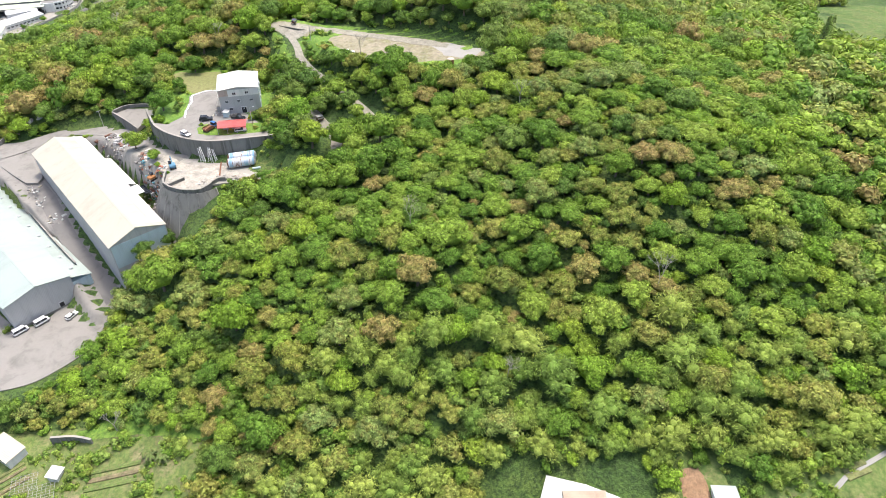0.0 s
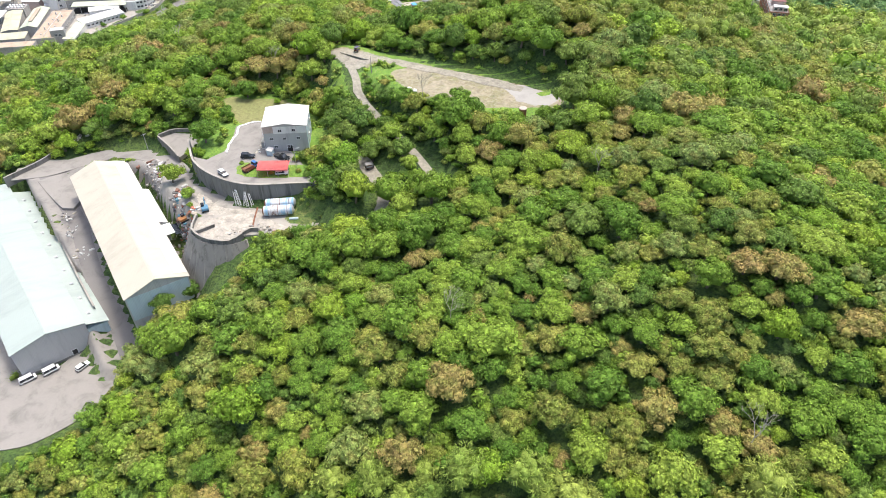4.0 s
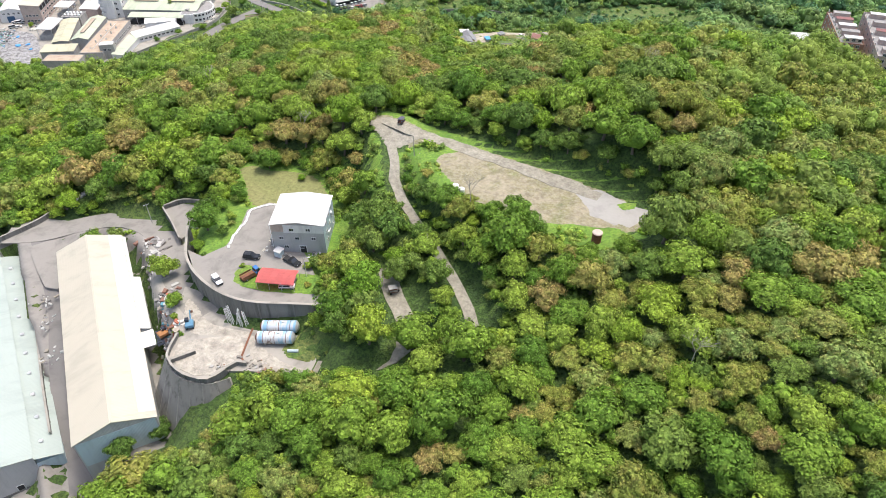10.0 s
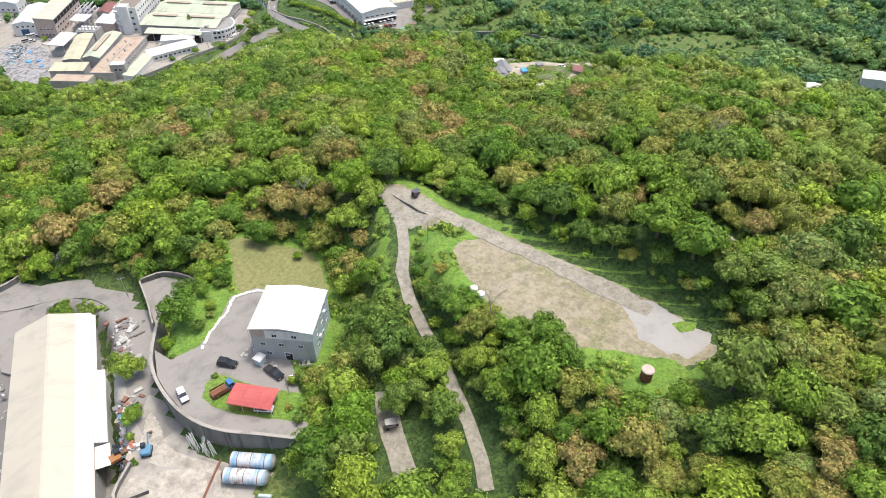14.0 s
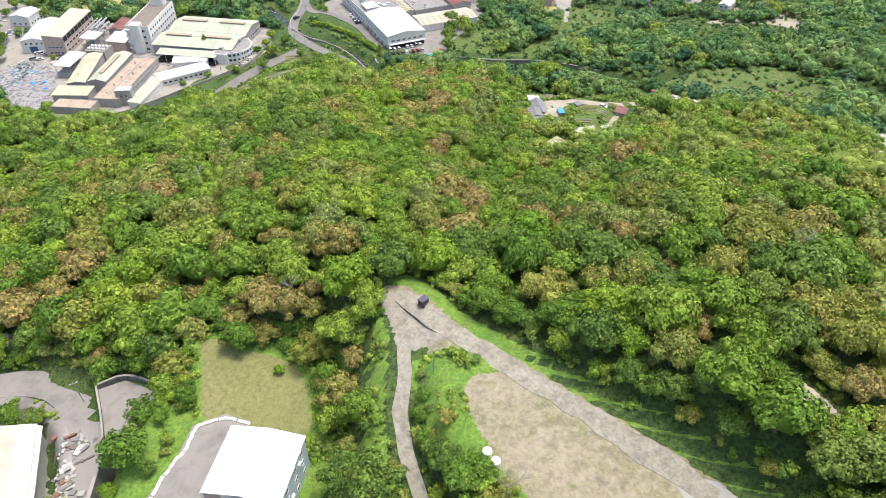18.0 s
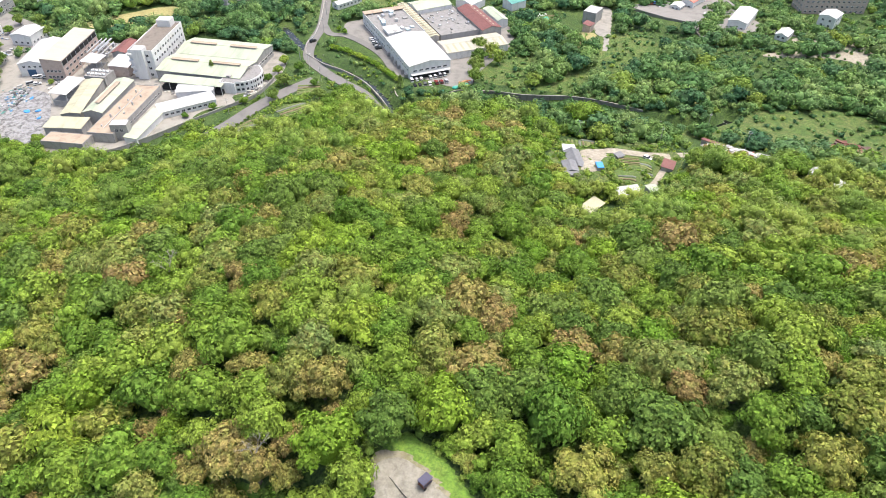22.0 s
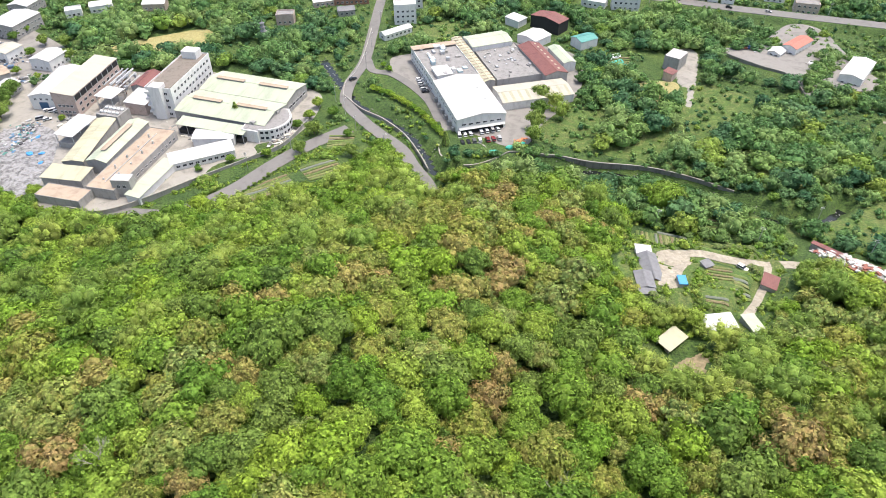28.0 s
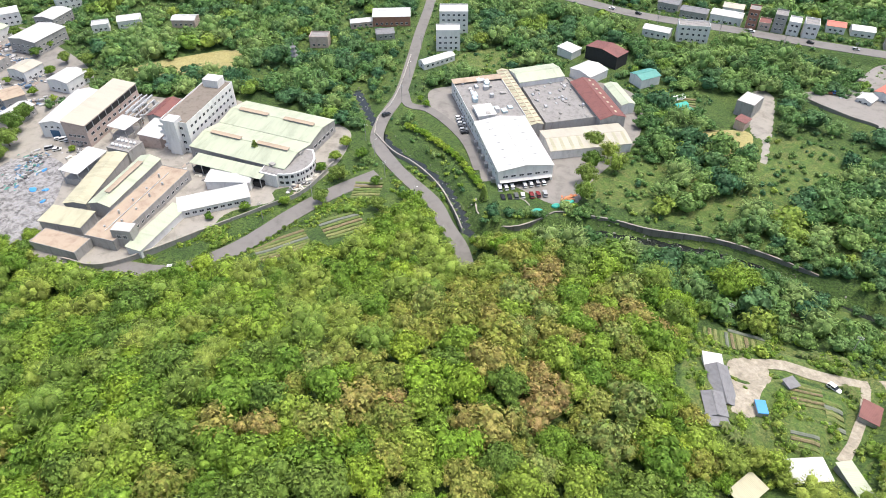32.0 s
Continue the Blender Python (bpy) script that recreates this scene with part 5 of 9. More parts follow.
# ---- sheds below the near slope ----
gable_house("shed", (19.5, 70), (22.5, 78.5), 16, 3.6, 1.0, MAT_WALL_WHITE, MAT_ROOF_WHITE, "white-roofed shed with a brown inset roof", "shed", z=33.0, low=6)
shed_house("shed", (-120, 100.5), (-117.5, 105), 8.2, 3.6, 0.5, MAT_WALL_WHITE, MAT_ROOF_CREAM, "cream-roofed shed in the vegetable garden", "shed", low=2)

# ---- walls of the terraces ----
def standing_wall(name, line, low, high, thick, mat, label, step=4.0, category="wall"):
    """A wall along a plan line, with a coping and upright joints as pilasters."""
    pts = smooth_line([(x, y, 0) for x, y in line], 2.0)
    root = thing(name, pose(0, 0, 0), label, category, kind="structure")
    body, cope = bmesh.new(), bmesh.new()
    for bm, half, z0, z1 in ((body, thick / 2, low, high), (cope, thick / 2 + 0.1, high, high + 0.14)):
        rows = []
        for k, p in enumerate(pts):
            a, b = pts[max(k - 1, 0)], pts[min(k + 1, len(pts) - 1)]
            d = Vector((b[0] - a[0], b[1] - a[1], 0)).normalized()
            n = Vector((-d.y, d.x, 0)) * half
            c = Vector((p[0], p[1], 0))
            rows.append([bm.verts.new(c + s * n + Vector((0, 0, z))) for s, z in ((1, z0), (1, z1), (-1, z1), (-1, z0))])
        for u, w in zip(rows, rows[1:]):
            for j in range(4):
                bm.faces.new((u[j], u[(j + 1) % 4], w[(j + 1) % 4], w[j]))
        bm.faces.new(rows[0]), bm.faces.new(rows[-1][::-1])
        bmesh.ops.recalc_face_normals(bm, faces=bm.faces)
    part("wall_body", body, mat, root)
    part("coping", cope, MAT_CONCRETE, root)
    k = 0
    while k < len(pts) - 1:
        a, b = pts[k], pts[k + 1]
        o = part("pilaster", boxed(-0.18, 0.18, -thick / 2 - 0.12, thick / 2 + 0.12, low, high - 0.05), mat, root)
        o.matrix_basis = pose(a[0], a[1], 0, 0, 0, math.degrees(math.atan2(b[1] - a[1], b[0] - a[0])))
        k += max(1, int(step / 2))
    return root


standing_wall("wall_terrace", [(-108.5, 219), (-105.5, 213.5), (-103.6, 210.2), (-101.6, 207.2), (-97.6, 203.4), (-92.5, 200.1), (-86.5, 197.5), (-80.6, 196.3), (-74.8, 196.6), (-68.2, 198.2), (-60.3, 199.9), (-56.5, 201.2)], 41.0, 50.8, 0.5, MAT_WALL, "tall stained concrete retaining wall below the house")
standing_wall("wall_pit", [(-130.3, 235), (-123, 229), (-116.6, 223)], 37, 41.2, 0.25, MAT_WALL, "low dark concrete wall beside the pit", 3)
standing_wall("wall_pit", [(-130, 235.4), (-126, 240), (-117, 240.5), (-113, 235.2)], 38, 41.6, 0.3, MAT_WALL, "low dark concrete wall round the pit", 3)
standing_wall("wall_yard", [(-92.6, 186.5), (-91, 179.6), (-86, 176.3), (-82, 175.5), (-78, 175.9), (-75.5, 179.6)], 40, 45.0, 0.35, MAT_WALL, "low concrete parapet on the yard's edge", 3)
standing_wall("wall_stall", [(-89.3, 178.8), (-87.2, 180.9), (-85.3, 182.8)], 43.5, 45.0, 0.45, MAT_WALL, "short concrete bin wall in the yard", 3)
standing_wall("wall_bin", [(-77.6, 176.9), (-75.6, 179.8), (-73.9, 182.4), (-71.6, 182.7)], 41.5, 45.1, 0.4, MAT_WALL, "dark broken wall at the front of the bin", 2)
slab("pavement_bin", [(-90.3, 180.2), (-91.2, 184.6), (-88.3, 186.4), (-83, 189), (-77.8, 190.6), (-75.2, 188), (-74.6, 184.6), (-76.2, 181), (-78.4, 178), (-82, 176.6), (-86.4, 177.4)], 43.9, MAT_DUST, "pale sandy concrete bin floor", depth=0.3)
rail = thing("rusty_rail", pose(0, 0, 43.84), "rusty brown steel channel lying across the yard", "rail")
for a, b in (((-76.1, 194), (-75.2, 189.2)), ((-75.2, 189.2), (-74.2, 184.6)), ((-74.2, 184.6), (-72, 182.9))):
    o = part("section", boxed(0, math.hypot(b[0] - a[0], b[1] - a[1]) - 0.05, -0.22, 0.22, -0.05, 0.2, bevel=0.03), MAT_RUST, rail)
    o.matrix_basis = pose(a[0], a[1], 0, 0, 0, math.degrees(math.atan2(b[1] - a[1], b[0] - a[0])))
draped("tank_grass", [(-65.8, 189.8), (-64, 194.6), (-60.5, 196.8), (-57, 196), (-56, 190.5), (-58.5, 188.2), (-62, 187.6)], MAT_GRASS, "weedy grass beside the steel tanks", lift=0.34, step=0.8)
draped("yard_dust", [(-98, 199), (-93, 196.5), (-88, 192.5), (-82, 192), (-76.5, 192.4), (-70, 188.4), (-62, 185.4), (-58, 185), (-64, 183.6), (-71, 184.4), (-76, 190.4), (-84, 189.4), (-90, 188.6), (-95, 193)], MAT_DUST, "pale dust worn across the yard", lift=0.26, step=0.8, category="pavement")
standing_wall("wall_back", [(-184, 216), (-178, 229), (-177, 236)], 26, 30.2, 0.3, MAT_WALL, "grey boundary wall behind the warehouses", 4)
standing_wall("wall_lane", [(-156, 199), (-146, 189), (-132, 175), (-120, 163.5)], 12, 24.5, 0.35, MAT_WALL, "grey wall beside the lane", 4)

# sloped apron below the yard with leaning ribs
apron = thing("apron", pose(0, 0, 0), "sloped stained concrete apron with leaning ribs", "retaining wall", kind="structure")
top = smooth_line([(-93.4, 188, 43.6), (-92.8, 184.2, 43.6), (-91.2, 179.4, 43.6), (-86.2, 176, 43.6), (-82, 175.2, 43.6), (-77.6, 175.7, 43.6), (-74, 178.5, 43.6)], 1.2)
bm = bmesh.new()
rows = []
for k, p in enumerate(top):
    a, b = top[max(k - 1, 0)], top[min(k + 1, len(top) - 1)]
    d = Vector((b[0] - a[0], b[1] - a[1], 0)).normalized()
    n = Vector((d.y, -d.x, 0))
    foot = Vector((p[0], p[1], 29.5)) + n * 6.2
    rows.append((Vector(p), foot))
for u, w in zip(rows, rows[1:]):
    bm.faces.new([bm.verts.new(q) for q in (u[0], w[0], w[1], u[1])])
bmesh.ops.remove_doubles(bm, verts=bm.verts, dist=0.001)
bmesh.ops.solidify(bm, geom=bm.faces[:], thickness=0.4)
part("apron_face", bm, MAT_WALL, apron)
for u in rows[1::2]:
    o = part("rib", tube(bmesh.new(), u[0] + Vector((0, 0, 0.1)), u[1] + Vector((0, 0, 0.35)), 0.36, sides=4), MAT_CONCRETE, apron)

# white kerb of sacks along the drive
kerb = thing("kerb", pose(0, 0, 50.0), "row of white painted sacks edging the yard", "kerb")
KERB_LINE = smooth_line([(-86.5, 235.6, 0), (-91, 235, 0), (-95.2, 231, 0), (-94.2, 226, 0), (-94.3, 221.7, 0), (-93.6, 216, 0), (-91.6, 212, 0)], 1.15)
for k, p in enumerate(KERB_LINE):
    if 20 < k < 24:
        continue
    q = KERB_LINE[min(k + 1, len(KERB_LINE) - 1)] - KERB_LINE[max(k - 1, 0)]
    o = part("sack", boxed(-0.66, 0.66, -0.36, 0.36, 0, 0.26, bevel=0.1), MAT_WALL_WHITE, kerb)
    o.matrix_basis = pose(p[0] + 0.12 * math.sin(k * 2.1), p[1] + 0.12 * math.cos(k * 1.7), 0.03 * (k % 3), 0, 0, math.degrees(math.atan2(q[1], q[0])) + 9 * math.sin(k * 1.9))


# ---- vehicles ----
PAINT = {k: plain(k + "_car_paint", c, 0.25, dirt=0.05) for k, c in {"white": (0.75, 0.75, 0.75), "black": (0.02, 0.022, 0.025), "silver": (0.42, 0.43, 0.44), "red": (0.2, 0.03, 0.03), "blue": (0.05, 0.16, 0.42), "grey": (0.12, 0.125, 0.13)}.items()}
MAT_TYRE = plain("tyre_rubber", (0.02, 0.02, 0.02), 0.9)
CARS = {}


def car(paint, shape, x, y, z, heading, label, group=""):
    """A motor car: hull, cabin, glazing, bumpers, lamps and four wheels with rims."""
    far = bool(group)
    key = paint, shape, far
    m = pose(x, y, z, 0, 0, heading)
    if key in CARS:
        o = copy_thing(CARS[key], m)
        tagged(o, label, group=group)
        return o
    name = {"suv": "car", "hatch": "car", "pickup": "pickup_truck", "truck": "flatbed_truck", "van": "van"}[shape]
    root = thing(name, m, label, "truck" if shape in ("pickup", "truck") else ("van" if shape == "van" else "car"), group)
    l, w, h, c0, c1, belt = {"suv": (4.5, 1.8, 1.75, -2.1, 0.9, 1.05), "hatch": (4.1, 1.7, 1.5, -1.9, 0.95, 0.95), "pickup": (5.2, 1.85, 1.75, -0.5, 1.35, 1.0), "truck": (5.4, 1.9, 2.2, 1.1, 2.6, 1.2), "van": (4.6, 1.75, 1.95, -2.2, 1.7, 1.1)}[shape]
    low = 0.38
    part("body", boxed(-l / 2, l / 2, -w / 2, w / 2, low, belt, bevel=0.16), PAINT[paint] if shape != "truck" else MAT_RUST, root)
    bm = bmesh.new()
    s = 0.14
    a = [bm.verts.new(v) for v in ((c0, -w / 2 + 0.04, belt - 0.05), (c1, -w / 2 + 0.04, belt - 0.05), (c1, w / 2 - 0.04, belt - 0.05), (c0, w / 2 - 0.04, belt - 0.05))]
    slope = 0.75 if shape in ("hatch", "suv", "pickup") else 0.3
    b = [bm.verts.new(v) for v in ((c0 + 0.2, -w / 2 + s, h - 0.06), (c1 - slope, -w / 2 + s, h - 0.06), (c1 - slope, w / 2 - s, h - 0.06), (c0 + 0.2, w / 2 - s, h - 0.06))]
    bm.faces.new(b), bm.faces.new(a[::-1])
    for i in range(4):
        bm.faces.new((a[i], a[(i + 1) % 4], b[(i + 1) % 4], b[i]))
    bmesh.ops.recalc_face_normals(bm, faces=bm.faces)
    part("glazing", bm, MAT_GLASS, root, "dark glazing")
    part("roof", boxed(c0 + 0.18, c1 - slope + 0.02, -w / 2 + s - 0.02, w / 2 - s + 0.02, h - 0.08, h, bevel=0.03), PAINT[paint], root)
    for x0 in () if far else (c0 + 0.15, (c0 + c1 - slope) / 2):
        for y0 in (-1, 1):
            part("pillar", tube(bmesh.new(), (x0, y0 * (w / 2 - 0.03), belt - 0.05), (x0 + 0.06, y0 * (w / 2 - s), h - 0.06), 0.05, sides=4), PAINT[paint], root)
    if shape == "pickup":
        part("load_bed", boxed(-l / 2 + 0.15, -0.7, -w / 2 + 0.12, w / 2 - 0.12, belt - 0.02, belt + 0.03), MAT_DARK, root, "dark load bed")
    if shape == "truck":
        part("cab", boxed(1.0, 2.6, -0.95, 0.95, 0.5, 1.35, bevel=0.1), PAINT[paint], root, "blue truck cab")
        for y0 in (-0.95, 0.9):
            part("side_board", boxed(-2.6, 0.8, y0, y0 + 0.05, 1.2, 1.65), MAT_RUST, root)
    for x0, x1 in () if far else ((-l / 2 - 0.06, -l / 2 + 0.12), (l / 2 - 0.12, l / 2 + 0.06)):
        part("bumper", boxed(x0, x1, -w / 2 + 0.06, w / 2 - 0.06, low - 0.02, low + 0.24, bevel=0.04), MAT_TYRE, root)
    for y0 in () if far else (-w / 2 + 0.3, w / 2 - 0.3):
        part("headlight", boxed(l / 2 - 0.03, l / 2 + 0.02, y0 - 0.17, y0 + 0.17, belt - 0.32, belt - 0.16), MAT_WHITE, root)
        part("tail_light", boxed(-l / 2 - 0.02, -l / 2 + 0.03, y0 - 0.12, y0 + 0.12, belt - 0.34, belt - 0.14), PAINT["red"], root)
    for x0 in (-l * 0.3, l * 0.3):
        for y0 in (-w / 2 + 0.1, w / 2 - 0.1):
            t = part("wheel", tube(bmesh.new(), (x0, y0 - 0.1, 0.33), (x0, y0 + 0.1, 0.33), 0.33, sides=14), MAT_TYRE, root)
            if not far:
                part("rim", tube(bmesh.new(), (x0, y0 - 0.115, 0.33), (x0, y0 + 0.115, 0.33), 0.19, sides=10), MAT_STEEL, t)
    CARS[key] = root
    return root


car("black", "suv", -84.8, 212.0, 50.0, 8, "black off-road car parked in the yard")
car("black", "pickup", -73.6, 213.2, 50.0, -17, "black pickup parked before the house")
car("white", "hatch", -88.9, 201.3, 50.0, -35, "white hatchback on the terrace drive")
car("blue", "truck", -81.4, 205.2, 50.12, 60, "small blue-cabbed flatbed truck with a rusty bed")
car("white", "van", -130.0, 140.8, 15.62, 50, "white van on the warehouse forecourt")
car("white", "van", -125.4, 144.8, 15.62, 52, "white van on the warehouse forecourt")
car("white", "hatch", -117.2, 147.5, 15.62, 65, "white car on the warehouse forecourt")


car("white", "hatch", -56.8, 469.2, gz(-56.8, 469.2) + 0.15, -20, "white car parked beside the farm path")
# ---- things on the terrace and the lower yard ----
def red_canopy():
    root = thing("canopy_tent", pose(-73.3, 204.9, 50.1, 0, 0, 9), "faded red canvas canopy over a carport", "canopy")
    bm = bmesh.new()
    rows = []
    for i in range(13):
        x = -4.9 + 9.8 * i / 12
        sag = 0.1 * math.cos(i * math.pi / 2)
        rows.append([bm.verts.new((x, y, 2.55 + 0.5 * (1 - (y / 2.7) ** 2) + sag * (1 - abs(y) / 2.7))) for y in (-2.7, -1.8, -0.9, 0, 0.9, 1.8, 2.7)])
    for u, w in zip(rows, rows[1:]):
        for j in range(6):
            bm.faces.new((u[j], u[j + 1], w[j + 1], w[j]))
    bmesh.ops.solidify(bm, geom=bm.faces[:], thickness=0.05)
    part("cover", bm, MAT_RED_TARP, root)
    for x in (-4.8, -1.6, 1.6, 4.8):
        for y in (-2.6, 2.6):
            part("post", tube(bmesh.new(), (x, y, -0.2), (x, y, 2.6), 0.06), MAT_STEEL, root)
    part("valance", boxed(-4.9, 4.9, -2.74, -2.7, 2.3, 2.58), MAT_RED_TARP, root)
    for x in (-2.6, 0.4, 3.2):
        part("shelf", boxed(x - 0.9, x + 0.9, 0.6, 2.0, 0, 0.9, bevel=0.05), MAT_WALL_CEMENT, root)
    return root


red_canopy()
car("white", "hatch", -70.6, 204.0, 50.12, 15, "white car under the red canopy")


def steel_tank(x, y, ang, shade, label):
    root = thing("storage_tank", pose(x, y, 43.8, 0, 0, ang), label, "tank", "storage tanks")
    m, nt, b = material("tank_paint_" + shade)
    split = noise_at(nt, 0.5, 5, 0.6, (1.6, 0.4, 0.4))
    col = ramp(nt, split, [(0.36, (0.16, 0.07, 0.045)), (0.44, (0.5, 0.5, 0.5)), (0.5, (0.55, 0.56, 0.57)), (0.62, (0.24, 0.4, 0.55))] if shade == "white" else [(0.34, (0.2, 0.09, 0.06)), (0.4, (0.5, 0.5, 0.5)), (0.48, (0.5, 0.53, 0.56)), (0.6, (0.22, 0.4, 0.56))])
    nt.links.new(col, b.inputs["Base Color"])
    b.inputs["Roughness"].default_value = 0.6
    part("shell", tube(bmesh.new(), (-4.2, 0, 1.75), (4.2, 0, 1.75), 1.55, sides=24), m, root)
    for s in (-1, 1):
        part("end_cap", tube(bmesh.new(), (s * 4.2, 0, 1.75), (s * 4.75, 0, 1.75), 1.5, 0.8, 24), MAT_STEEL if s > 0 else MAT_RUST, root)
        part("saddle", boxed(s * 2.6 - 0.2, s * 2.6 + 0.2, -1.2, 1.2, 0, 0.7), MAT_CONCRETE, root)
    for xx in (-2.8, 0, 2.8):
        part("band", tube(bmesh.new(), (xx - 0.06, 0, 1.75), (xx + 0.06, 0, 1.75), 1.58, sides=24), MAT_RUST, root)
    part("manhole", tube(bmesh.new(), (1, 0, 3.2), (1, 0, 3.5), 0.3, sides=12), MAT_STEEL, root)
    return root


steel_tank(-68.9, 195.0, 15, "blue", "blue and white steel storage tank")
steel_tank(-68.3, 191.4, 15, "white", "white and blue steel tank with rust")
part_drum = thing("oil_drum", pose(-63, 189.6, 43.8, 0, 0, 15), "pale blue drum lying beside the tanks", "drum")
part("shell", tube(bmesh.new(), (-1.3, 0, 0.4), (1.3, 0, 0.4), 0.4, sides=14), MAT_WALL_BLUE, part_drum)
part("rim", tube(bmesh.new(), (1.22, 0, 0.4), (1.34, 0, 0.4), 0.43, sides=14), MAT_STEEL, part_drum)


def lattice_leg(x, y, lean, turn, h):
    root = thing("lattice_mast", pose(x, y, 43.8, lean, 0, turn), "white steel lattice mast section standing by the wall", "lattice mast", "mast sections")
    pts = [(0.45 * math.cos(a), 0.45 * math.sin(a)) for a in (0, 2.1, 4.2)]
    for px_, py_ in pts:
        part("chord", tube(bmesh.new(), (px_, py_, 0), (px_ * 0.6, py_ * 0.6, h), 0.07, sides=6), MAT_WHITE, root)
    n = int(h / 0.9)
    for k in range(n):
        for i in range(3):
            p, q = pts[i], pts[(i + 1) % 3]
            f0, f1 = 1 - 0.4 * k / n, 1 - 0.4 * (k + 1) / n
            part("brace", tube(bmesh.new(), (p[0] * f0, p[1] * f0, k * h / n), (q[0] * f1, q[1] * f1, (k + 1) * h / n), 0.035, sides=4), MAT_WHITE, root)
    return root


for k, (x, y, lean, turn, h) in enumerate(((-83, 194.4, 8, 20, 5.6), (-81.6, 194, -7, 70, 6.0), (-80.4, 194.2, 10, 130, 5.2), (-79, 193.8, -9, 200, 5.8), (-77.8, 194.3, 7, 260, 4.8))):
    lattice_leg(x, y, lean, turn, h)


def excavator(x, y, z, turn, paint, label):
    root = thing("excavator", pose(x, y, z, 0, 0, turn), label, "excavator")
    for s in (-0.8, 0.8):
        t = part("track", boxed(-1.4, 1.4, s - 0.22, s + 0.22, 0, 0.6, bevel=0.2), MAT_TYRE, root)
    part("body", boxed(-1.4, 0.9, -1.0, 1.0, 0.7, 1.6, bevel=0.12), paint, root)
    part("cab", boxed(-0.1, 0.95, 0.05, 1.0, 1.6, 2.5, bevel=0.1), MAT_GLASS, root)
    part("boom", tube(bmesh.new(), (0.8, -0.3, 1.4), (2.8, -0.3, 3.0), 0.16, sides=4), paint, root)
    part("arm", tube(bmesh.new(), (2.8, -0.3, 3.0), (4.0, -0.3, 1.4), 0.12, sides=4), paint, root)
    part("bucket", boxed(3.8, 4.4, -0.65, 0.05, 0.9, 1.5, bevel=0.12), MAT_RUST, root)
    return root


MAT_ORANGE = plain("orange_machine_paint", (0.34, 0.15, 0.05), 0.5, dirt=0.3)
excavator(-91.5, 190.2, 43.85, 120, plain("blue_machine_paint", (0.1, 0.24, 0.36), 0.5, dirt=0.3), "small blue excavator in the yard")
excavator(-98.5, 188.0, 40.5, 60, MAT_ORANGE, "small rusty orange excavator")
excavator(34.8, 505, gz(34.8, 505), 20, MAT_ORANGE, "orange excavator on the dump")
excavator(57, 515, gz(57, 515), 150, MAT_ORANGE, "orange excavator on the dump")


def heap(name, spots, size, colours, label, count, seed, category="debris"):
    """Loose rubbish: many small crumpled pieces in one mesh, coloured piece by piece."""
    rng = np.random.default_rng(seed)
    m, nt, b = material(name + "_mix")
    isl = nt.nodes.new("ShaderNodeNewGeometry").outputs["Random Per Island"]
    n = len(colours)
    r = ramp(nt, isl, [((i + 0.5) / n, c) for i, c in enumerate(colours)])
    r.node.color_ramp.interpolation = 'CONSTANT'
    nt.links.new(r, b.inputs["Base Color"])
    b.inputs["Roughness"].default_value = 0.8
    cube = np.array([[x, y, z] for x in (-1, 1) for y in (-1, 1) for z in (-1, 1)], float)
    tri = np.array([[0, 1, 3], [0, 3, 2], [4, 6, 7], [4, 7, 5], [0, 4, 5], [0, 5, 1], [2, 3, 7], [2, 7, 6], [0, 2, 6], [0, 6, 4], [1, 5, 7], [1, 7, 3]])
    vs, fs = [], []
    for k in range(count):
        x, y, sx_, sy_ = spots[k % len(spots)]
        px_, py_ = x + rng.normal() * sx_, y + rng.normal() * sy_
        s = size * rng.uniform(0.4, 1.4) * np.array([rng.uniform(0.6, 2.2), rng.uniform(0.5, 1.2), rng.uniform(0.25, 0.8)])
        a = rng.uniform(0, 6.28)
        v = cube * s * rng.uniform(0.75, 1.2, (8, 1))
        v = np.stack([v[:, 0] * math.cos(a) - v[:, 1] * math.sin(a), v[:, 0] * math.sin(a) + v[:, 1] * math.cos(a), v[:, 2]], 1)
        hill = math.exp(-(((px_ - x) / (sx_ * 1.3)) ** 2 + ((py_ - y) / (sy_ * 1.3)) ** 2)) * size * 1.5
        z = max(gz(px_, py_), SURFACE(px_, py_))
        vs.append(v + np.array([px_, py_, z + s[2] * 0.8 + hill * rng.uniform(0, 1)]))
        fs.append(tri + 8 * k)
    me = bpy.data.meshes.new(name)
    me.from_pydata(np.concatenate(vs).tolist(), [], np.concatenate(fs).tolist())
    me.materials.append(m)
    return tagged(new(name, me), label, category, kind="stuff")


def SURFACE(x, y):
    """Top of the paving at a place, where there is any."""
    for poly, z in ((LOWER_YARD, 43.8), (WAREHOUSE_PAD, 28.4)):
        if inside_distance(np.array([x]), np.array([y]), poly)[0] < 0:
            return z
    return -99


heap("scrap_timber", [(-126.5, 221, 2.0, 1.3), (-123.5, 217.5, 1.8, 1.4), (-120, 214, 1.5, 1.2)], 0.32, [(0.32, 0.31, 0.3), (0.42, 0.41, 0.38), (0.16, 0.15, 0.14), (0.24, 0.16, 0.11)], "stacked pale timber and scrap beside the drive", 90, 1)
heap("yard_rubbish", [(-102.5, 193.5, 0.8, 1.8), (-100, 190, 0.8, 1.6), (-97.5, 186.5, 1.0, 1.5), (-104.5, 197, 0.8, 1.5), (-95.5, 189.5, 0.8, 1.0)], 0.4, [(0.36, 0.12, 0.07), (0.5, 0.48, 0.45), (0.14, 0.13, 0.12), (0.35, 0.3, 0.24), (0.1, 0.25, 0.3), (0.42, 0.4, 0.37)], "red and grey rubbish heaped along the yard edge", 150, 2)
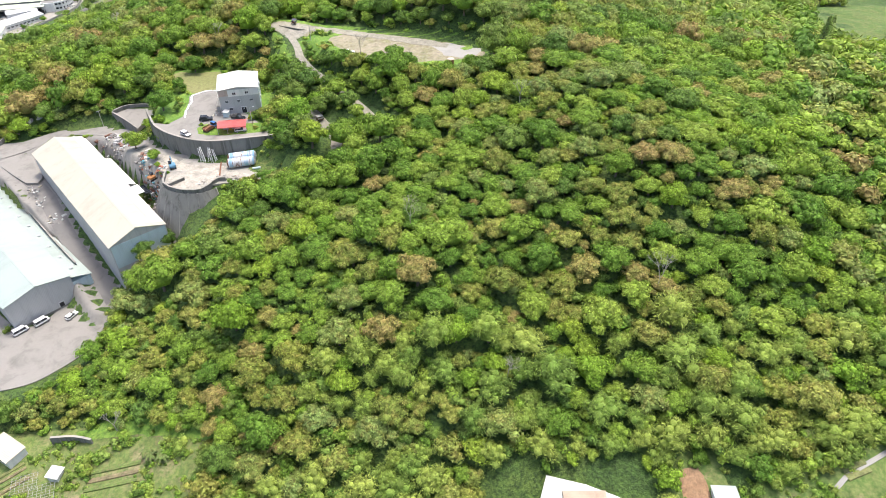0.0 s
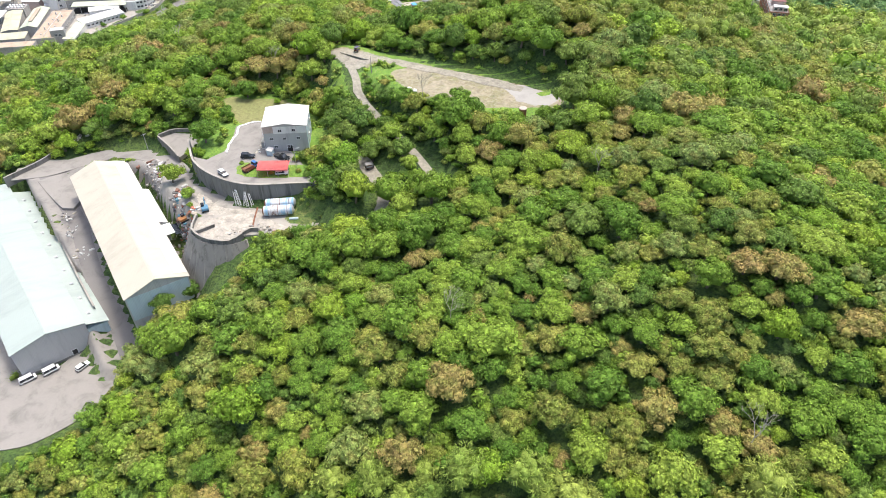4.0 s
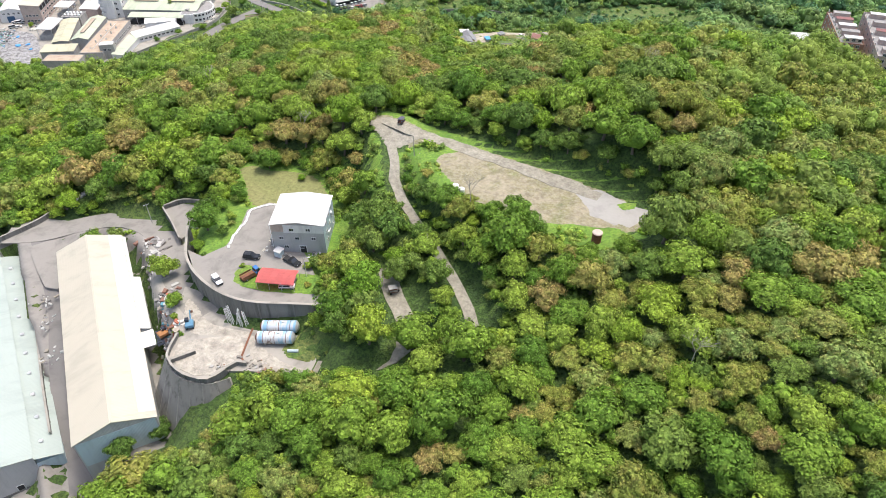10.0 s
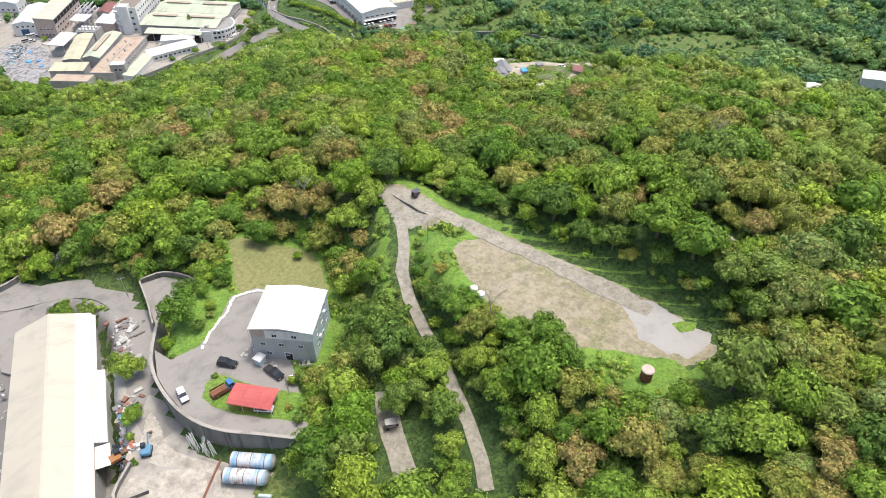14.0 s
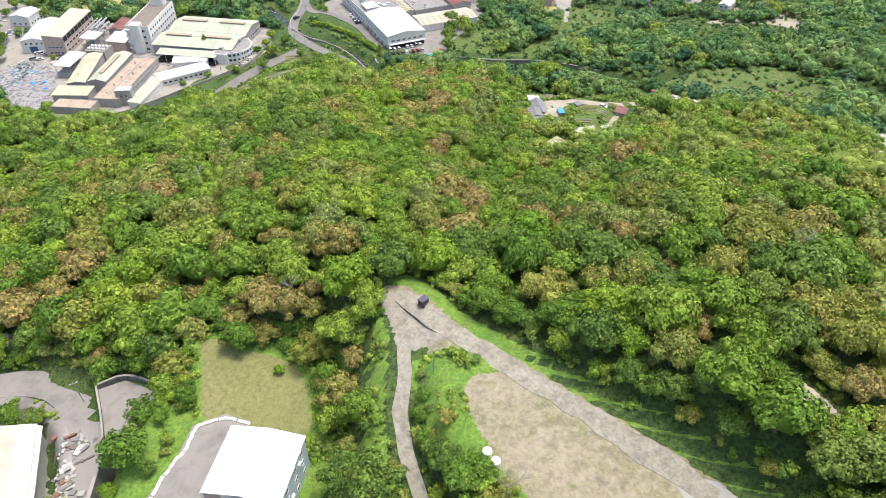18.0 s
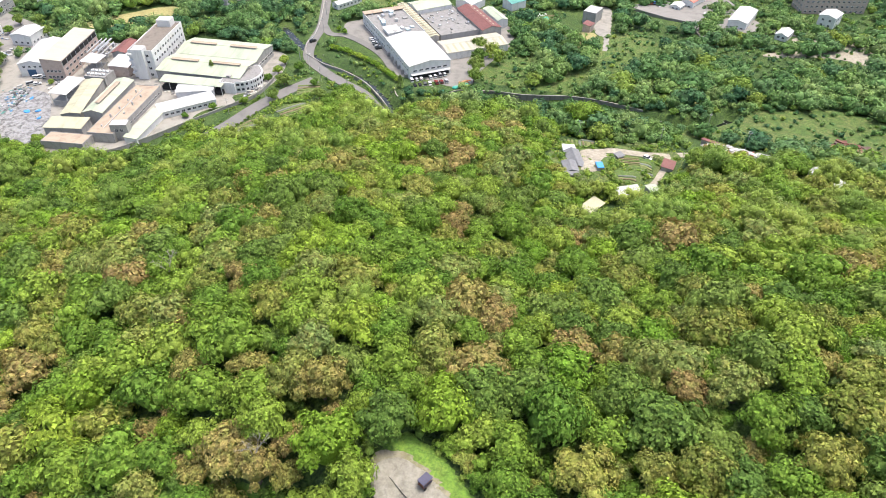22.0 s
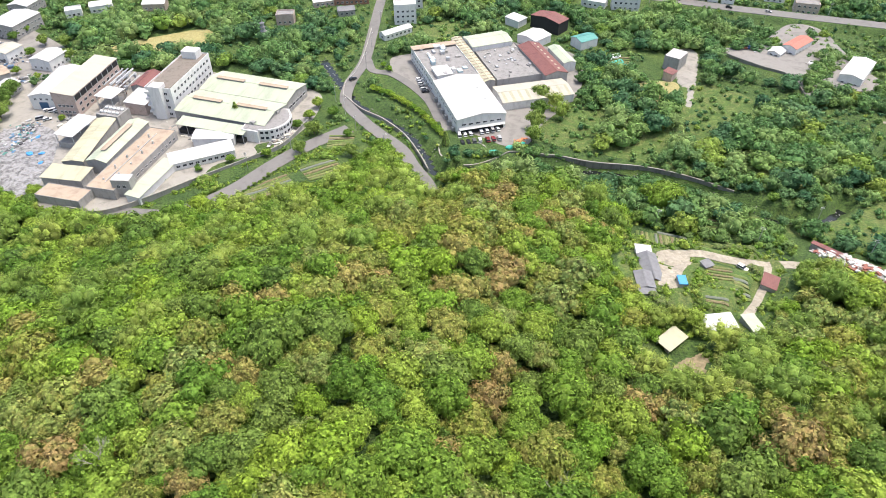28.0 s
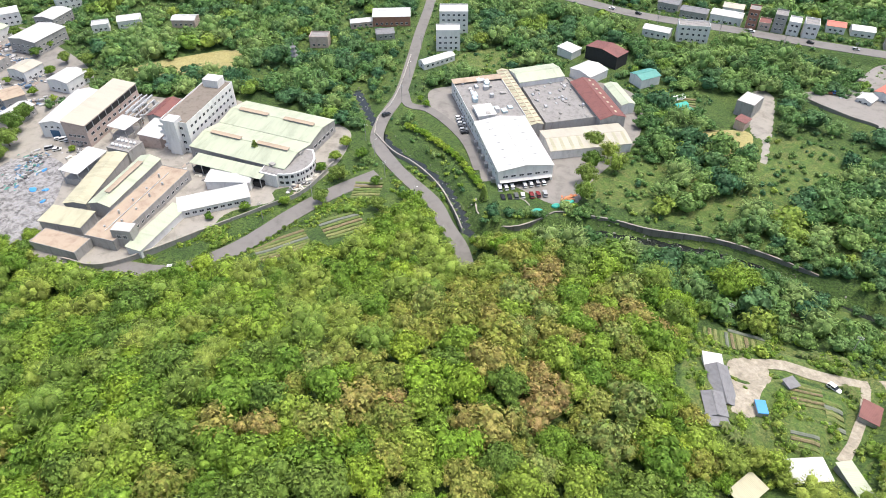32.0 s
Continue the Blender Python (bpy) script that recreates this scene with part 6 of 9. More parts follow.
heap("steel_scrap", [(-178, 241, 2.5, 1.6), (-172, 243, 2.0, 1.2)], 0.5, [(0.4, 0.4, 0.4), (0.22, 0.18, 0.15), (0.5, 0.5, 0.48)], "scrap steel and poles behind the drive", 60, 3)
heap("lane_clutter", [(-150, 199.5, 1.5, 2.0), (-143, 191.5, 1.2, 1.5), (-134, 181, 1.2, 1.5)], 0.28, [(0.4, 0.4, 0.38), (0.2, 0.19, 0.18), (0.28, 0.25, 0.2)], "pale clutter stacked along the lane wall", 50, 4)
heap("dug_rubble", [(-76, 181, 2.2, 1.0), (-70, 184, 2.0, 0.8), (-66.5, 183, 1.5, 0.8)], 0.3, [(0.3, 0.27, 0.23), (0.22, 0.2, 0.18), (0.33, 0.32, 0.3), (0.22, 0.13, 0.08)], "rubble and broken concrete on the yard edge", 60, 5)
heap("house_clutter", [(-82.5, 217.5, 0.7, 1.6), (-77.5, 215.2, 1.2, 0.5), (-69.2, 217.6, 1.2, 0.6)], 0.35, [(0.5, 0.5, 0.48), (0.2, 0.2, 0.2), (0.4, 0.37, 0.3)], "boxes and tubs beside the house wall", 26, 6)
shed_house("house_shed", (-79.2, 214.2), (-79.0, 216.0), 1.9, 2.0, 0.2, MAT_WALL_BLUE, MAT_ROOF_WHITE, "small grey-blue shed before the house", "shed", z=50.02, low=0.1, over=0.1)
shed_house("house_store", (-82.4, 218.5), (-83.0, 222.5), 1.6, 2.2, 0.2, MAT_WALL_CEMENT, MAT_ROOF_CREAM, "low cream-roofed store beside the house", "shed", z=50.02, low=0.1, over=0.1)


def pole(x, y, z, h, label, name="utility_pole", arms=1, lamp=False):
    root = thing(name, pose(x, y, z, 0, 0, (x * 13) % 90), label, "pole")
    part("mast", tube(bmesh.new(), (0, 0, -0.5), (0, 0, h), 0.14, 0.09, 8), MAT_WALL_CEMENT if not lamp else MAT_STEEL, root)
    for k in range(arms):
        part("crossarm", boxed(-0.9, 0.9, -0.05, 0.05, h - 0.5 - 0.7 * k, h - 0.38 - 0.7 * k), MAT_STEEL, root)
        for xx in (-0.75, 0, 0.75):
            part("insulator", tube(bmesh.new(), (xx, 0, h - 0.38 - 0.7 * k), (xx, 0, h - 0.18 - 0.7 * k), 0.05, sides=6), MAT_WHITE, root)
    if lamp:
        part("bracket", tube(bmesh.new(), (0, 0, h - 0.1), (1.3, 0, h + 0.15), 0.04), MAT_STEEL, root)
        part("lamp_head", boxed(1.0, 1.7, -0.14, 0.14, h + 0.08, h + 0.2, bevel=0.04), MAT_WHITE, root)
    return root


pole(-52.1, 253.3, 63.2, 6.0, "dark utility pole on the grass island", arms=0)
pole(-67.6, 209.2, 50, 6.5, "grey lamp pole beside the red canopy", "lamp_pole", 0, True)
pole(-134.5, 233, 36, 7, "concrete utility pole by the drive")
for x, y in ((-36.0, 239.6), (-34.0, 238.4)):
    root = thing("water_tank", pose(x, y, 63.2), "round white water tank on the plateau edge", "tank", "plateau water tanks")
    part("tank_body", tube(bmesh.new(), (0, 0, 0), (0, 0, 1.5), 0.85, sides=20), MAT_WHITE, root)
    part("tank_lid", tube(bmesh.new(), (0, 0, 1.5), (0, 0, 1.75), 0.85, 0.35, 20), MAT_WHITE, root)
root = thing("rusty_silo", pose(2.8, 227.2, gz(2.8, 227.2)), "rusty brown steel tank with a flat lid", "tank")
part("tank_body", tube(bmesh.new(), (0, 0, 0), (0, 0, 3.0), 1.15, sides=20), MAT_RUST, root)
part("tank_lid", tube(bmesh.new(), (0, 0, 3.0), (0, 0, 3.2), 1.3, 1.1, 20), MAT_WALL_PINK, root)
for z in (1.0, 2.0):
    part("hoop", tube(bmesh.new(), (0, 0, z - 0.05), (0, 0, z + 0.05), 1.19, sides=20), MAT_RUST, root)


def cart(x, y, z, turn, top, label):
    """A small motor cart: bed, canopy on posts, cab and three wheels."""
    root = thing("motor_cart", pose(x, y, z, 0, 0, turn), label, "cart")
    part("canopy", boxed(-1.1, 1.1, -0.8, 0.8, 1.75, 1.85, bevel=0.04), top, root)
    part("bed", boxed(-1.0, 1.0, -0.7, 0.7, 0.5, 0.8, bevel=0.04), MAT_RUST, root)
    part("side_board", boxed(-1.0, 1.0, -0.74, -0.7, 0.8, 1.3), top, root)
    part("side_board", boxed(-1.0, 1.0, 0.7, 0.74, 0.8, 1.3), top, root)
    for px_ in (-1.0, 1.0):
        for py_ in (-0.7, 0.7):
            part("post", tube(bmesh.new(), (px_ * 0.95, py_, 0.7), (px_ * 0.95, py_, 1.76), 0.03, sides=5), MAT_STEEL, root)
    for px_, py_ in ((-0.7, -0.75), (-0.7, 0.75), (1.3, 0)):
        part("wheel", tube(bmesh.new(), (px_, py_ - 0.06, 0.3), (px_, py_ + 0.06, 0.3), 0.3, sides=12), MAT_TYRE, root)


cart(-43.2, 207.6, 52.4, 30, MAT_WALL_CEMENT, "small cart with a pale canopy on the dirt spur")
cart(-61.2, 269.0, 63.45, 70, plain("faded_purple_canvas", (0.09, 0.085, 0.13), 0.8, dirt=0.3), "small cart with a dark purple canopy at the gravel junction")

heap("rubble", [(-127, 223, 2, 1.5), (-122, 216, 1.2, 2), (-117, 211, 1.5, 1.5), (-105, 198, 1.2, 2.2), (-101, 192, 1.2, 2.0), (-98, 187, 1.2, 1.6)], 0.45, [(0.34, 0.33, 0.31), (0.2, 0.19, 0.18), (0.2, 0.1, 0.07), (0.42, 0.41, 0.39), (0.14, 0.13, 0.12), (0.28, 0.24, 0.2)], "broken concrete, pallets and rusty scrap", 240, 31)

# ---- valley floor: things round the factory and the creek warehouse ----
heap("rubbish_dump", [(-366, 402, 6, 6), (-356, 394, 7, 5), (-344, 388, 6, 5), (-372, 410, 4, 5), (-336, 384, 4, 3), (-350, 408, 5, 4), (-338, 396, 4, 4)], 0.42, [(0.4, 0.4, 0.4), (0.2, 0.2, 0.21), (0.08, 0.08, 0.085), (0.3, 0.3, 0.31), (0.08, 0.2, 0.34), (0.36, 0.36, 0.35), (0.07, 0.22, 0.18), (0.14, 0.13, 0.12)], "dump of white, blue and dark refuse sacks", 1900, 8)
heap("factory_clutter", [(-333, 404, 3, 5), (-305, 416, 1.5, 8), (-288, 432, 3, 4), (-300, 446, 6, 2), (-358, 424, 5, 3), (-262, 466, 1.5, 4), (-312, 446, 5, 2), (-340, 436, 5, 2)], 0.7, [(0.5, 0.5, 0.5), (0.2, 0.2, 0.2), (0.36, 0.3, 0.25), (0.5, 0.48, 0.42), (0.13, 0.13, 0.13)], "crates, machines and pallets in the factory yard", 260, 9)
heap("scrap_yard", [(-33, 494.5, 2.5, 1.2), (-27, 493, 3, 1.3), (-20, 491, 3, 1.4), (-13, 489, 3, 1.4), (-8, 487, 3, 1.4)], 0.6, [(0.55, 0.54, 0.52), (0.3, 0.12, 0.09), (0.4, 0.38, 0.35), (0.6, 0.6, 0.6)], "pale and rusty scrap beside the red shed", 330, 10)
heap("rust_dump", [(18, 520, 4, 3), (28, 514, 4, 3), (24, 524, 4, 2)], 0.9, [(0.17, 0.07, 0.05), (0.24, 0.12, 0.08), (0.12, 0.08, 0.06)], "dump of rusty brown scrap steel", 140, 12)
heap("crate_stack", [(-164.5, 520.5, 1.2, 1.2)], 0.6, [(0.5, 0.17, 0.07), (0.55, 0.25, 0.12)], "stack of orange crates beside the tarps", 40, 13)
heap("works_clutter", [(-80, 683, 4, 3), (-58, 672, 5, 4), (-92, 670, 4, 3), (-62, 648, 4, 3)], 0.8, [(0.5, 0.5, 0.5), (0.25, 0.24, 0.22), (0.4, 0.2, 0.12), (0.55, 0.55, 0.55)], "machinery and materials in the works yard", 120, 14)
heap("creek_stones", [tuple(p[:2]) + (1.6, 1.6) for p in CREEK[::2]], 0.2, [(0.2, 0.195, 0.18), (0.13, 0.125, 0.115), (0.27, 0.265, 0.25)], "pale boulders and gravel in the creek bed", 620, 15, "stones")
for k, (x, y, s) in enumerate(((-352, 398, 1.3), (-347.5, 401, 0.9), (-341, 396, 0.8), (-362, 409, 0.9))):
    bm = bmesh.new()
    bmesh.ops.create_icosphere(bm, subdivisions=2, radius=1.0, matrix=Matrix.Diagonal((s * 1.5, s, s * 0.5, 1)))
    for v in bm.verts:
        v.co += v.co.normalized() * noise.noise(v.co * 1.1 + Vector((k * 5, 0, 0))) * 0.5
    o = tagged(part("tarpaulin", bm, MAT_BLUE_TARP, None), "blue tarpaulin thrown over refuse", "tarpaulin")
    o.matrix_basis = pose(x, y, 0.7, 0, 0, k * 40)
for k, (x, y, l) in enumerate(((-175.8, 499.6, 2.2), (-171.5, 505.3, 3.6), (-166.2, 513.5, 2.0), (-163.6, 518.3, 3.0))):
    bm = bmesh.new()
    bmesh.ops.create_icosphere(bm, subdivisions=2, radius=1.0, matrix=Matrix.Diagonal((l, 1.5, 0.95, 1)))
    for v in bm.verts:
        v.co += v.co.normalized() * noise.noise(v.co * 1.3 + Vector((k * 7, 0, 0))) * 0.3
    o = tagged(part("tarpaulin", bm, MAT_TEAL_TARP, None), "sea-green tarpaulin covering goods", "tarpaulin", "green tarpaulins")
    o.matrix_basis = pose(x, y, 1.0, 0, 0, 52)
standing_wall("wall_creek", [(-196, 500), (-190, 491.5), (-184.5, 489.2), (-178, 488.8), (-172, 493), (-167, 502), (-164, 509.5), (-156, 513), (-144, 517.5), (-129, 520.5), (-108, 528.5), (-90, 531), (-70, 530)], -2.5, 1.7, 0.4, MAT_WALL, "long stained flood wall beside the creek", 6)
standing_wall("wall_bank", [(-262, 515), (-246, 508), (-231, 505.3), (-214, 498.5), (-199, 488), (-189, 479.5)], -2.5, 1.2, 0.4, MAT_WALL_CEMENT, "grey concrete creek bank", 6)
standing_wall("wall_road", [(-300, 592), (-283, 561), (-274, 541), (-270.5, 527), (-262, 514)], 0, 1.4, 0.3, MAT_WALL_WHITE, "pale low wall along the valley road", 6)
standing_wall("wall_factory", [(-300, 380), (-283, 389), (-268, 428), (-262, 445), (-257, 462), (-261, 485)], -1, 2.2, 0.3, MAT_WALL_CEMENT, "grey factory boundary wall", 6)
pond = slab("water_pond", [(-186.5, 502.5), (-180.8, 509.2), (-174.8, 506), (-181, 497.2)], 0.68, MAT_WATER, "square green fish pond", depth=0.4, category="water", rounded=False)
standing_wall("wall_pond", [(-186.9, 502.5), (-180.8, 509.7), (-174.3, 506), (-181, 496.7), (-186.9, 502.5)], 0, 1.0, 0.3, MAT_CONCRETE, "low pale wall round the pond", 8)

rr = random.Random(21)
ROW = "cars parked at the creek warehouse"
for k in range(8):
    x, y = -191.0 + 1.82 * k, 510.6 + 2.05 * k
    if k not in (3,):
        car("white" if k != 6 else "silver", "hatch" if k % 3 else "van", x, y, 0.62, 130 + rr.uniform(-4, 4), "white car parked before the loading dock", ROW)
for k, c in enumerate(("black", "black", "grey", "white", "red", "red", "silver")):
    car(c, "hatch" if k % 2 else "suv", -186.5 + 1.95 * k + (1.0 if k > 3 else 0), 505.6 + 2.1 * k, 0.62, 130 + rr.uniform(-5, 5), {"black": "black car parked in the yard", "grey": "dark grey car parked in the yard", "white": "white car parked in the yard", "red": "dark red car parked in the yard", "silver": "silver car parked in the yard"}[c], ROW)
for k in range(6):
    car(("white", "silver", "white", "grey", "silver", "black")[k], "hatch", -238 + 2.0 * k, 549.5 - 2.0 * k, 0.62, 45 + rr.uniform(-4, 4), "car parked along the office wing", ROW)
for k, (x, y) in enumerate(((-380.3, 427), (-377.7, 428), (-375.2, 429), (-376, 420), (-372.5, 421.4))):
    car("white" if k != 3 else "silver", "van" if k % 2 else "hatch", x, y, 0.44, 60, "white vehicle in the factory yard", "factory cars")
car("white", "hatch", -263.5, 401, 0.35, 40, "white car on the factory road")
car("black", "suv", -268.5, 531, 0.9, 75, "dark car on the valley road")
for k, (x, y, h, c) in enumerate(((-215, 713, 0, "black"), (-150, 725.5, 8, "white"), (-118, 728, 5, "black"), (-95, 733, 5, "silver"), (-232, 711.5, 182, "white"))):
    car(c, "hatch", x, y, 4.05, h, c + " car driving on the through road", "road cars")
car("blue", "truck", -96, 672, 3.22, 20, "blue truck parked in the works yard")
car("red", "hatch", -112, 648, gz(-112, 648), 80, "red car on the cottage drive")

# clipped hedge and street trees beside the warehouse drive
HEDGE_SPOTS = [(float(p[0]), float(p[1])) for p in smooth_line([(-253, 528, 0.6), (-243, 527, 0.6), (-232.6, 524.5, 0.6), (-224, 521.5, 0.6), (-216.4, 517.7, 0.6), (-209, 513.8, 0.6), (-203.3, 509.9, 0.6), (-197, 505, 0.6)], 3.0)]


def terrace_row(rows):
    for a, b, w, h, roof_kind, wall, roof, label in rows:
        if roof_kind == "flat":
            root, l = flat_house("town_house", a, b, w, h, wall, roof, label, "house", group="roadside houses")
        else:
            root, l = gable_house("town_house", a, b, w, h, 1.2, wall, roof, label, "house", group="roadside houses")
        n = max(2, int(l / 3.2))
        for f in range(max(1, int(h / 3.1))):
            for s, kk in (('-y', n), ('-x', max(1, int(w / 3.4)))):
                windows_row(root, s, l, w, 1.1 + 3.1 * f, kk, 1.5, 1.3, trim=0.8)


terrace_row([
    ((-187, 702), (-171, 709), 9, 9.4, "flat", MAT_WALL_WHITE, MAT_ROOF_SLAB, "white three-storey house with a flat roof"),
    ((-204, 699), (-188.5, 700.5), 8, 4.2, "gable", MAT_WALL_WHITE, MAT_ROOF_WHITE, "low white-roofed workshop beside the road"),
    ((-196, 739), (-180, 741), 9, 5.0, "gable", MAT_WALL_CEMENT, MAT_ROOF_GREY, "grey-roofed house across the road"),
    ((-178, 742), (-160, 744), 10, 5.4, "gable", MAT_WALL_WHITE, MAT_ROOF_WHITE, "white-roofed shop across the road"),
    ((-157, 740), (-151, 741), 9, 13.0, "flat", MAT_WALL_BRICK, MAT_ROOF_SLAB, "tall narrow red-brown house"),
    ((-150, 741.5), (-143.5, 742.5), 9, 6.4, "flat", MAT_WALL_PINK, MAT_ROOF_MAROON, "low pinkish shop house"),
    ((-142.5, 743), (-136, 744), 10, 12.5, "flat", MAT_WALL_CEMENT, MAT_ROOF_SLAB, "tall grey cement house"),
    ((-134.5, 744.5), (-128, 745.5), 10, 9.4, "flat", MAT_WALL_WHITE, MAT_ROOF_WHITE, "three-storey house with a white roof"),
    ((-126.5, 745.5), (-119, 747), 11, 9.6, "flat", MAT_WALL_WHITE, MAT_ROOF_SLAB, "white three-storey house with balconies"),
    ((-117, 766), (-107, 768), 9, 4.0, "gable", MAT_WALL_WHITE, MAT_ROOF_ORANGE, "low house with an orange roof"),
    ((-104, 768), (-92, 771), 9, 4.2, "gable", MAT_WALL_WHITE, MAT_ROOF_WHITE, "low white-roofed house by the lane"),
    ((-84, 757), (-70, 760), 10, 6.2, "flat", MAT_WALL_PINK, MAT_ROOF_SLAB, "pinkish two-storey house by the lane"),
    ((-297, 612.5), (-286, 620.5), 9, 11.5, "flat", MAT_WALL_WHITE, MAT_ROOF_WHITE, "white four-storey house above the road"),
    ((-311, 636), (-297, 645.5), 12, 12.5, "flat", MAT_WALL_WHITE, MAT_ROOF_WHITE, "white apartment house at the junction"),
    ((-288.5, 584), (-281.5, 603), 6, 3.4, "gable", MAT_WALL_WHITE, MAT_ROOF_WHITE, "low white-roofed shed above the road"),
    ((-352, 622), (-334, 636), 14, 6.0, "gable", MAT_WALL_BRICK, MAT_ROOF_WHITE, "white-roofed brick market hall"),
    ((-357, 605), (-347.5, 616), 6, 3.6, "gable", MAT_WALL_PINK, MAT_ROOF_WHITE, "long white-roofed brick shed"),
    ((-335, 603), (-327.5, 610.5), 8, 3.6, "gable", MAT_WALL_CEMENT, MAT_ROOF_GREY, "cluster of grey-roofed sheds"),
    ((-359, 574), (-350, 580), 8, 6.0, "flat", MAT_WALL_PINK, MAT_ROOF_SLAB, "pale two-storey villa in a garden"),
    ((-492, 466), (-498.5, 488.5), 19, 8.0, "gable", MAT_WALL_CEMENT, MAT_ROOF_WHITE, "factory hall with a double white roof"),
    ((-478, 526), (-470, 537), 10, 4.5, "gable", MAT_WALL_WHITE, MAT_ROOF_WHITE, "white-roofed building among the trees"),
    ((-484, 512), (-478.5, 520), 8, 4.0, "flat", MAT_WALL_WHITE, MAT_ROOF_WHITE, "small white building among the trees"),
    ((-545, 480), (-538, 496), 12, 7.5, "gable", MAT_WALL_WHITE, MAT_ROOF_WHITE, "white factory hall at the town's edge"),
    ((-417, 419), (-421, 432), 9.5, 5.0, "gable", MAT_WALL_CEMENT, MAT_ROOF_WHITE, "white-roofed workshop beside the factory"),
    ((-441, 431), (-438.5, 441), 13, 5.0, "gable", MAT_WALL_CEMENT, MAT_ROOF_BROWN, "brown-roofed workshop beside the factory"),
    ((-430, 452), (-434, 466), 13, 6.0, "gable", MAT_WALL_WHITE, MAT_ROOF_WHITE, "white-roofed hall beside the factory"),
    ((-460, 447), (-463, 459), 12, 5.5, "gable", MAT_WALL_WHITE, MAT_ROOF_CREAM, "cream-roofed workshop at the town's edge"),
    ((-78, 680), (-72, 698), 8, 5.0, "gable", MAT_WALL_WHITE, MAT_ROOF_ORANGE, "red and white roofed works shed"),
    ((-46, 656), (-42, 682), 11, 5.6, "gable", MAT_WALL_WHITE, MAT_ROOF_WHITE, "broad white-roofed hall in the works yard"),
    ((4, 684), (8, 696), 10, 7.0, "gable", MAT_WALL_WHITE, MAT_ROOF_WHITE, "white gabled house on a terrace"),
    ((-18, 649), (-15, 660), 7, 3.0, "gable", MAT_WALL_WHITE, MAT_ROOF_WHITE, "low white-roofed shed by the lane"),
    ((-12, 716), (25, 732), 16, 11.0, "gable", MAT_WALL_PINK, MAT_ROOF_YELLOW, "large pale yellow factory hall"),
    ((-512, 492), (-518, 508), 14, 7.0, "gable", MAT_WALL_CEMENT, MAT_ROOF_WHITE, "grey factory hall with a white roof"),
    ((-522, 462), (-526, 474), 12, 6.0, "gable", MAT_WALL_WHITE, MAT_ROOF_PALE, "pale-roofed workshop at the town's edge"),
    ((-450, 424), (-455, 433), 8, 4.6, "gable", MAT_WALL_WHITE, MAT_ROOF_WHITE, "small white workshop with a blue door"),
    ((-482, 440), (-486, 452), 12, 5.0, "flat", MAT_WALL_CEMENT, MAT_ROOF_BROWN, "flat cement workshop with a rusty roof"),
    ((-540, 520), (-535, 534), 14, 8.0, "gable", MAT_WALL_WHITE, MAT_ROOF_WHITE, "white-roofed hall among far trees"),
    ((-450, 548), (-438, 556), 9, 4.5, "gable", MAT_WALL_PINK, MAT_ROOF_WHITE, "white-roofed farm building in the trees"),
    ((-212, 744), (-199, 745), 9, 5.0, "gable", MAT_WALL_CEMENT, MAT_ROOF_GREY, "grey-roofed house beside the road"),
    ((-176, 758), (-164, 760), 9, 5.0, "gable", MAT_WALL_WHITE, MAT_ROOF_CREAM, "cream-roofed house behind the shops"),
    ((-84, 672), (-82, 680), 7, 3.0, "gable", MAT_WALL_WHITE, MAT_ROOF_WHITE, "small white-roofed works shed"),
])

# brick apartment blocks in the next valley
for k, (a, b, w, h) in enumerate((((113, 486), (113, 532), 12, 17), ((128, 470), (133, 535), 11, 18), ((142, 455), (148, 506), 11, 17), ((151, 520), (156, 566), 12, 18))):
    root, l = flat_house("apartment_block", a, b, w, h, MAT_WALL_PINK if k % 2 else MAT_WALL_BRICK, MAT_ROOF_SLAB, "pinkish tiled apartment block with rooftop sheds", "apartment block", z=4.0, low=6, group="apartment blocks")
    for f in range(6):
        windows_row(root, '-x', l, w, 2.2 + 3.3 * f, 3, 1.8, 1.6)
        windows_row(root, '+y', l, w, 2.2 + 3.3 * f, 8, 1.8, 1.6)
    for j in range(5):
        x = -l / 2 + l * (j + 0.5) / 5
        s = part("roof_shed", boxed(x - 1.9, x + 1.9, -w / 2 + 1, w / 2 - 2.5, h + 0.1, h + 2.6), MAT_WALL_PINK, root)
        part("shed_roof", boxed(x - 2.1, x + 2.1, -w / 2 + 0.6, w / 2 - 2.2, h + 2.6, h + 2.75), (MAT_ROOF_WHITE, MAT_ROOF_SLAB, MAT_ROOF_WHITE, MAT_ROOF_MAROON, MAT_ROOF_SLAB)[(j + k) % 5], s)

# pagoda in the grove
root = thing("pagoda", pose(-343.8, 545, 0.3), "small grey stone pagoda among the trees", "pagoda")
for k in range(5):
    part("storey", tube(bmesh.new(), (0, 0, 2.4 * k), (0, 0, 2.4 * k + 2.0), 1.9 - 0.22 * k, sides=6), MAT_WALL_CEMENT, root)
    part("eave", tube(bmesh.new(), (0, 0, 2.4 * k + 2.0), (0, 0, 2.4 * k + 2.5), 2.7 - 0.25 * k, 1.7 - 0.22 * k, 6), MAT_ROOF_GREY, root)
part("finial", tube(bmesh.new(), (0, 0, 12), (0, 0, 14), 0.3, 0.05, 6), MAT_WALL_CEMENT, root)

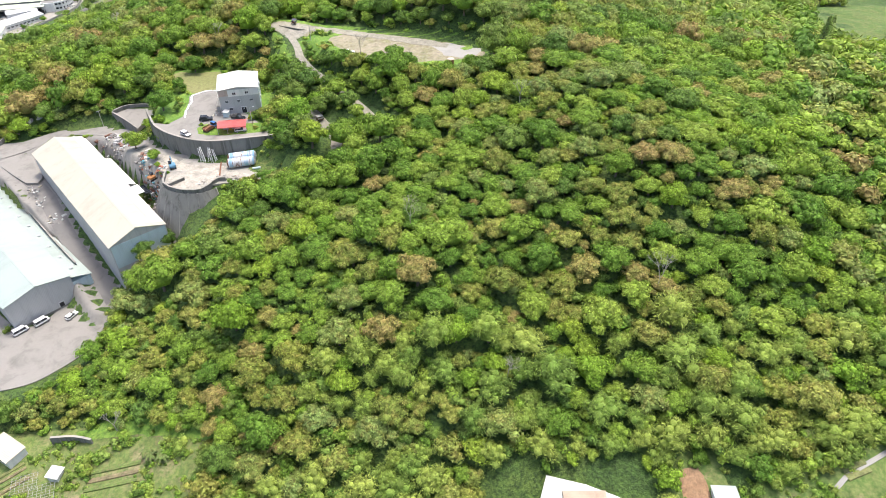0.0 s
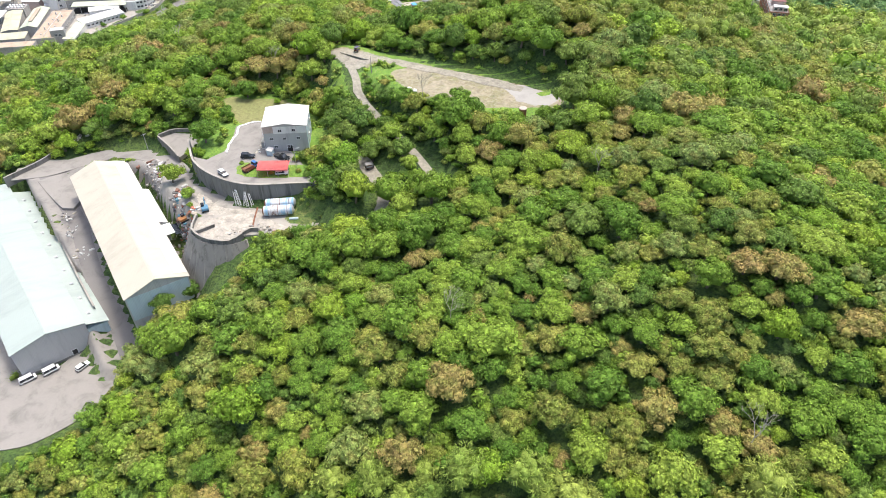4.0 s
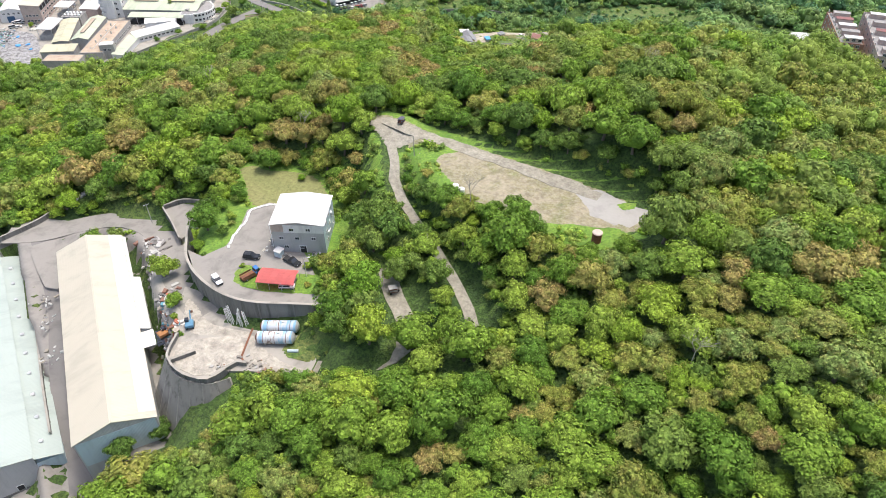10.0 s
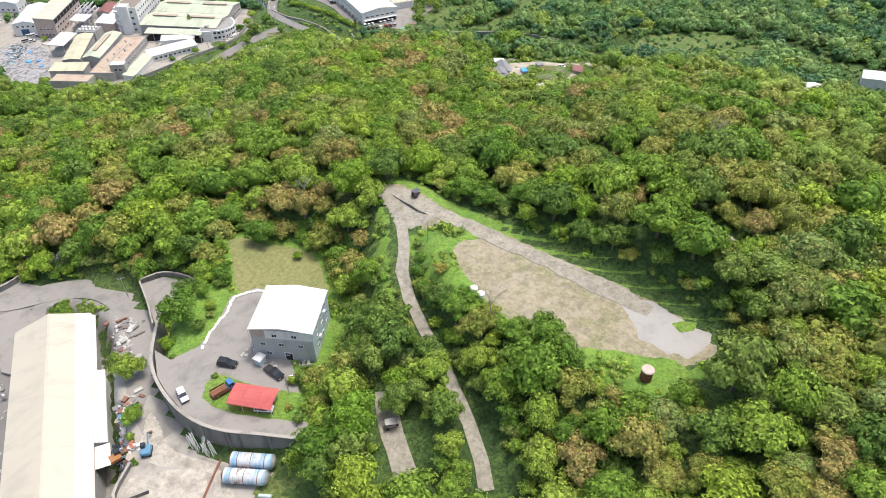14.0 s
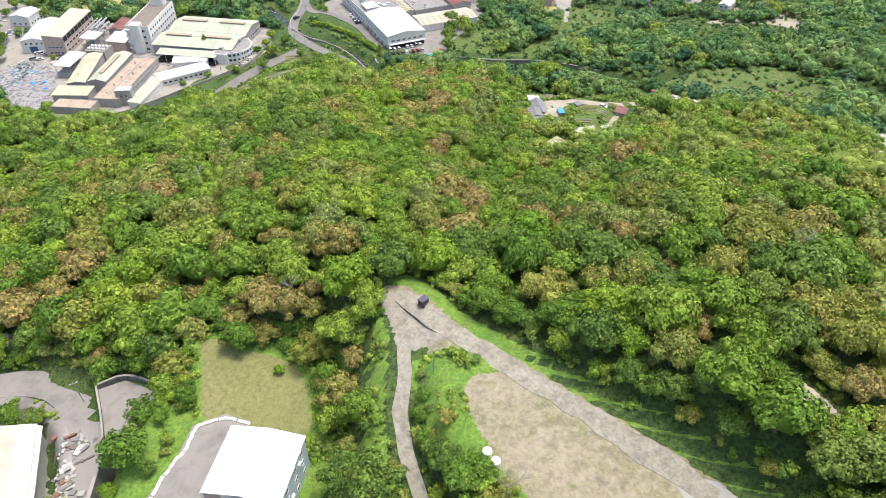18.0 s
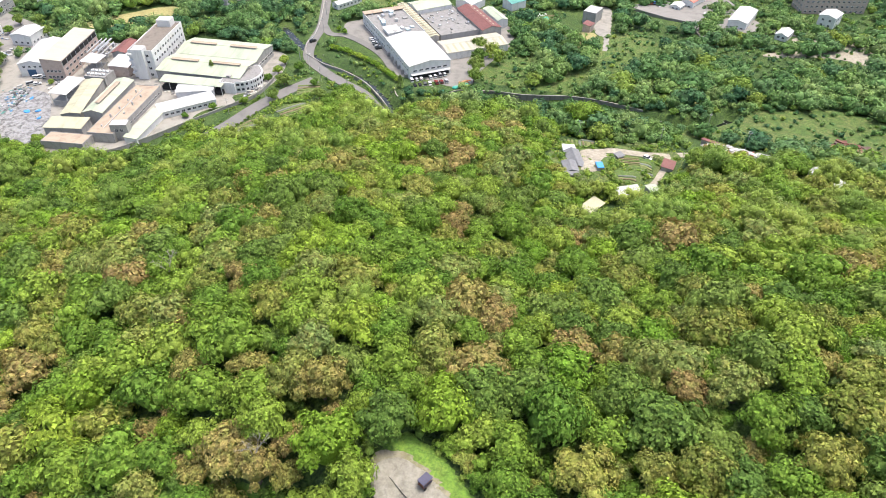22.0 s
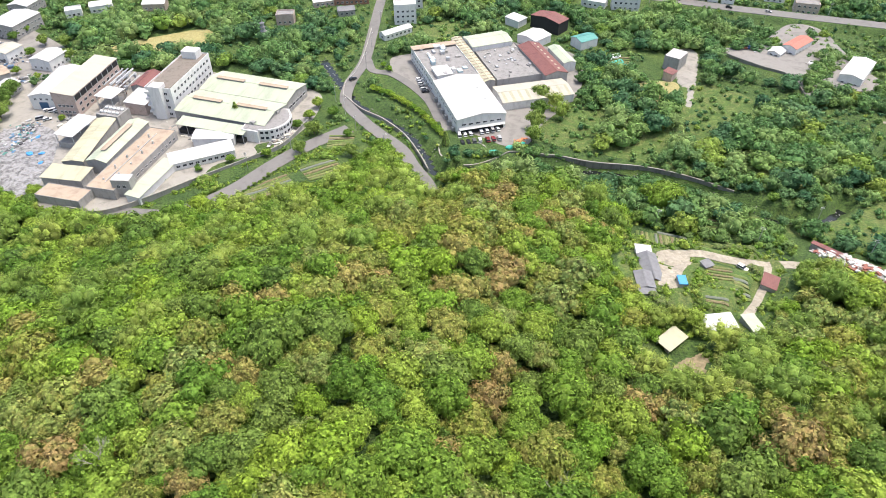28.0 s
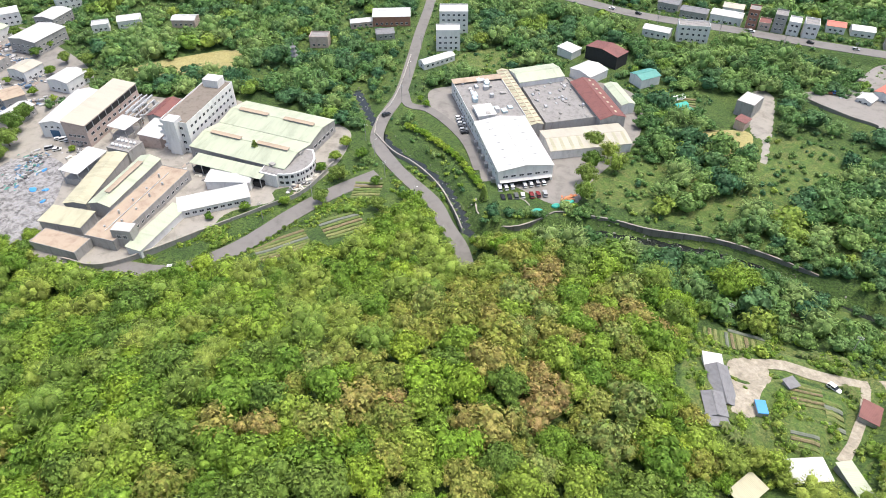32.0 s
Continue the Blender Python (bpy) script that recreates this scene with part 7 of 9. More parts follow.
for k, (x, y) in enumerate(((-300, 602), (-284, 570), (-272, 548), (-262, 508), (-236, 490), (-214, 482), (-190, 467), (-250, 500), (-258, 440), (-252, 462))):
    pole(x, y, gz(x, y), 8.5, "grey street lamp beside the road" if k % 2 else "concrete utility pole beside the road", "street_lamp" if k % 2 else "utility_pole", 0 if k % 2 else 2, bool(k % 2))
for x, y in ((-230, 706), (-200, 706), (-165, 714), (-130, 719), (-95, 724), (-62, 742), (-38, 520), (-20, 500), (-90, 482), (-55, 488)):
    pole(x, y, gz(x, y), 9, "tall concrete utility pole with crossarms", arms=2)


# ---- fields, beds and garden things ----
MAT_BED = patchy("tilled_soil", [(0.3, (0.19, 0.145, 0.085)), (0.7, (0.26, 0.2, 0.12))], 0.8, (0.11, 0.13, 0.04), 0.75, fine=1.6)
MAT_CROP = {"green": patchy("leafy_crop", [(0.3, (0.08, 0.15, 0.03)), (0.7, (0.15, 0.21, 0.05))], 0.9, (0.15, 0.12, 0.06), 0.6, fine=1.8), "pale": patchy("yellow_crop", [(0.3, (0.17, 0.19, 0.06)), (0.7, (0.24, 0.23, 0.1))], 0.9, (0.1, 0.14, 0.04), 0.6, fine=1.8), "net": plain("grey_green_netting", (0.16, 0.18, 0.14), 0.85, dirt=0.4)}


def beds(x, y, turn, l, n, w, gap, kinds, label):
    """Long raised beds side by side, each with a crop of its own."""
    root = thing("vegetable_beds", pose(x, y, 0, 0, 0, turn), label, "vegetable bed")
    ca, sa = math.cos(radians(turn)), math.sin(radians(turn))
    for k in range(n):
        y0 = (k - (n - 1) / 2) * (w + gap)
        bm = bmesh.new()
        rows = []
        seg = max(2, int(l / 1.2))
        for i in range(seg + 1):
            u = -l / 2 + l * i / seg
            z = gz(x + u * ca - y0 * sa, y + u * sa + y0 * ca)
            j = noise.noise(Vector((u * 0.8, y0, k)))
            rows.append([bm.verts.new((u, y0 + v, z + h)) for v, h in ((-w / 2, 0.0), (-w / 2 + 0.08, 0.38 + 0.16 * j), (0, 0.52 + 0.2 * j), (w / 2 - 0.08, 0.38 - 0.1 * j), (w / 2, 0.0))])
        for a, b in zip(rows, rows[1:]):
            for j in range(4):
                bm.faces.new((a[j], b[j], b[j + 1], a[j + 1]))
        kind = kinds[k % len(kinds)]
        part("bed", bm, MAT_BED if kind == "soil" else MAT_CROP[kind], root)
    return root


beds(-82, 480.5, 18, 13, 1, 1.4, 0.4, ["net"], "netted vegetable bed beside the farm")
beds(-88.5, 472, 108, 9, 7, 1.1, 0.55, ["pale", "soil", "net", "green", "pale", "soil", "green"], "vegetable beds behind the farmhouse")
beds(-80.5, 475, 108, 8, 4, 1.3, 0.6, ["green", "pale", "soil", "pale"], "vegetable beds beside the farm path")
beds(-63, 459.5, 18, 8.5, 6, 1.0, 0.7, ["pale", "soil", "green", "soil", "pale", "green"], "fenced vegetable beds on the farm")
beds(-55, 455.5, 18, 5.0, 6, 1.5, 0.5, ["green", "net", "green", "pale", "net", "green"], "leafy beds beside the farm lane")
beds(-60, 442.5, 18, 7, 3, 1.2, 0.6, ["green", "soil", "net", "green", "pale"], "small mixed beds above the net house")
beds(-78.5, 401.5, 42, 5.5, 3, 1.2, 0.5, ["soil", "net", "soil"], "tan beds in a clearing on the slope")
beds(-236, 430, 62, 20, 7, 1.4, 0.6, ["soil", "pale", "green", "net", "pale", "green", "soil"], "long vegetable beds beside the factory road")
beds(-226, 452, 62, 16, 7, 1.5, 0.6, ["green", "pale", "green", "soil", "green", "net", "green"], "long green vegetable beds in the valley")
beds(-236, 478, 30, 12, 6, 1.6, 0.7, ["green", "pale", "green", "green", "soil", "green"], "bright green vegetable plot by the road")
beds(-156, 625, 20, 16, 5, 1.6, 0.8, ["green", "soil", "pale", "green", "soil"], "market garden beds with nets")
beds(-47, 548, 25, 14, 5, 1.8, 0.8, ["green", "pale", "green", "soil", "green"], "green beds beside the creek bend")
beds(-72, 500, 20, 12, 5, 1.6, 0.7, ["green", "green", "pale", "soil", "green"], "green beds beyond the farm path")
beds(-112, 93.5, 40, 9, 4, 1.0, 0.6, ["soil", "green", "soil", "pale"], "weedy vegetable beds below the wood")
beds(-84, 93, 5, 14, 3, 1.4, 0.9, ["green", "soil", "green"], "green beds along the garden path")
beds(86.5, 78.5, 20, 6, 3, 1.6, 0.05, ["pale", "pale", "pale"], "bright yellow-green planted bed")
for x, y, r in ((-158, 629, 2.0), (-154, 622, 2.2), (-150, 618, 2.0)):
    bm = bmesh.new()
    rows = []
    for i in range(9):
        a = math.pi * i / 8
        rows.append([bm.verts.new((u, r * math.cos(a), r * 0.9 * math.sin(a))) for u in (-3.5, 3.5)])
    for p, q in zip(rows, rows[1:]):
        bm.faces.new((p[0], q[0], q[1], p[1]))
    bm.faces.new([q[0] for q in rows]), bm.faces.new([q[1] for q in rows][::-1])
    o = tagged(part("poly_tunnel", bm, MAT_TEAL_TARP if x != -158 else MAT_WHITE, None), "small net-covered poly tunnel", "greenhouse", "poly tunnels")
    o.matrix_basis = pose(x, y, gz(x, y), 0, 0, 60)


def trellis(x, y, turn, label):
    root = thing("bean_trellis", pose(x, y, gz(x, y), 0, 0, turn), label, "trellis")
    for k in range(7):
        part("pole", tube(bmesh.new(), (-3 + k, -2.4, 1.5), (-3 + k, 2.4, 1.5), 0.04, sides=5), MAT_WALL_CEMENT, root)
        part("pole", tube(bmesh.new(), (-3.2, -2.4 + 0.8 * k, 1.56), (3.2, -2.4 + 0.8 * k, 1.56), 0.04, sides=5), MAT_WALL_CEMENT, root)
    for xx in (-3, 0, 3):
        for yy in (-2.4, 2.4):
            part("post", tube(bmesh.new(), (xx, yy, -0.2), (xx, yy, 1.6), 0.05, sides=5), MAT_WALL_CEMENT, root)


trellis(-107, 92, 20, "pale bamboo trellis over the garden")
trellis(-101.5, 89.5, 20, "pale bamboo trellis beside the white shed")
shed_house("garden_hut", (-101.4, 93.2), (-101, 96.2), 2.6, 2.2, 0.3, MAT_WALL_WHITE, MAT_ROOF_WHITE, "tiny white garden hut", "hut", low=0.5)
shed_house("garden_hut", (56, 70.5), (56, 74.5), 4.6, 2.6, 0.3, MAT_WALL_WHITE, MAT_ROOF_MINT, "small hut with a pale mint roof", "hut", low=1.5)
part("inset", boxed(25, 34, 68, 74.5, 37.3, 38.1), MAT_ROOF_BROWN, None)
bpy.data.objects["inset"].name = "flat_roof"
tagged(bpy.data.objects["flat_roof"], "brown flat roof deck beside the white sheets", "roof")
root = thing("blue_container", pose(-72, 445.2, gz(-72, 445.2), 0, 0, 118), "bright blue tarpaulin-covered stall", "stall")
part("cover", boxed(-2.2, 2.2, -1.4, 1.4, 1.7, 2.0, bevel=0.1), MAT_BLUE_TARP, root)
part("side", boxed(-2.1, 2.1, -1.3, 1.3, -0.3, 1.7), MAT_WALL_CEMENT, root)
standing_wall("wall_garden", [(-104, 103.2), (-98, 103.6), (-93, 102.6)], 11, 15.2, 0.4, MAT_WALL, "low dark retaining wall in the garden", 3)
standing_wall("wall_garden", [(-67.5, 101), (-62, 99.6), (-58.5, 98.2)], 11, 16, 0.4, MAT_WALL, "low dark retaining wall below the meadow", 3)

# ---- leaves, crowns and woods ----
import collections

GREENS = {   # tones of the tree, the colour of stray sprays, and their share
    "broadleaf": ([(0.0, (0.115, 0.220, 0.033)), (0.35, (0.166, 0.282, 0.040)), (0.7, (0.226, 0.338, 0.049)), (1.0, (0.280, 0.376, 0.062))], (0.252, 0.293, 0.060), 0.22),
    "olive": ([(0.0, (0.201, 0.260, 0.055)), (0.4, (0.270, 0.312, 0.062)), (0.75, (0.222, 0.312, 0.092)), (1.0, (0.317, 0.336, 0.074))], (0.341, 0.267, 0.087), 0.42),
    "dark": ([(0.0, (0.113, 0.201, 0.041)), (0.5, (0.153, 0.244, 0.048)), (1.0, (0.206, 0.284, 0.064))], (0.241, 0.279, 0.058), 0.19),
    "lime": ([(0.0, (0.176, 0.315, 0.037)), (0.5, (0.237, 0.360, 0.041)), (1.0, (0.297, 0.391, 0.053))], (0.180, 0.295, 0.041), 0.28),
    "flush": ([(0.0, (0.328, 0.305, 0.087)), (0.5, (0.349, 0.286, 0.101)), (1.0, (0.349, 0.252, 0.106))], (0.226, 0.286, 0.063), 0.5),
    "bamboo": ([(0.0, (0.170, 0.271, 0.054)), (0.5, (0.234, 0.320, 0.062)), (1.0, (0.297, 0.359, 0.077))], (0.315, 0.343, 0.082), 0.22),
}
HAZED_GREENS = {   # valley leaves, bluer and paler: distance haze is put into these colours
    "broadleaf": ([(0.0, (0.087, 0.188, 0.063)), (0.5, (0.132, 0.244, 0.075)), (1.0, (0.203, 0.313, 0.090))], (0.224, 0.295, 0.090), 0.22),
    "dark": ([(0.0, (0.057, 0.142, 0.067)), (0.5, (0.085, 0.182, 0.078)), (1.0, (0.134, 0.236, 0.089))], (0.156, 0.236, 0.082), 0.19),
    "bamboo": ([(0.0, (0.132, 0.238, 0.083)), (0.5, (0.183, 0.289, 0.090)), (1.0, (0.236, 0.327, 0.110))], (0.262, 0.319, 0.104), 0.22),
    "lime": ([(0.0, (0.169, 0.280, 0.054)), (1.0, (0.260, 0.335, 0.065))], (0.146, 0.237, 0.054), 0.28),
}
MAT_BARK = plain("grey_bark", (0.16, 0.13, 0.1), 0.9, dirt=0.4, scale=1.5, stretch=(1, 1, 0.3))
LEAF_ONE = {k: foliage(k + "_leaves", *v, 'object') for k, v in GREENS.items()}
LEAF_VALLEY = {k: foliage(k + "_hazed_canopy", *v, 'tone') for k, v in HAZED_GREENS.items()}
LEAF_MANY = {k: foliage(k + "_canopy", *v, 'tone') for k, v in GREENS.items()}

ICO = bmesh.new()
bmesh.ops.create_icosphere(ICO, subdivisions=1, radius=1.0)
ICO_V = np.array([v.co[:] for v in ICO.verts])
ICO_F = np.array([[v.index for v in f.verts] for f in ICO.faces])
CAP_F = np.array([[v.index for v in f.verts] for f in ICO.faces if f.calc_center_median().z > -0.5])
ICO.free()


def crown(rng, boughs, leaves, leaf, kind):
    """Vertices and triangles of a crown of unit radius standing on z = 0: a body, boughs domed over it, and single leaf sprays all over the boughs."""
    tall = {"broadleaf": 0.92, "olive": 0.76, "dark": 0.96, "lime": 0.9, "flush": 0.8, "bamboo": 1.05}[kind]
    lean = rng.uniform(-0.12, 0.12, 2)
    c, r = [], []
    for k in range(boughs):
        a, q = k * 2.4 + rng.uniform(-0.45, 0.45), math.sqrt((k + 0.35) / boughs)
        rad = 0.78 * q * rng.uniform(0.8, 1.15)
        c.append((rad * math.cos(a) + lean[0], rad * math.sin(a) + lean[1], tall * (0.04 + 0.74 * math.sqrt(max(0.0, 1 - q * q * 0.92)) + rng.uniform(-0.12, 0.12))))
        r.append(1.08 / math.sqrt(boughs) * rng.uniform(0.7, 1.2))
    c, r = np.array(c), np.array(r)
    squash = np.array([1, 1, 0.74 if kind != "bamboo" else 1.2])
    vs = [ICO_V * np.array([0.6, 0.6, 0.48 * tall]) * rng.uniform(0.9, 1.08, (len(ICO_V), 1)) + np.array([lean[0], lean[1], tall * 0.28])]
    fs, n = [ICO_F], len(ICO_V)
    for p, s in zip(c, r):
        vs.append(ICO_V * (s * 0.7) * rng.uniform(0.8, 1.1, (len(ICO_V), 1)) * squash + p), fs.append(CAP_F + n)
        n += len(ICO_V)
    # sprays on the outside of the boughs
    m = leaves * 4
    i = rng.choice(boughs, m, p=r ** 2 / (r ** 2).sum())
    d = rng.normal(size=(m, 3))
    d[:, 2] = np.abs(d[:, 2]) * 1.1 - 0.5
    d /= np.linalg.norm(d, axis=1, keepdims=True)
    p = c[i] + d * squash * r[i][:, None] * rng.uniform(0.78, 1.12, (m, 1))
    gap = np.linalg.norm((p[:, None] - c[None]) / squash, axis=2) / r[None]
    gap[np.arange(m), i] = 9
    ok = gap.min(1) > 0.86
    p, d = p[ok][:leaves], d[ok][:leaves]
    k = len(p)
    dome = (p - np.array([lean[0], lean[1], 0.15 * tall])) / np.linalg.norm(p - np.array([lean[0], lean[1], 0.15 * tall]), axis=1, keepdims=True)
    nor = 0.55 * d + 0.6 * dome + rng.normal(size=(k, 3)) * 0.32 + np.array([0, 0, 0.1])
    nor /= np.linalg.norm(nor, axis=1, keepdims=True)
    t = np.cross(nor, rng.normal(size=(k, 3)))
    t /= np.linalg.norm(t, axis=1, keepdims=True) + 1e-9
    if kind == "bamboo":
        t = t * 0.5 + d * np.array([1, 1, 0.4])
        t /= np.linalg.norm(t, axis=1, keepdims=True) + 1e-9
    b = np.cross(nor, t)
    s = leaf * rng.uniform(0.6, 1.35, (k, 1))
    wide, long = (0.34, 1.8) if kind == "bamboo" else (0.72, 1.0)
    vs.append(np.stack([p + t * s * long - nor * s * 0.2, p + b * s * wide - t * s * 0.55, p - b * s * wide - t * s * 0.55], 1).reshape(-1, 3))
    fs.append(n + np.arange(k * 3).reshape(-1, 3))
    return np.concatenate(vs), np.concatenate(fs)


def mesh_of(name, v, f, mat, tone=None):
    me = bpy.data.meshes.new(name)
    me.vertices.add(len(v))
    me.vertices.foreach_set("co", np.ascontiguousarray(v, np.float32).ravel())
    me.loops.add(f.size)
    me.loops.foreach_set("vertex_index", np.ascontiguousarray(f, np.int32).ravel())
    me.polygons.add(len(f))
    me.polygons.foreach_set("loop_start", np.arange(0, f.size, 3, dtype=np.int32))
    me.polygons.foreach_set("use_smooth", np.ones(len(f), bool))
    if tone is not None:
        me.attributes.new("tone", 'FLOAT', 'POINT').data.foreach_set("value", np.ascontiguousarray(tone, np.float32))
    me.update(calc_edges=True)
    me.materials.append(mat)
    return me


def trunk_mesh(rng, height):
    """A tapered bent trunk with limbs that fork into the crown (unit crown radius)."""
    bm = bmesh.new()
    top = Vector((rng.uniform(-0.1, 0.1), rng.uniform(-0.1, 0.1), 0.25))
    mid = Vector((rng.uniform(-0.05, 0.05), rng.uniform(-0.05, 0.05), -height * 0.4))
    tube(bm, (0, 0, -height), mid, 0.075, 0.058, 7)
    tube(bm, mid, top, 0.058, 0.04, 7)
    for k in range(4):
        a = k * 1.6 + rng.uniform(-0.3, 0.3)
        tube(bm, mid.lerp(top, 0.4 + 0.15 * k), Vector((0.5 * math.cos(a), 0.5 * math.sin(a), 0.42)), 0.032, 0.012, 5)
    me = bpy.data.meshes.new("trunk")
    bm.to_mesh(me), bm.free()
    me.materials.append(MAT_BARK)
    return me


NP = np.random.default_rng(11)
TREE_KINDS = {   # name, label, boughs, leaf sprays and their size
    "broadleaf": ("broadleaf_tree", "broadleaf tree with a lumpy mid-green crown", 14, 1250, 0.06),
    "olive": ("acacia_tree", "spreading tree with a fine olive-green crown", 18, 1400, 0.053),
    "dark": ("evergreen_tree", "dense dark green evergreen tree", 15, 1250, 0.06),
    "lime": ("camphor_tree", "tree with a bright yellow-green crown", 13, 1250, 0.06),
    "flush": ("flushing_tree", "tree flushed with tan new leaves", 18, 1400, 0.054),
    "bamboo": ("bamboo_clump", "feathery clump of arching bamboo", 10, 800, 0.08),
}
FINE = {k: [mesh_of("crown", *crown(NP, v[2] + 2 * (j % 3) - 2, v[3], v[4], k), LEAF_ONE[k]) for j in range(6)] for k, v in TREE_KINDS.items()}
ROUGH = {k: [crown(NP, 9 + j % 3, 640, 0.074, k) for j in range(6)] for k in TREE_KINDS}
MIDDLE = {k: [crown(NP, 6 + j % 2, 220, 0.13, k) for j in range(5)] for k in TREE_KINDS}
TINY = {k: [crown(NP, 2, 40, 0.25, k) for j in range(5)] for k in TREE_KINDS}
FAR = {k: [crown(NP, 4, 120, 0.17, k) for j in range(5)] for k in TREE_KINDS}
TRUNKS = [trunk_mesh(NP, 1.6) for _ in range(3)]
COUNT = {k: 0 for k in TREE_KINDS}


def plant(kind, x, y, r, tall=1.0, z=None, label=""):
    """One tree as a thing, crown radius r; its crown stands about its own radius above the ground."""
    name, text = TREE_KINDS[kind][:2]
    COUNT[kind] += 1
    g = (gz(x, y) if z is None else z) - 0.1
    stem = r * 0.5 * tall
    root = thing(name, pose(x, y, g, 0, 0, NP.uniform(0, 360)), label or text, "bamboo" if kind == "bamboo" else "tree", kind + " trees")
    c = new("crown", FINE[kind][NP.integers(0, 6)])
    c.parent, c.matrix_basis = root, Matrix.Translation((0, 0, stem)) @ Matrix.Diagonal((r * NP.uniform(0.9, 1.1), r * NP.uniform(0.9, 1.1), r * tall * NP.uniform(0.95, 1.15), 1))
    t = new("trunk", TRUNKS[NP.integers(0, 3)])
    t.parent, t.matrix_basis = root, Matrix.Translation((0, 0, stem)) @ Matrix.Diagonal((r * 0.9, r * 0.9, stem / 1.6, 1))
    return root


def wood(name, kind, rows, shapes, label, leaf=None):
    """Many trees too far to count, joined. rows: x, y, z, radius, tallness, tone."""
    vs, fs, ts, n = [], [], [], 0
    for x, y, z, r, tall, tone in rows:
        v, f = shapes[NP.integers(0, len(shapes))]
        a = NP.uniform(0, 6.28)
        ca, sa = math.cos(a), math.sin(a)
        w = np.stack([(v[:, 0] * ca - v[:, 1] * sa) * r + x, (v[:, 0] * sa + v[:, 1] * ca) * r + y, v[:, 2] * r * tall + z + r * 0.34 * tall], 1)
        vs.append(w), fs.append(f + n), ts.append(np.full(len(v), tone))
        n += len(v)
    if not vs:
        return
    return tagged(new(name, mesh_of(name, np.concatenate(vs), np.concatenate(fs), leaf or LEAF_MANY[kind], np.concatenate(ts))), label, "woods", kind="stuff")


# ---- where trees stand ----
SEEN = [(-140, 70), (140, 70), (345, 500), (210, 605), (85, 745), (-85, 850), (-340, 700), (-605, 525), (-340, 325), (-240, 280), (-200, 200), (-160, 110)]
GARDEN = [(-104, 211), (-98, 204.5), (-94, 214), (-95, 223), (-97.5, 231), (-103, 232), (-105.5, 222)]
CLEAR = [YARD, LAWN, GARDEN, [(-66, 219), (-62.5, 220), (-66.5, 237), (-70, 236)], LOWER_YARD, PLATEAU, WAREHOUSE_PAD, FRONT_YARD, BACK_PIT, SILO_GREEN, RIDGE_SOIL, ISLAND, VERGE, [(x + 0.8, y + 2.4) for x, y in PLATEAU]]
CLEAR += [[(-45, 186), (-33, 187), (-31, 198), (-38, 207), (-46, 216), (-50, 213), (-43, 203), (-40, 197)], [(-30, 212), (-19, 196), (-17, 203), (-25, 214)], [(-42, 500), (-8, 496), (-8, 482), (-40, 487)], [(-104, 189), (-94, 169), (-86, 162), (-76, 165), (-73, 175), (-90, 182)], [(-134, 228), (-118, 208), (-99, 186), (-93, 181), (-97, 192), (-101, 202), (-112, 214), (-126, 226)],
          [(-410, 420), (-365, 378), (-300, 378), (-262, 400), (-245, 470), (-262, 512), (-335, 510), (-350, 500), (-375, 480), (-410, 462)],
          [(-268, 565), (-262, 540), (-205, 508), (-188, 492), (-165, 508), (-160, 530), (-158, 580), (-185, 625), (-240, 610)],
          [(-96, 478), (-62, 484), (-42, 484), (-44, 445), (-50, 432), (-64, 436), (-78, 430), (-92, 438)],
          [(-252, 410), (-230, 415), (-214, 440), (-216, 476), (-246, 492), (-248, 450)],
          [(-74, 412), (-66, 426), (-56, 418), (-57, 402), (-66, 406)],
          [(-120, 70), (-124, 104), (-96, 106), (-62, 99), (-66, 70)],
          [(50, 60), (51, 78), (57, 79), (60, 70), (84, 76), (130, 88), (140, 60)],
          [(-12, 488), (-44, 496), (-46, 504), (-10, 498)], [(-140, 612), (-112, 612), (-112, 652), (-140, 645)], [(-105, 640), (-60, 640), (-60, 680), (-105, 668)],
          [(-220, 616), (-196, 616), (-194, 660), (-220, 660)], [(6, 56), (44, 56), (42, 80), (10, 80)], [(-420, 490), (-404, 486), (-370, 514), (-366, 530), (-384, 545), (-404, 524)], [(216, 335), (226, 402), (250, 441), (300, 450), (260, 380), (226, 318)], TOWN]


def cleared(x, y, margin):
    hit = np.zeros(len(x), bool)
    for poly in CLEAR:
        hit |= inside_distance(x, y, poly) < margin
    for poly in BUILT:
        hit |= inside_distance(x, y, poly) < margin
    for line, half in ROADS:
        hit |= line_distance(x, y, line)[0] < half + margin * 0.6
    hit |= line_distance(x, y, CREEK)[0] < 3 + margin
    return hit


def jittered(x0, x1, y0, y1, step):
    X, Y = np.meshgrid(np.arange(x0, x1, step), np.arange(y0, y1, step))
    X = X + (np.arange(X.shape[0]) % 2)[:, None] * step / 2
    return (X + NP.uniform(-0.5, 0.5, X.shape) * step).ravel(), (Y + NP.uniform(-0.5, 0.5, X.shape) * step).ravel()


def packed(x, y, r, close):
    """Lets large crowns take their room first and smaller ones fill what is left; close: how near two crowns may come, in their radii."""
    cell, grid, kept = 5.0, collections.defaultdict(list), []
    for i in np.argsort(-r):
        cx, cy = int(x[i] // cell), int(y[i] // cell)
        free = True
        for gx in (cx - 2, cx - 1, cx, cx + 1, cx + 2):
            for gy in (cy - 2, cy - 1, cy, cy + 1, cy + 2):
                for px, py, pr in grid[gx, gy]:
                    if (px - x[i]) ** 2 + (py - y[i]) ** 2 < (close * (pr + r[i])) ** 2:
                        free = False
                        break
                if not free:
                    break
            if not free:
                break
        if free:
            grid[cx, cy].append((x[i], y[i], r[i]))
            kept.append(i)
    return np.array(kept)


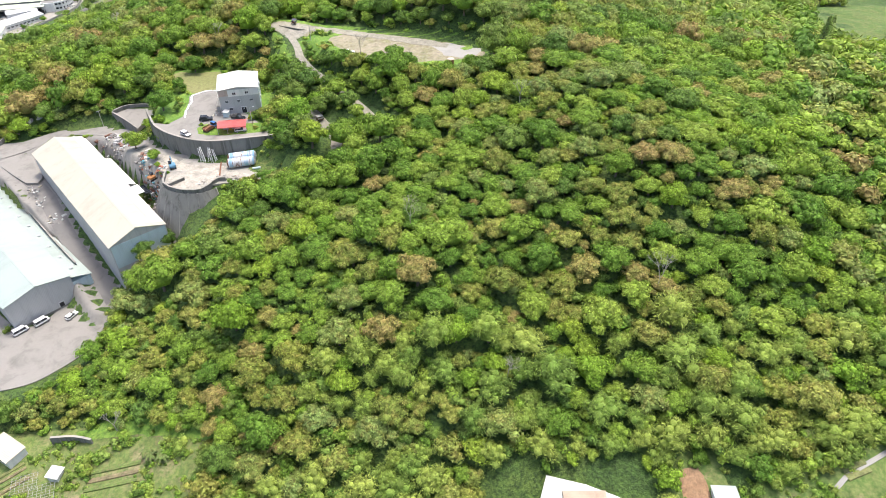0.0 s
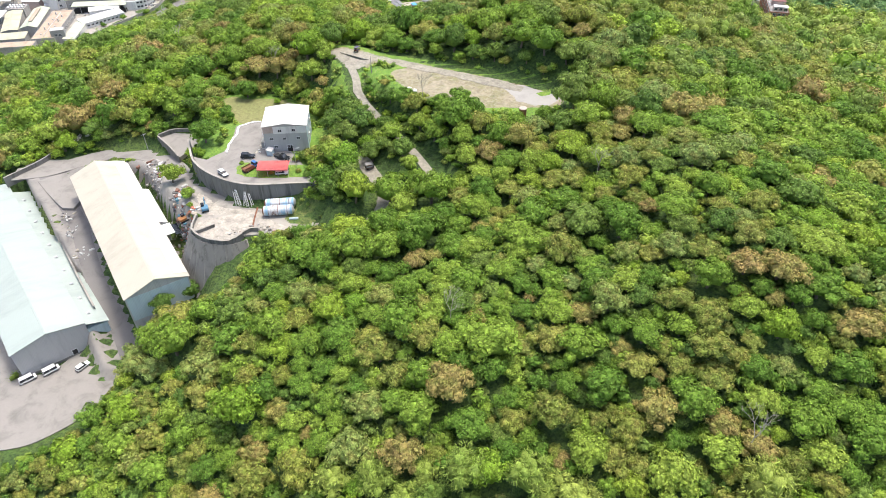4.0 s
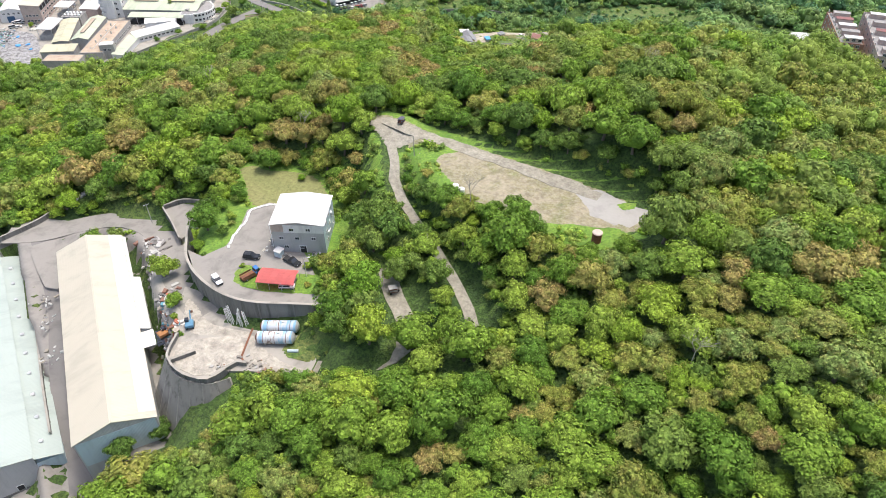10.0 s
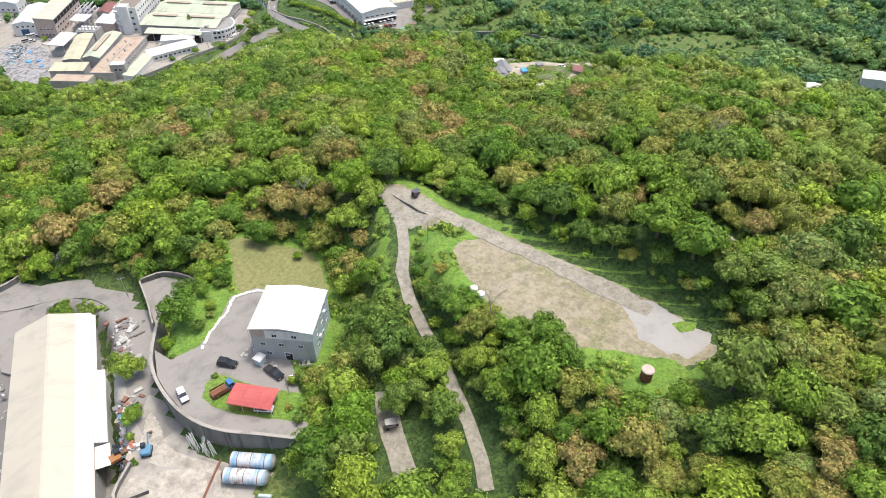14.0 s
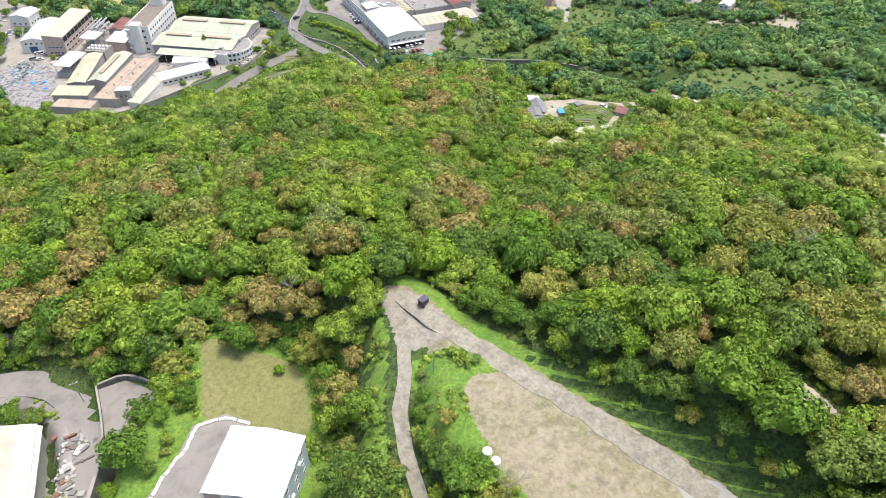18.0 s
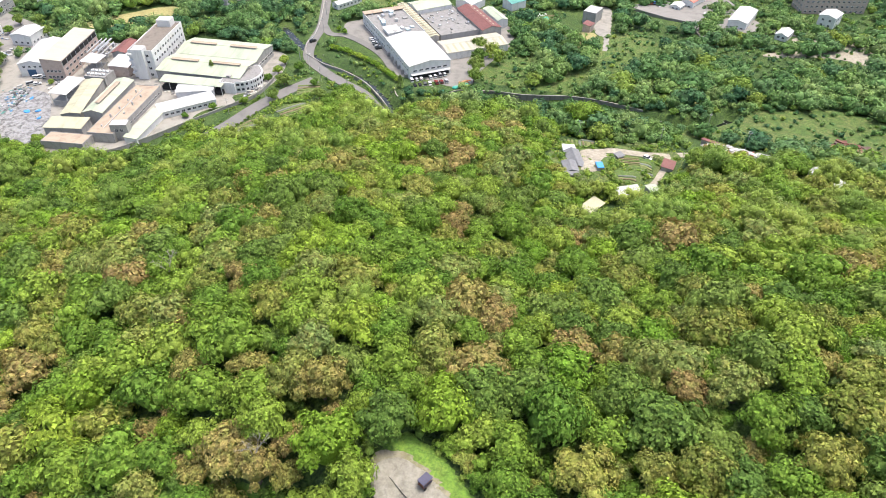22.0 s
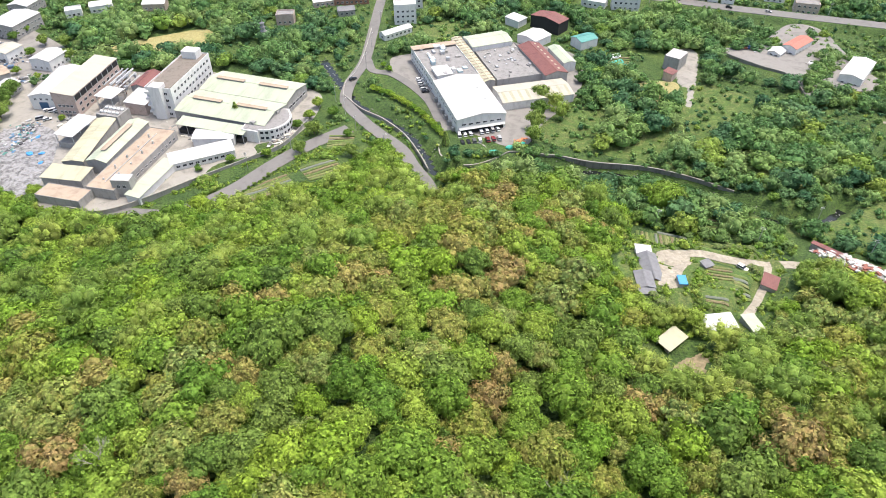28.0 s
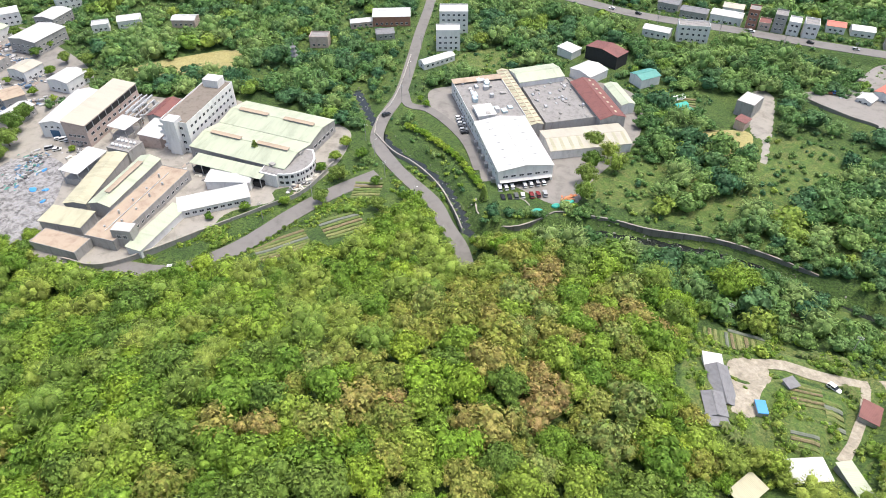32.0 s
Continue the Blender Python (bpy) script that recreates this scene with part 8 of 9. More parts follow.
def kind_at(x, y, q):
    """Which trees grow where: bamboo in the side valley and on the near slope, browner crowns on the ridges."""
    q = min(1.0, max(0.0, 0.5 + (q - 0.5) * 0.85 + 0.42 * noise.noise(Vector((x * 0.045, y * 0.045, 12.0)))))
    a = noise.noise(Vector((x * 0.02, y * 0.02, 3.0)))
    b = noise.noise(Vector((x * 0.016, y * 0.016, 9.0)))
    if (y > 395 and x > -75) or (y < 112 and x > -40) or (x > 20 and 300 < y < 400 and a > 0) or (x < -150 and y > 380):
        if q < 0.5:
            return "bamboo"
    if y > 480 or (x < -180 and y > 330):
        return "dark" if q < 0.3 else ("bamboo" if q < 0.5 else ("lime" if q > 0.93 else "broadleaf"))
    if q < (0.13 + 0.34 * max(0, a)) * (1.0 if y > 205 + 0.25 * x else 0.5):
        return "flush"
    if q < (0.3 + 0.2 * b if y > 205 + 0.25 * x else 0.14 + 0.1 * b):
        return "dark"
    if q > 0.91 - 0.15 * max(0, -a):
        return "lime"
    return "olive" if q > 0.62 - 0.3 * b else "broadleaf"


# single trees that stand out, by kind: plan and crown radius
STANDING = {
    "broadleaf": [(-38, 220, 4.2), (-102.6, 219.4, 5.6), (-99.4, 195.6, 2.6), (-151.3, 224.3, 3.8), (-20.8, 190.7, 7.2), (-17.6, 230.2, 4.6), (7.2, 199.6, 5), (-24.1, 218, 4.8), (-64, 242.9, 5), (-100.4, 252.6, 4.6), (-101.6, 236, 3.2), (-129.5, 248.5, 8), (-72.4, 263.4, 5.2), (-39.5, 325, 5.6), (-20.5, 143, 6), (38, 112, 6), (-84, 146, 7.5), (-33.7, 193, 6.5), (-20.6, 173.3, 7), (-93, 496, 9), (-205, 452, 7), (-110.6, 206.6, 4.7)],
    "lime": [(-80.7, 268, 7.8), (-101.4, 212.9, 2.3), (-50.2, 204.6, 6), (-44.6, 216, 3.6), (-43.6, 191.5, 6.5), (-27.9, 227.6, 2.4), (-198, 279, 7), (-87.5, 249.4, 1.6), (-89.4, 294, 6.5), (-66.4, 290, 4.4), (-45.9, 299.7, 6.5), (-29, 428, 5.5), (-56.7, 126, 7), (3.2, 111, 5), (59.7, 140, 4.6), (-132.5, 359, 6), (-121.3, 345.4, 5.2)],
    "dark": [(-94.5, 160.6, 4.6), (-89.9, 167.9, 3.4), (-41.5, 224, 3.6), (-143.3, 225.6, 3.6), (-33, 211, 4.4), (18.2, 227.8, 8), (-43, 211.6, 4.4), (-52.6, 219.2, 5), (-60.9, 230.5, 4.8), (-72.3, 275.5, 6.2), (-53.9, 227.7, 5.5), (-86.6, 285.5, 5), (-123.4, 400, 6)],
    "flush": [(3.5, 211.2, 5.8), (-74.5, 314, 8), (-38.5, 310.3, 6), (-131.7, 286.7, 5), (-17.5, 345, 6), (-120, 446, 6.5), (-6.6, 126.5, 6.5), (-14.9, 113.4, 5.6)],
    "olive": [(14, 207.5, 4.6), (-82, 256, 5.4), (-44.8, 351, 8.5), (-95, 279, 7), (15.4, 122.2, 5.8), (-23.9, 122.4, 5), (-38.1, 112, 5.6)],
    "bamboo": [(-96.8, 294.8, 4.6), (-94.3, 302.5, 4.8), (-83.2, 302, 4.6), (-105.8, 285.7, 3.6), (-114.7, 479.4, 7)],
}
HERO = np.array([row for rows in STANDING.values() for row in rows])
for kind, rows in STANDING.items():
    for x, y, r in rows:
        plant(kind, x, y, r, 1.05)


def shaded_by_hero(x, y, r):
    d = np.hypot(x[:, None] - HERO[None, :, 0], y[:, None] - HERO[None, :, 1])
    return (d < HERO[None, :, 2] * 0.72 + r * 0.5).any(1)


NEAR = [(-62, 88), (84, 88), (80, 150), (44, 230), (10, 335), (-110, 400), (-150, 330), (-118, 262), (-66, 255), (-30, 225), (-60, 165)]
xs, ys = jittered(-345, 270, 66, 482, 2.1)
low_slope = 1 / (1 + np.exp((ys - 205 - 0.25 * xs) / 14))   # smaller, denser crowns on the near slope
rs = np.clip(NP.normal(3.7, 1.2, len(xs)) - 1.35 * low_slope, 1.75, 7.2)
keep = (inside_distance(xs, ys, SEEN) < 10) & (ys < 508 - 0.75 * np.maximum(-(xs + 195), 0)) & ~shaded_by_hero(xs, ys, 3.0)
xs, ys, rs = xs[keep], ys[keep], rs[keep]
keep = ~cleared(xs, ys, 2.2)
xs, ys, rs = xs[keep], ys[keep], rs[keep]
GAP = np.minimum.reduce([inside_distance(xs, ys, p) for p in CLEAR] + [line_distance(xs, ys, line)[0] - half for line, half in ROADS])
rs = np.minimum(rs, np.maximum(1.9, GAP * 0.8))
rs = np.minimum(rs, np.maximum(1.3, 0.3 * line_distance(xs, ys, CREEK)[0]))
keep = packed(xs, ys, rs, 0.6)
xs, ys, rs = xs[keep], ys[keep], rs[keep]
near = inside_distance(xs, ys, NEAR) < 0
STOOD = np.stack([xs, ys, rs], 1)
ZS = ground_z(xs, ys)
woods = {k: [] for k in TREE_KINDS}
for x, y, z, nr, r in zip(xs, ys, ZS, near, rs):
    kind = kind_at(x, y, NP.uniform())
    r = float(r) * 1.12
    tall = NP.uniform(0.85, 1.2) * (1.0 if y > 205 + 0.25 * x else 0.86)
    if nr and COUNT[kind] < 290:
        plant(kind, x, y, r, tall, z)
    else:
        woods[kind].append((x, y, z, r, tall, NP.uniform()))
WOOD_LABEL = {"broadleaf": "mixed green hillside woods", "olive": "olive-green hillside acacia woods", "dark": "dark evergreen hillside woods", "lime": "bright yellow-green trees among the woods", "flush": "tan-flushed trees among the woods", "bamboo": "feathery green bamboo groves"}
for k, rows in woods.items():
    wood("woods_" + k, k, [q for q in rows if q[0] < 95 + 0.1 * q[1]], ROUGH[k], WOOD_LABEL[k])
    wood("far_woods_" + k, k, [q for q in rows if q[0] >= 95 + 0.1 * q[1]], FAR[k], WOOD_LABEL[k])

# young growth that fills the gaps between the crowns
xs, ys = jittered(-160, 110, 74, 440, 2.6)
keep = (inside_distance(xs, ys, SEEN) < 0) & ~cleared(xs, ys, 2.6) & ~shaded_by_hero(xs, ys, 0.0)
xs, ys = xs[keep], ys[keep]
keep = np.array([(np.hypot(STOOD[:, 0] - x, STOOD[:, 1] - y) - STOOD[:, 2] * 0.85).min() > -0.2 for x, y in zip(xs, ys)])
xs, ys = xs[keep], ys[keep]
rows = [(x, y, z + NP.uniform(-0.2, 1.0), NP.uniform(1.5, 2.4), NP.uniform(0.8, 1.2), NP.uniform()) for x, y, z in zip(xs, ys, ground_z(xs, ys))]
wood("undergrowth_green", "broadleaf", rows[::2], FAR["broadleaf"], "young green growth between the trees")
wood("undergrowth_dark", "dark", rows[1::2], FAR["dark"], "dark young growth between the trees")

# the valley floor: looser clumps, thickets and shrubs
OPEN = [[(-167, 544), (-155.7, 560), (-134.4, 551.5), (-131.7, 532.2), (-143, 520), (-163, 515)], MEADOW_EAST, MEADOW_BEND,
        [(-280, 603), (-270, 624), (-250, 633), (-244, 615), (-255, 595), (-272, 587)], [(-42, 512), (-15, 549), (24, 564), (46, 555), (44, 505), (15, 507), (-11, 506)],
        [(-165, 547), (-155, 561), (-141, 566), (-128, 536), (-151, 517)],
        [(-179, 488), (-155, 510), (-142, 517), (-128, 520), (-105, 529), (-80, 531), (-55, 529), (-50, 520), (-82, 521), (-109, 511), (-136, 498), (-156, 490), (-180, 472), (-190, 474), (-206, 486), (-226, 500), (-246, 508), (-262, 516), (-258, 530), (-246, 532), (-228, 522), (-208, 512), (-196, 502), (-188, 488)],
        [(-138, 602), (-120, 617), (-115, 600), (-129, 585)], [(-172, 631), (-142, 651), (-130, 624), (-148, 608)], [(-132, 660), (-116, 662), (-106, 616), (-112, 590), (-120, 600), (-122, 630)],
        [(-107, 621), (-88, 622), (-88, 601), (-80, 585), (-94, 558), (-106, 557), (-108, 577)], [(-253, 494), (-230, 490), (-220, 477), (-218, 457), (-220, 432), (-231, 425), (-246, 430), (-246, 470)],
        [(-300, 585), (-285, 560), (-272, 530), (-262, 526), (-262, 545), (-274, 570), (-290, 594)], [(-275, 540), (-290, 548), (-300, 570), (-292, 572)],
        [(-100, 636), (-54, 634), (-62, 612), (-100, 618)], [(-300, 700), (0, 740), (0, 724), (-120, 706), (-300, 690)]]
xs, ys = jittered(-620, 330, 330, 850, 3.0)
rs = np.clip(NP.normal(4.0, 1.3, len(xs)), 1.8, 7.0)
keep = (inside_distance(xs, ys, SEEN) < 20) & ((ys > 482) | (ys >= 508 - 0.75 * np.maximum(-(xs + 195), 0)) | (xs < -345))
xs, ys, rs = xs[keep], ys[keep], rs[keep]
keep = ~cleared(xs, ys, 1.2)
xs, ys, rs = xs[keep], ys[keep], rs[keep]
open_land = np.array([noise.noise(Vector((x * 0.022, y * 0.022, 1.0))) for x, y in zip(xs, ys)])
thin = (open_land > 0.27) | (np.minimum.reduce([inside_distance(xs, ys, p) for p in OPEN]) < 0)
rs = np.where(thin, NP.uniform(0.7, 1.7, len(xs)), rs)
# low growth beside roads and before houses
beside = np.minimum.reduce([line_distance(xs, ys - 5, line)[0] - half for line, half in ROADS[4:]] + [line_distance(xs, ys, line)[0] - half for line, half in ROADS[4:]])
rs = np.minimum(rs, np.maximum(1.0, 0.42 * beside))
rs = np.minimum(rs, np.maximum(1.0, 0.33 * line_distance(xs, ys, CREEK)[0]))
houses = [p for p in BUILT if np.mean([q[1] for q in p]) > 370]
before = np.minimum.reduce([inside_distance(xs, ys + 5, p) for p in houses])
rs = np.minimum(rs, np.maximum(1.2, 0.36 * before))
keep = (rs > 1.75) | (NP.uniform(size=len(xs)) < 0.28 + 0.5 * np.clip(open_land, 0, 1))
xs, ys, rs = xs[keep], ys[keep], rs[keep]
keep = packed(xs, ys, rs, 0.62)
xs, ys, rs = xs[keep], ys[keep], rs[keep]
ZS = ground_z(xs, ys)
woods = {k: [] for k in HAZED_GREENS}
for x, y, z, r in zip(xs, ys, ZS, rs):
    q = NP.uniform()
    grove = noise.noise(Vector((x * 0.018, y * 0.018, 6.0)))
    kind = "dark" if q < 0.22 + 0.5 * grove else ("bamboo" if q < 0.5 + 0.3 * grove else ("lime" if q > 0.93 else "broadleaf"))
    woods[kind].append((x, y, z - 0.1 * r, float(r) * 1.1, NP.uniform(0.75, 1.15), NP.uniform()))
for k, rows in woods.items():
    text = {"bamboo": "bamboo thickets on the valley floor"}.get(k, "trees and thickets on the valley floor")
    middle = lambda q: -400 < q[0] < 20 and q[1] < 700 and q[3] > 1.9
    wood("valley_trees_" + k, k, [q for q in rows if middle(q)], MIDDLE[k], text, LEAF_VALLEY[k])
    wood("far_valley_trees_" + k, k, [q for q in rows if not middle(q) and q[3] > 1.9], FAR[k], text, LEAF_VALLEY[k])
    wood("valley_bushes_" + k, k, [q for q in rows if q[3] <= 1.9], TINY[k], "low bushes and weeds on the valley floor", LEAF_VALLEY[k])

# low scrub along rims, banks and clearings
xs, ys = jittered(-240, 150, 66, 520, 3.4)
keep = (inside_distance(xs, ys, SEEN) < 0) & ~cleared(xs, ys, 0.9)
gap = np.minimum.reduce([inside_distance(xs, ys, p) for p in CLEAR] + [line_distance(xs, ys, line)[0] - half for line, half in ROADS])
keep &= (gap < 5.5) & (NP.uniform(size=len(xs)) < 0.75)
xs, ys = xs[keep], ys[keep]
rows = [(x, y, z - 0.2, NP.uniform(0.7, 1.7), NP.uniform(0.6, 1.0), NP.uniform()) for x, y, z in zip(xs, ys, ground_z(xs, ys))]
wood("scrub_green", "broadleaf", rows[::2], TINY["broadleaf"], "low green scrub along the rims")
wood("scrub_dark", "bamboo", rows[1::2], TINY["bamboo"], "low grassy scrub along the rims")

# weeds and bushes in the farm clearing, the gardens and round the yards
WEEDY = [ISLAND, VERGE, SILO_GREEN, [(-96, 478), (-62, 486), (-42, 484), (-42, 445), (-50, 428), (-64, 430), (-78, 426), (-92, 438)], [(-84, 426), (-66, 428), (-54, 420), (-57, 400), (-82, 396)], [(-120, 70), (-124, 104), (-96, 106), (-62, 99), (-66, 70)],
         [(50, 60), (50, 82), (62, 76), (84, 86), (130, 93), (140, 60)], [(-252, 410), (-230, 415), (-214, 440), (-216, 476), (-246, 492), (-248, 450)], [(-296, 381), (-283, 387), (-268, 398), (-258, 412), (-256, 440), (-254, 470), (-246, 492), (-258, 486), (-255, 463), (-260, 445), (-266, 428), (-281, 390)], [(-112, 256), (-84, 256), (-74, 240), (-70, 228), (-64, 220), (-58, 222), (-68, 246), (-82, 262)]]
BEDS_AT = [(-88, 477, 7), (-81, 478, 5), (-63, 463, 6.5), (-54.5, 459, 5), (-60, 444, 5), (-236, 430, 10), (-226, 452, 9), (-236, 478, 8), (-75, 457, 5.5), (-72.3, 450.5, 3.5), (-78, 463, 4), (-81, 439, 4), (-60.5, 411, 5), (-61, 416, 5), (-79, 401, 3.5), (-112, 93.5, 5), (-84, 93, 6), (-81, 422, 3.5), (86.5, 78.5, 4)]
xs, ys = jittered(-290, 142, 58, 494, 1.7)
keep = np.minimum.reduce([inside_distance(xs, ys, p) for p in WEEDY]) < 0
xs, ys = xs[keep], ys[keep]
keep = np.min([np.hypot(xs - x, ys - y) - r for x, y, r in BEDS_AT], axis=0) > 0.5
for poly in BUILT + [YARD, LAWN]:
    keep &= inside_distance(xs, ys, poly) > 1.3
for line, half in ROADS:
    keep &= line_distance(xs, ys, line)[0] > half + 1.0
xs, ys = xs[keep], ys[keep]
lush = np.array([noise.noise(Vector((x * 0.11, y * 0.11, 4.0))) for x, y in zip(xs, ys)])
keep = lush > -0.1
rows = [(x, y, z - 0.25, 0.5 + 1.9 * max(0.0, l) * NP.uniform(0.6, 1.5) + NP.uniform(0, 0.5), NP.uniform(0.6, 1.0), NP.uniform()) for x, y, z, l in zip(xs[keep], ys[keep], ground_z(xs, ys)[keep], lush[keep])]
wood("weeds_green", "broadleaf", rows[::3], TINY["broadleaf"], "leafy weeds and bushes in the clearings")
wood("weeds_grassy", "bamboo", rows[1::3], TINY["bamboo"], "tall grassy weeds in the clearings")
wood("weeds_dark", "dark", rows[2::3], TINY["dark"], "dark bushes in the clearings")

# woods that go on round the place
xs, ys = jittered(-400, 400, -70, 420, 10.0)
keep = (inside_distance(xs, ys, SEEN) >= 10) & ~cleared(xs, ys, 4.0) & ((ys < 300) | (xs > 0)) & (np.hypot(xs + 190, ys - 160) > 42)
xs, ys = xs[keep], ys[keep]
rows = [(x, y, z, NP.uniform(5.5, 8.0), NP.uniform(0.6, 0.8), NP.uniform()) for x, y, z in zip(xs, ys, ground_z(xs, ys))]
for i, k in enumerate(("broadleaf", "olive", "dark")):
    wood("outer_woods_" + k, k, rows[i::3], TINY[k], "mixed green woods round the hill")

# ---- plants of their own ----
for x, y in HEDGE_SPOTS:
    plant("lime", x, y, 2.4, 0.95, label="round clipped bright green street tree")
for x, y, r in ((-264, 553, 2.0), (-258, 550, 2.2)):
    plant("lime", x, y, r, 1.1, label="small bright yellow-green yard tree")


def conifer(x, y, z, h, r, label):
    root = thing("conifer", pose(x, y, z), label, "tree")
    part("trunk", tube(bmesh.new(), (0, 0, -0.3), (0, 0, h * 0.95), 0.22, 0.05, 8), MAT_BARK, root)
    rng = np.random.default_rng(int(abs(x * 7 + y)))
    vs, fs, n = [], [], 0
    for k in range(520):
        f = rng.uniform() ** 0.8
        zz, a = h * (0.1 + 0.9 * f), rng.uniform(0, 6.28)
        rr_ = r * (1 - f) ** 0.75 * rng.uniform(0.45, 1.08) + 0.15
        p = np.array([rr_ * math.cos(a), rr_ * math.sin(a), zz])
        out = np.array([math.cos(a), math.sin(a), -0.15])
        side = np.array([-math.sin(a), math.cos(a), rng.uniform(-0.4, 0.4)])
        s = rng.uniform(0.5, 1.0) * (0.35 + 0.1 * r)
        vs += [p + out * s, p + side * s * 0.5 + np.array([0, 0, 0.2 * s]), p - out * s * 0.8, p - side * s * 0.5 + np.array([0, 0, 0.2 * s])]
        fs += [[n, n + 1, n + 2], [n, n + 2, n + 3]]
        n += 4
    c = new("crown", mesh_of("crown", np.array(vs), np.array(fs), LEAF_ONE["dark"]))
    c.parent = root
    return root


conifer(-290.3, 467.5, 0.4, 11, 2.6, "tall dark cypress in the factory yard")
conifer(-191.5, 498.6, 0.6, 9, 2.2, "dark conifer at the hedge's end")
for k in range(7):
    x, y = 158 + k * 4.5, 268 + k * 7
    conifer(x, y, gz(x, y), 19 - (k % 3) * 2, 3.2, "tall grey-green casuarina in a row")


def banana(x, y, h, label="banana plant with broad arching leaves"):
    root = thing("banana_plant", pose(x, y, gz(x, y), 0, 0, NP.uniform(0, 360)), label, "banana plant", "banana plants")
    part("stem", tube(bmesh.new(), (0, 0, -0.2), (0, 0, h * 0.55), 0.16, 0.1, 7), MAT_CROP["pale"], root)
    for k in range(8):
        a, up = k * 0.8 + NP.uniform(-0.2, 0.2), NP.uniform(0.5, 1.0)
        bm = bmesh.new()
        rows = []
        for i in range(5):
            t = i / 4
            d = h * 0.62 * t
            z = h * 0.52 + h * up * 0.55 * t - h * 0.75 * t * t * (1.2 - 0.4 * up)
            w = 0.36 * math.sin(math.pi * min(1, t * 0.85 + 0.12))
            c, s = math.cos(a), math.sin(a)
            rows.append([bm.verts.new((c * d - s * v, s * d + c * v, z - abs(v) * 0.35)) for v in (-w, 0, w)])
        for p, q in zip(rows, rows[1:]):
            bm.faces.new((p[0], q[0], q[1], p[1])), bm.faces.new((p[1], q[1], q[2], p[2]))
        part("leaf", bm, MAT_CROP["green"], root)


for x, y in ((-74.5, 96.5), (-72.6, 97.4), (-71, 95.6), (-76.2, 97.8), (79, 84), (83, 85.5), (88, 86.5), (-78, 433.5), (-75, 432), (-72, 433), (-69.5, 430.5), (-66.8, 479.5), (-63.5, 480.6), (-60.2, 479.8), (-56.5, 482), (-52, 468.5), (-54, 470.5)):
    banana(x, y, float(NP.uniform(3.0, 4.2)))


def bare_tree(x, y, h):
    """A dead tree: pale forking twigs above the crowns."""
    root = thing("bare_tree", pose(x, y, gz(x, y) + 2.0, 0, 0, NP.uniform(0, 360)), "dead tree with pale bare branches", "tree", "bare trees")
    bm = bmesh.new()

    def fork(p, d, l, r, deep):
        q = p + d * l
        tube(bm, p, q, r, r * 0.7, 5)
        if deep:
            for _ in range(3):
                e = (d + Vector((NP.uniform(-0.8, 0.8), NP.uniform(-0.8, 0.8), NP.uniform(-0.1, 0.4)))).normalized()
                fork(q, e, l * 0.68, r * 0.62, deep - 1)

    fork(Vector((0, 0, 0)), Vector((0.05, 0, 1)), h * 0.42, 0.13, 4)
    part("crown", bm, PALE_BARK, root, "bare pale forking twigs")


PALE_BARK = plain("pale_dead_bark", (0.38, 0.35, 0.3), 0.9, dirt=0.3)
for x, y, h in ((52, 118, 10), (15, 100, 9), (-9, 144, 9), (-86, 104, 6), (-30, 232, 9), (-92, 262, 9), (-72, 340, 10), (8, 300, 10), (24, 190, 9), (-150, 300, 9)):
    bare_tree(x, y, h)

# shrubs and small trees of the terrace garden
for kind, x, y, r in (("broadleaf", -100.5, 206.8, 1.3), ("dark", -98.2, 209.8, 0.9), ("broadleaf", -102.3, 209.5, 1.5), ("olive", -97, 206.5, 1.0), ("dark", -97.2, 219, 2.0), ("broadleaf", -99, 226, 1.7), ("broadleaf", -103.5, 229.5, 2.2), ("dark", -101.3, 233.6, 1.9), ("lime", -104.5, 238.5, 2.2), ("olive", -97.5, 223.5, 1.2),
                         ("dark", -66, 213.6, 2.6), ("broadleaf", -62.8, 211.6, 2.4), ("dark", -60.8, 215.6, 3.0), ("broadleaf", -62.5, 207.4, 1.6), ("olive", -65.8, 206.2, 1.2), ("broadleaf", -68.6, 212.4, 1.5), ("dark", -62.6, 203.9, 1.5), ("broadleaf", -85.6, 208.2, 0.9), ("dark", -58.6, 222.5, 3.2),
                         ("broadleaf", -97.2, 191.8, 1.4), ("broadleaf", -94.8, 188.6, 1.1), ("dark", -101.2, 198.6, 1.5), ("broadleaf", -92.6, 187.2, 0.9), ("broadleaf", -52, 248, 1.8), ("olive", -45.5, 244, 2.0), ("broadleaf", -48.5, 240.5, 2.2), ("dark", -54.6, 252.2, 1.3)):
    plant(kind, x, y, r, 1.0, label="small leafy shrub on the terrace" if r < 2 else "")

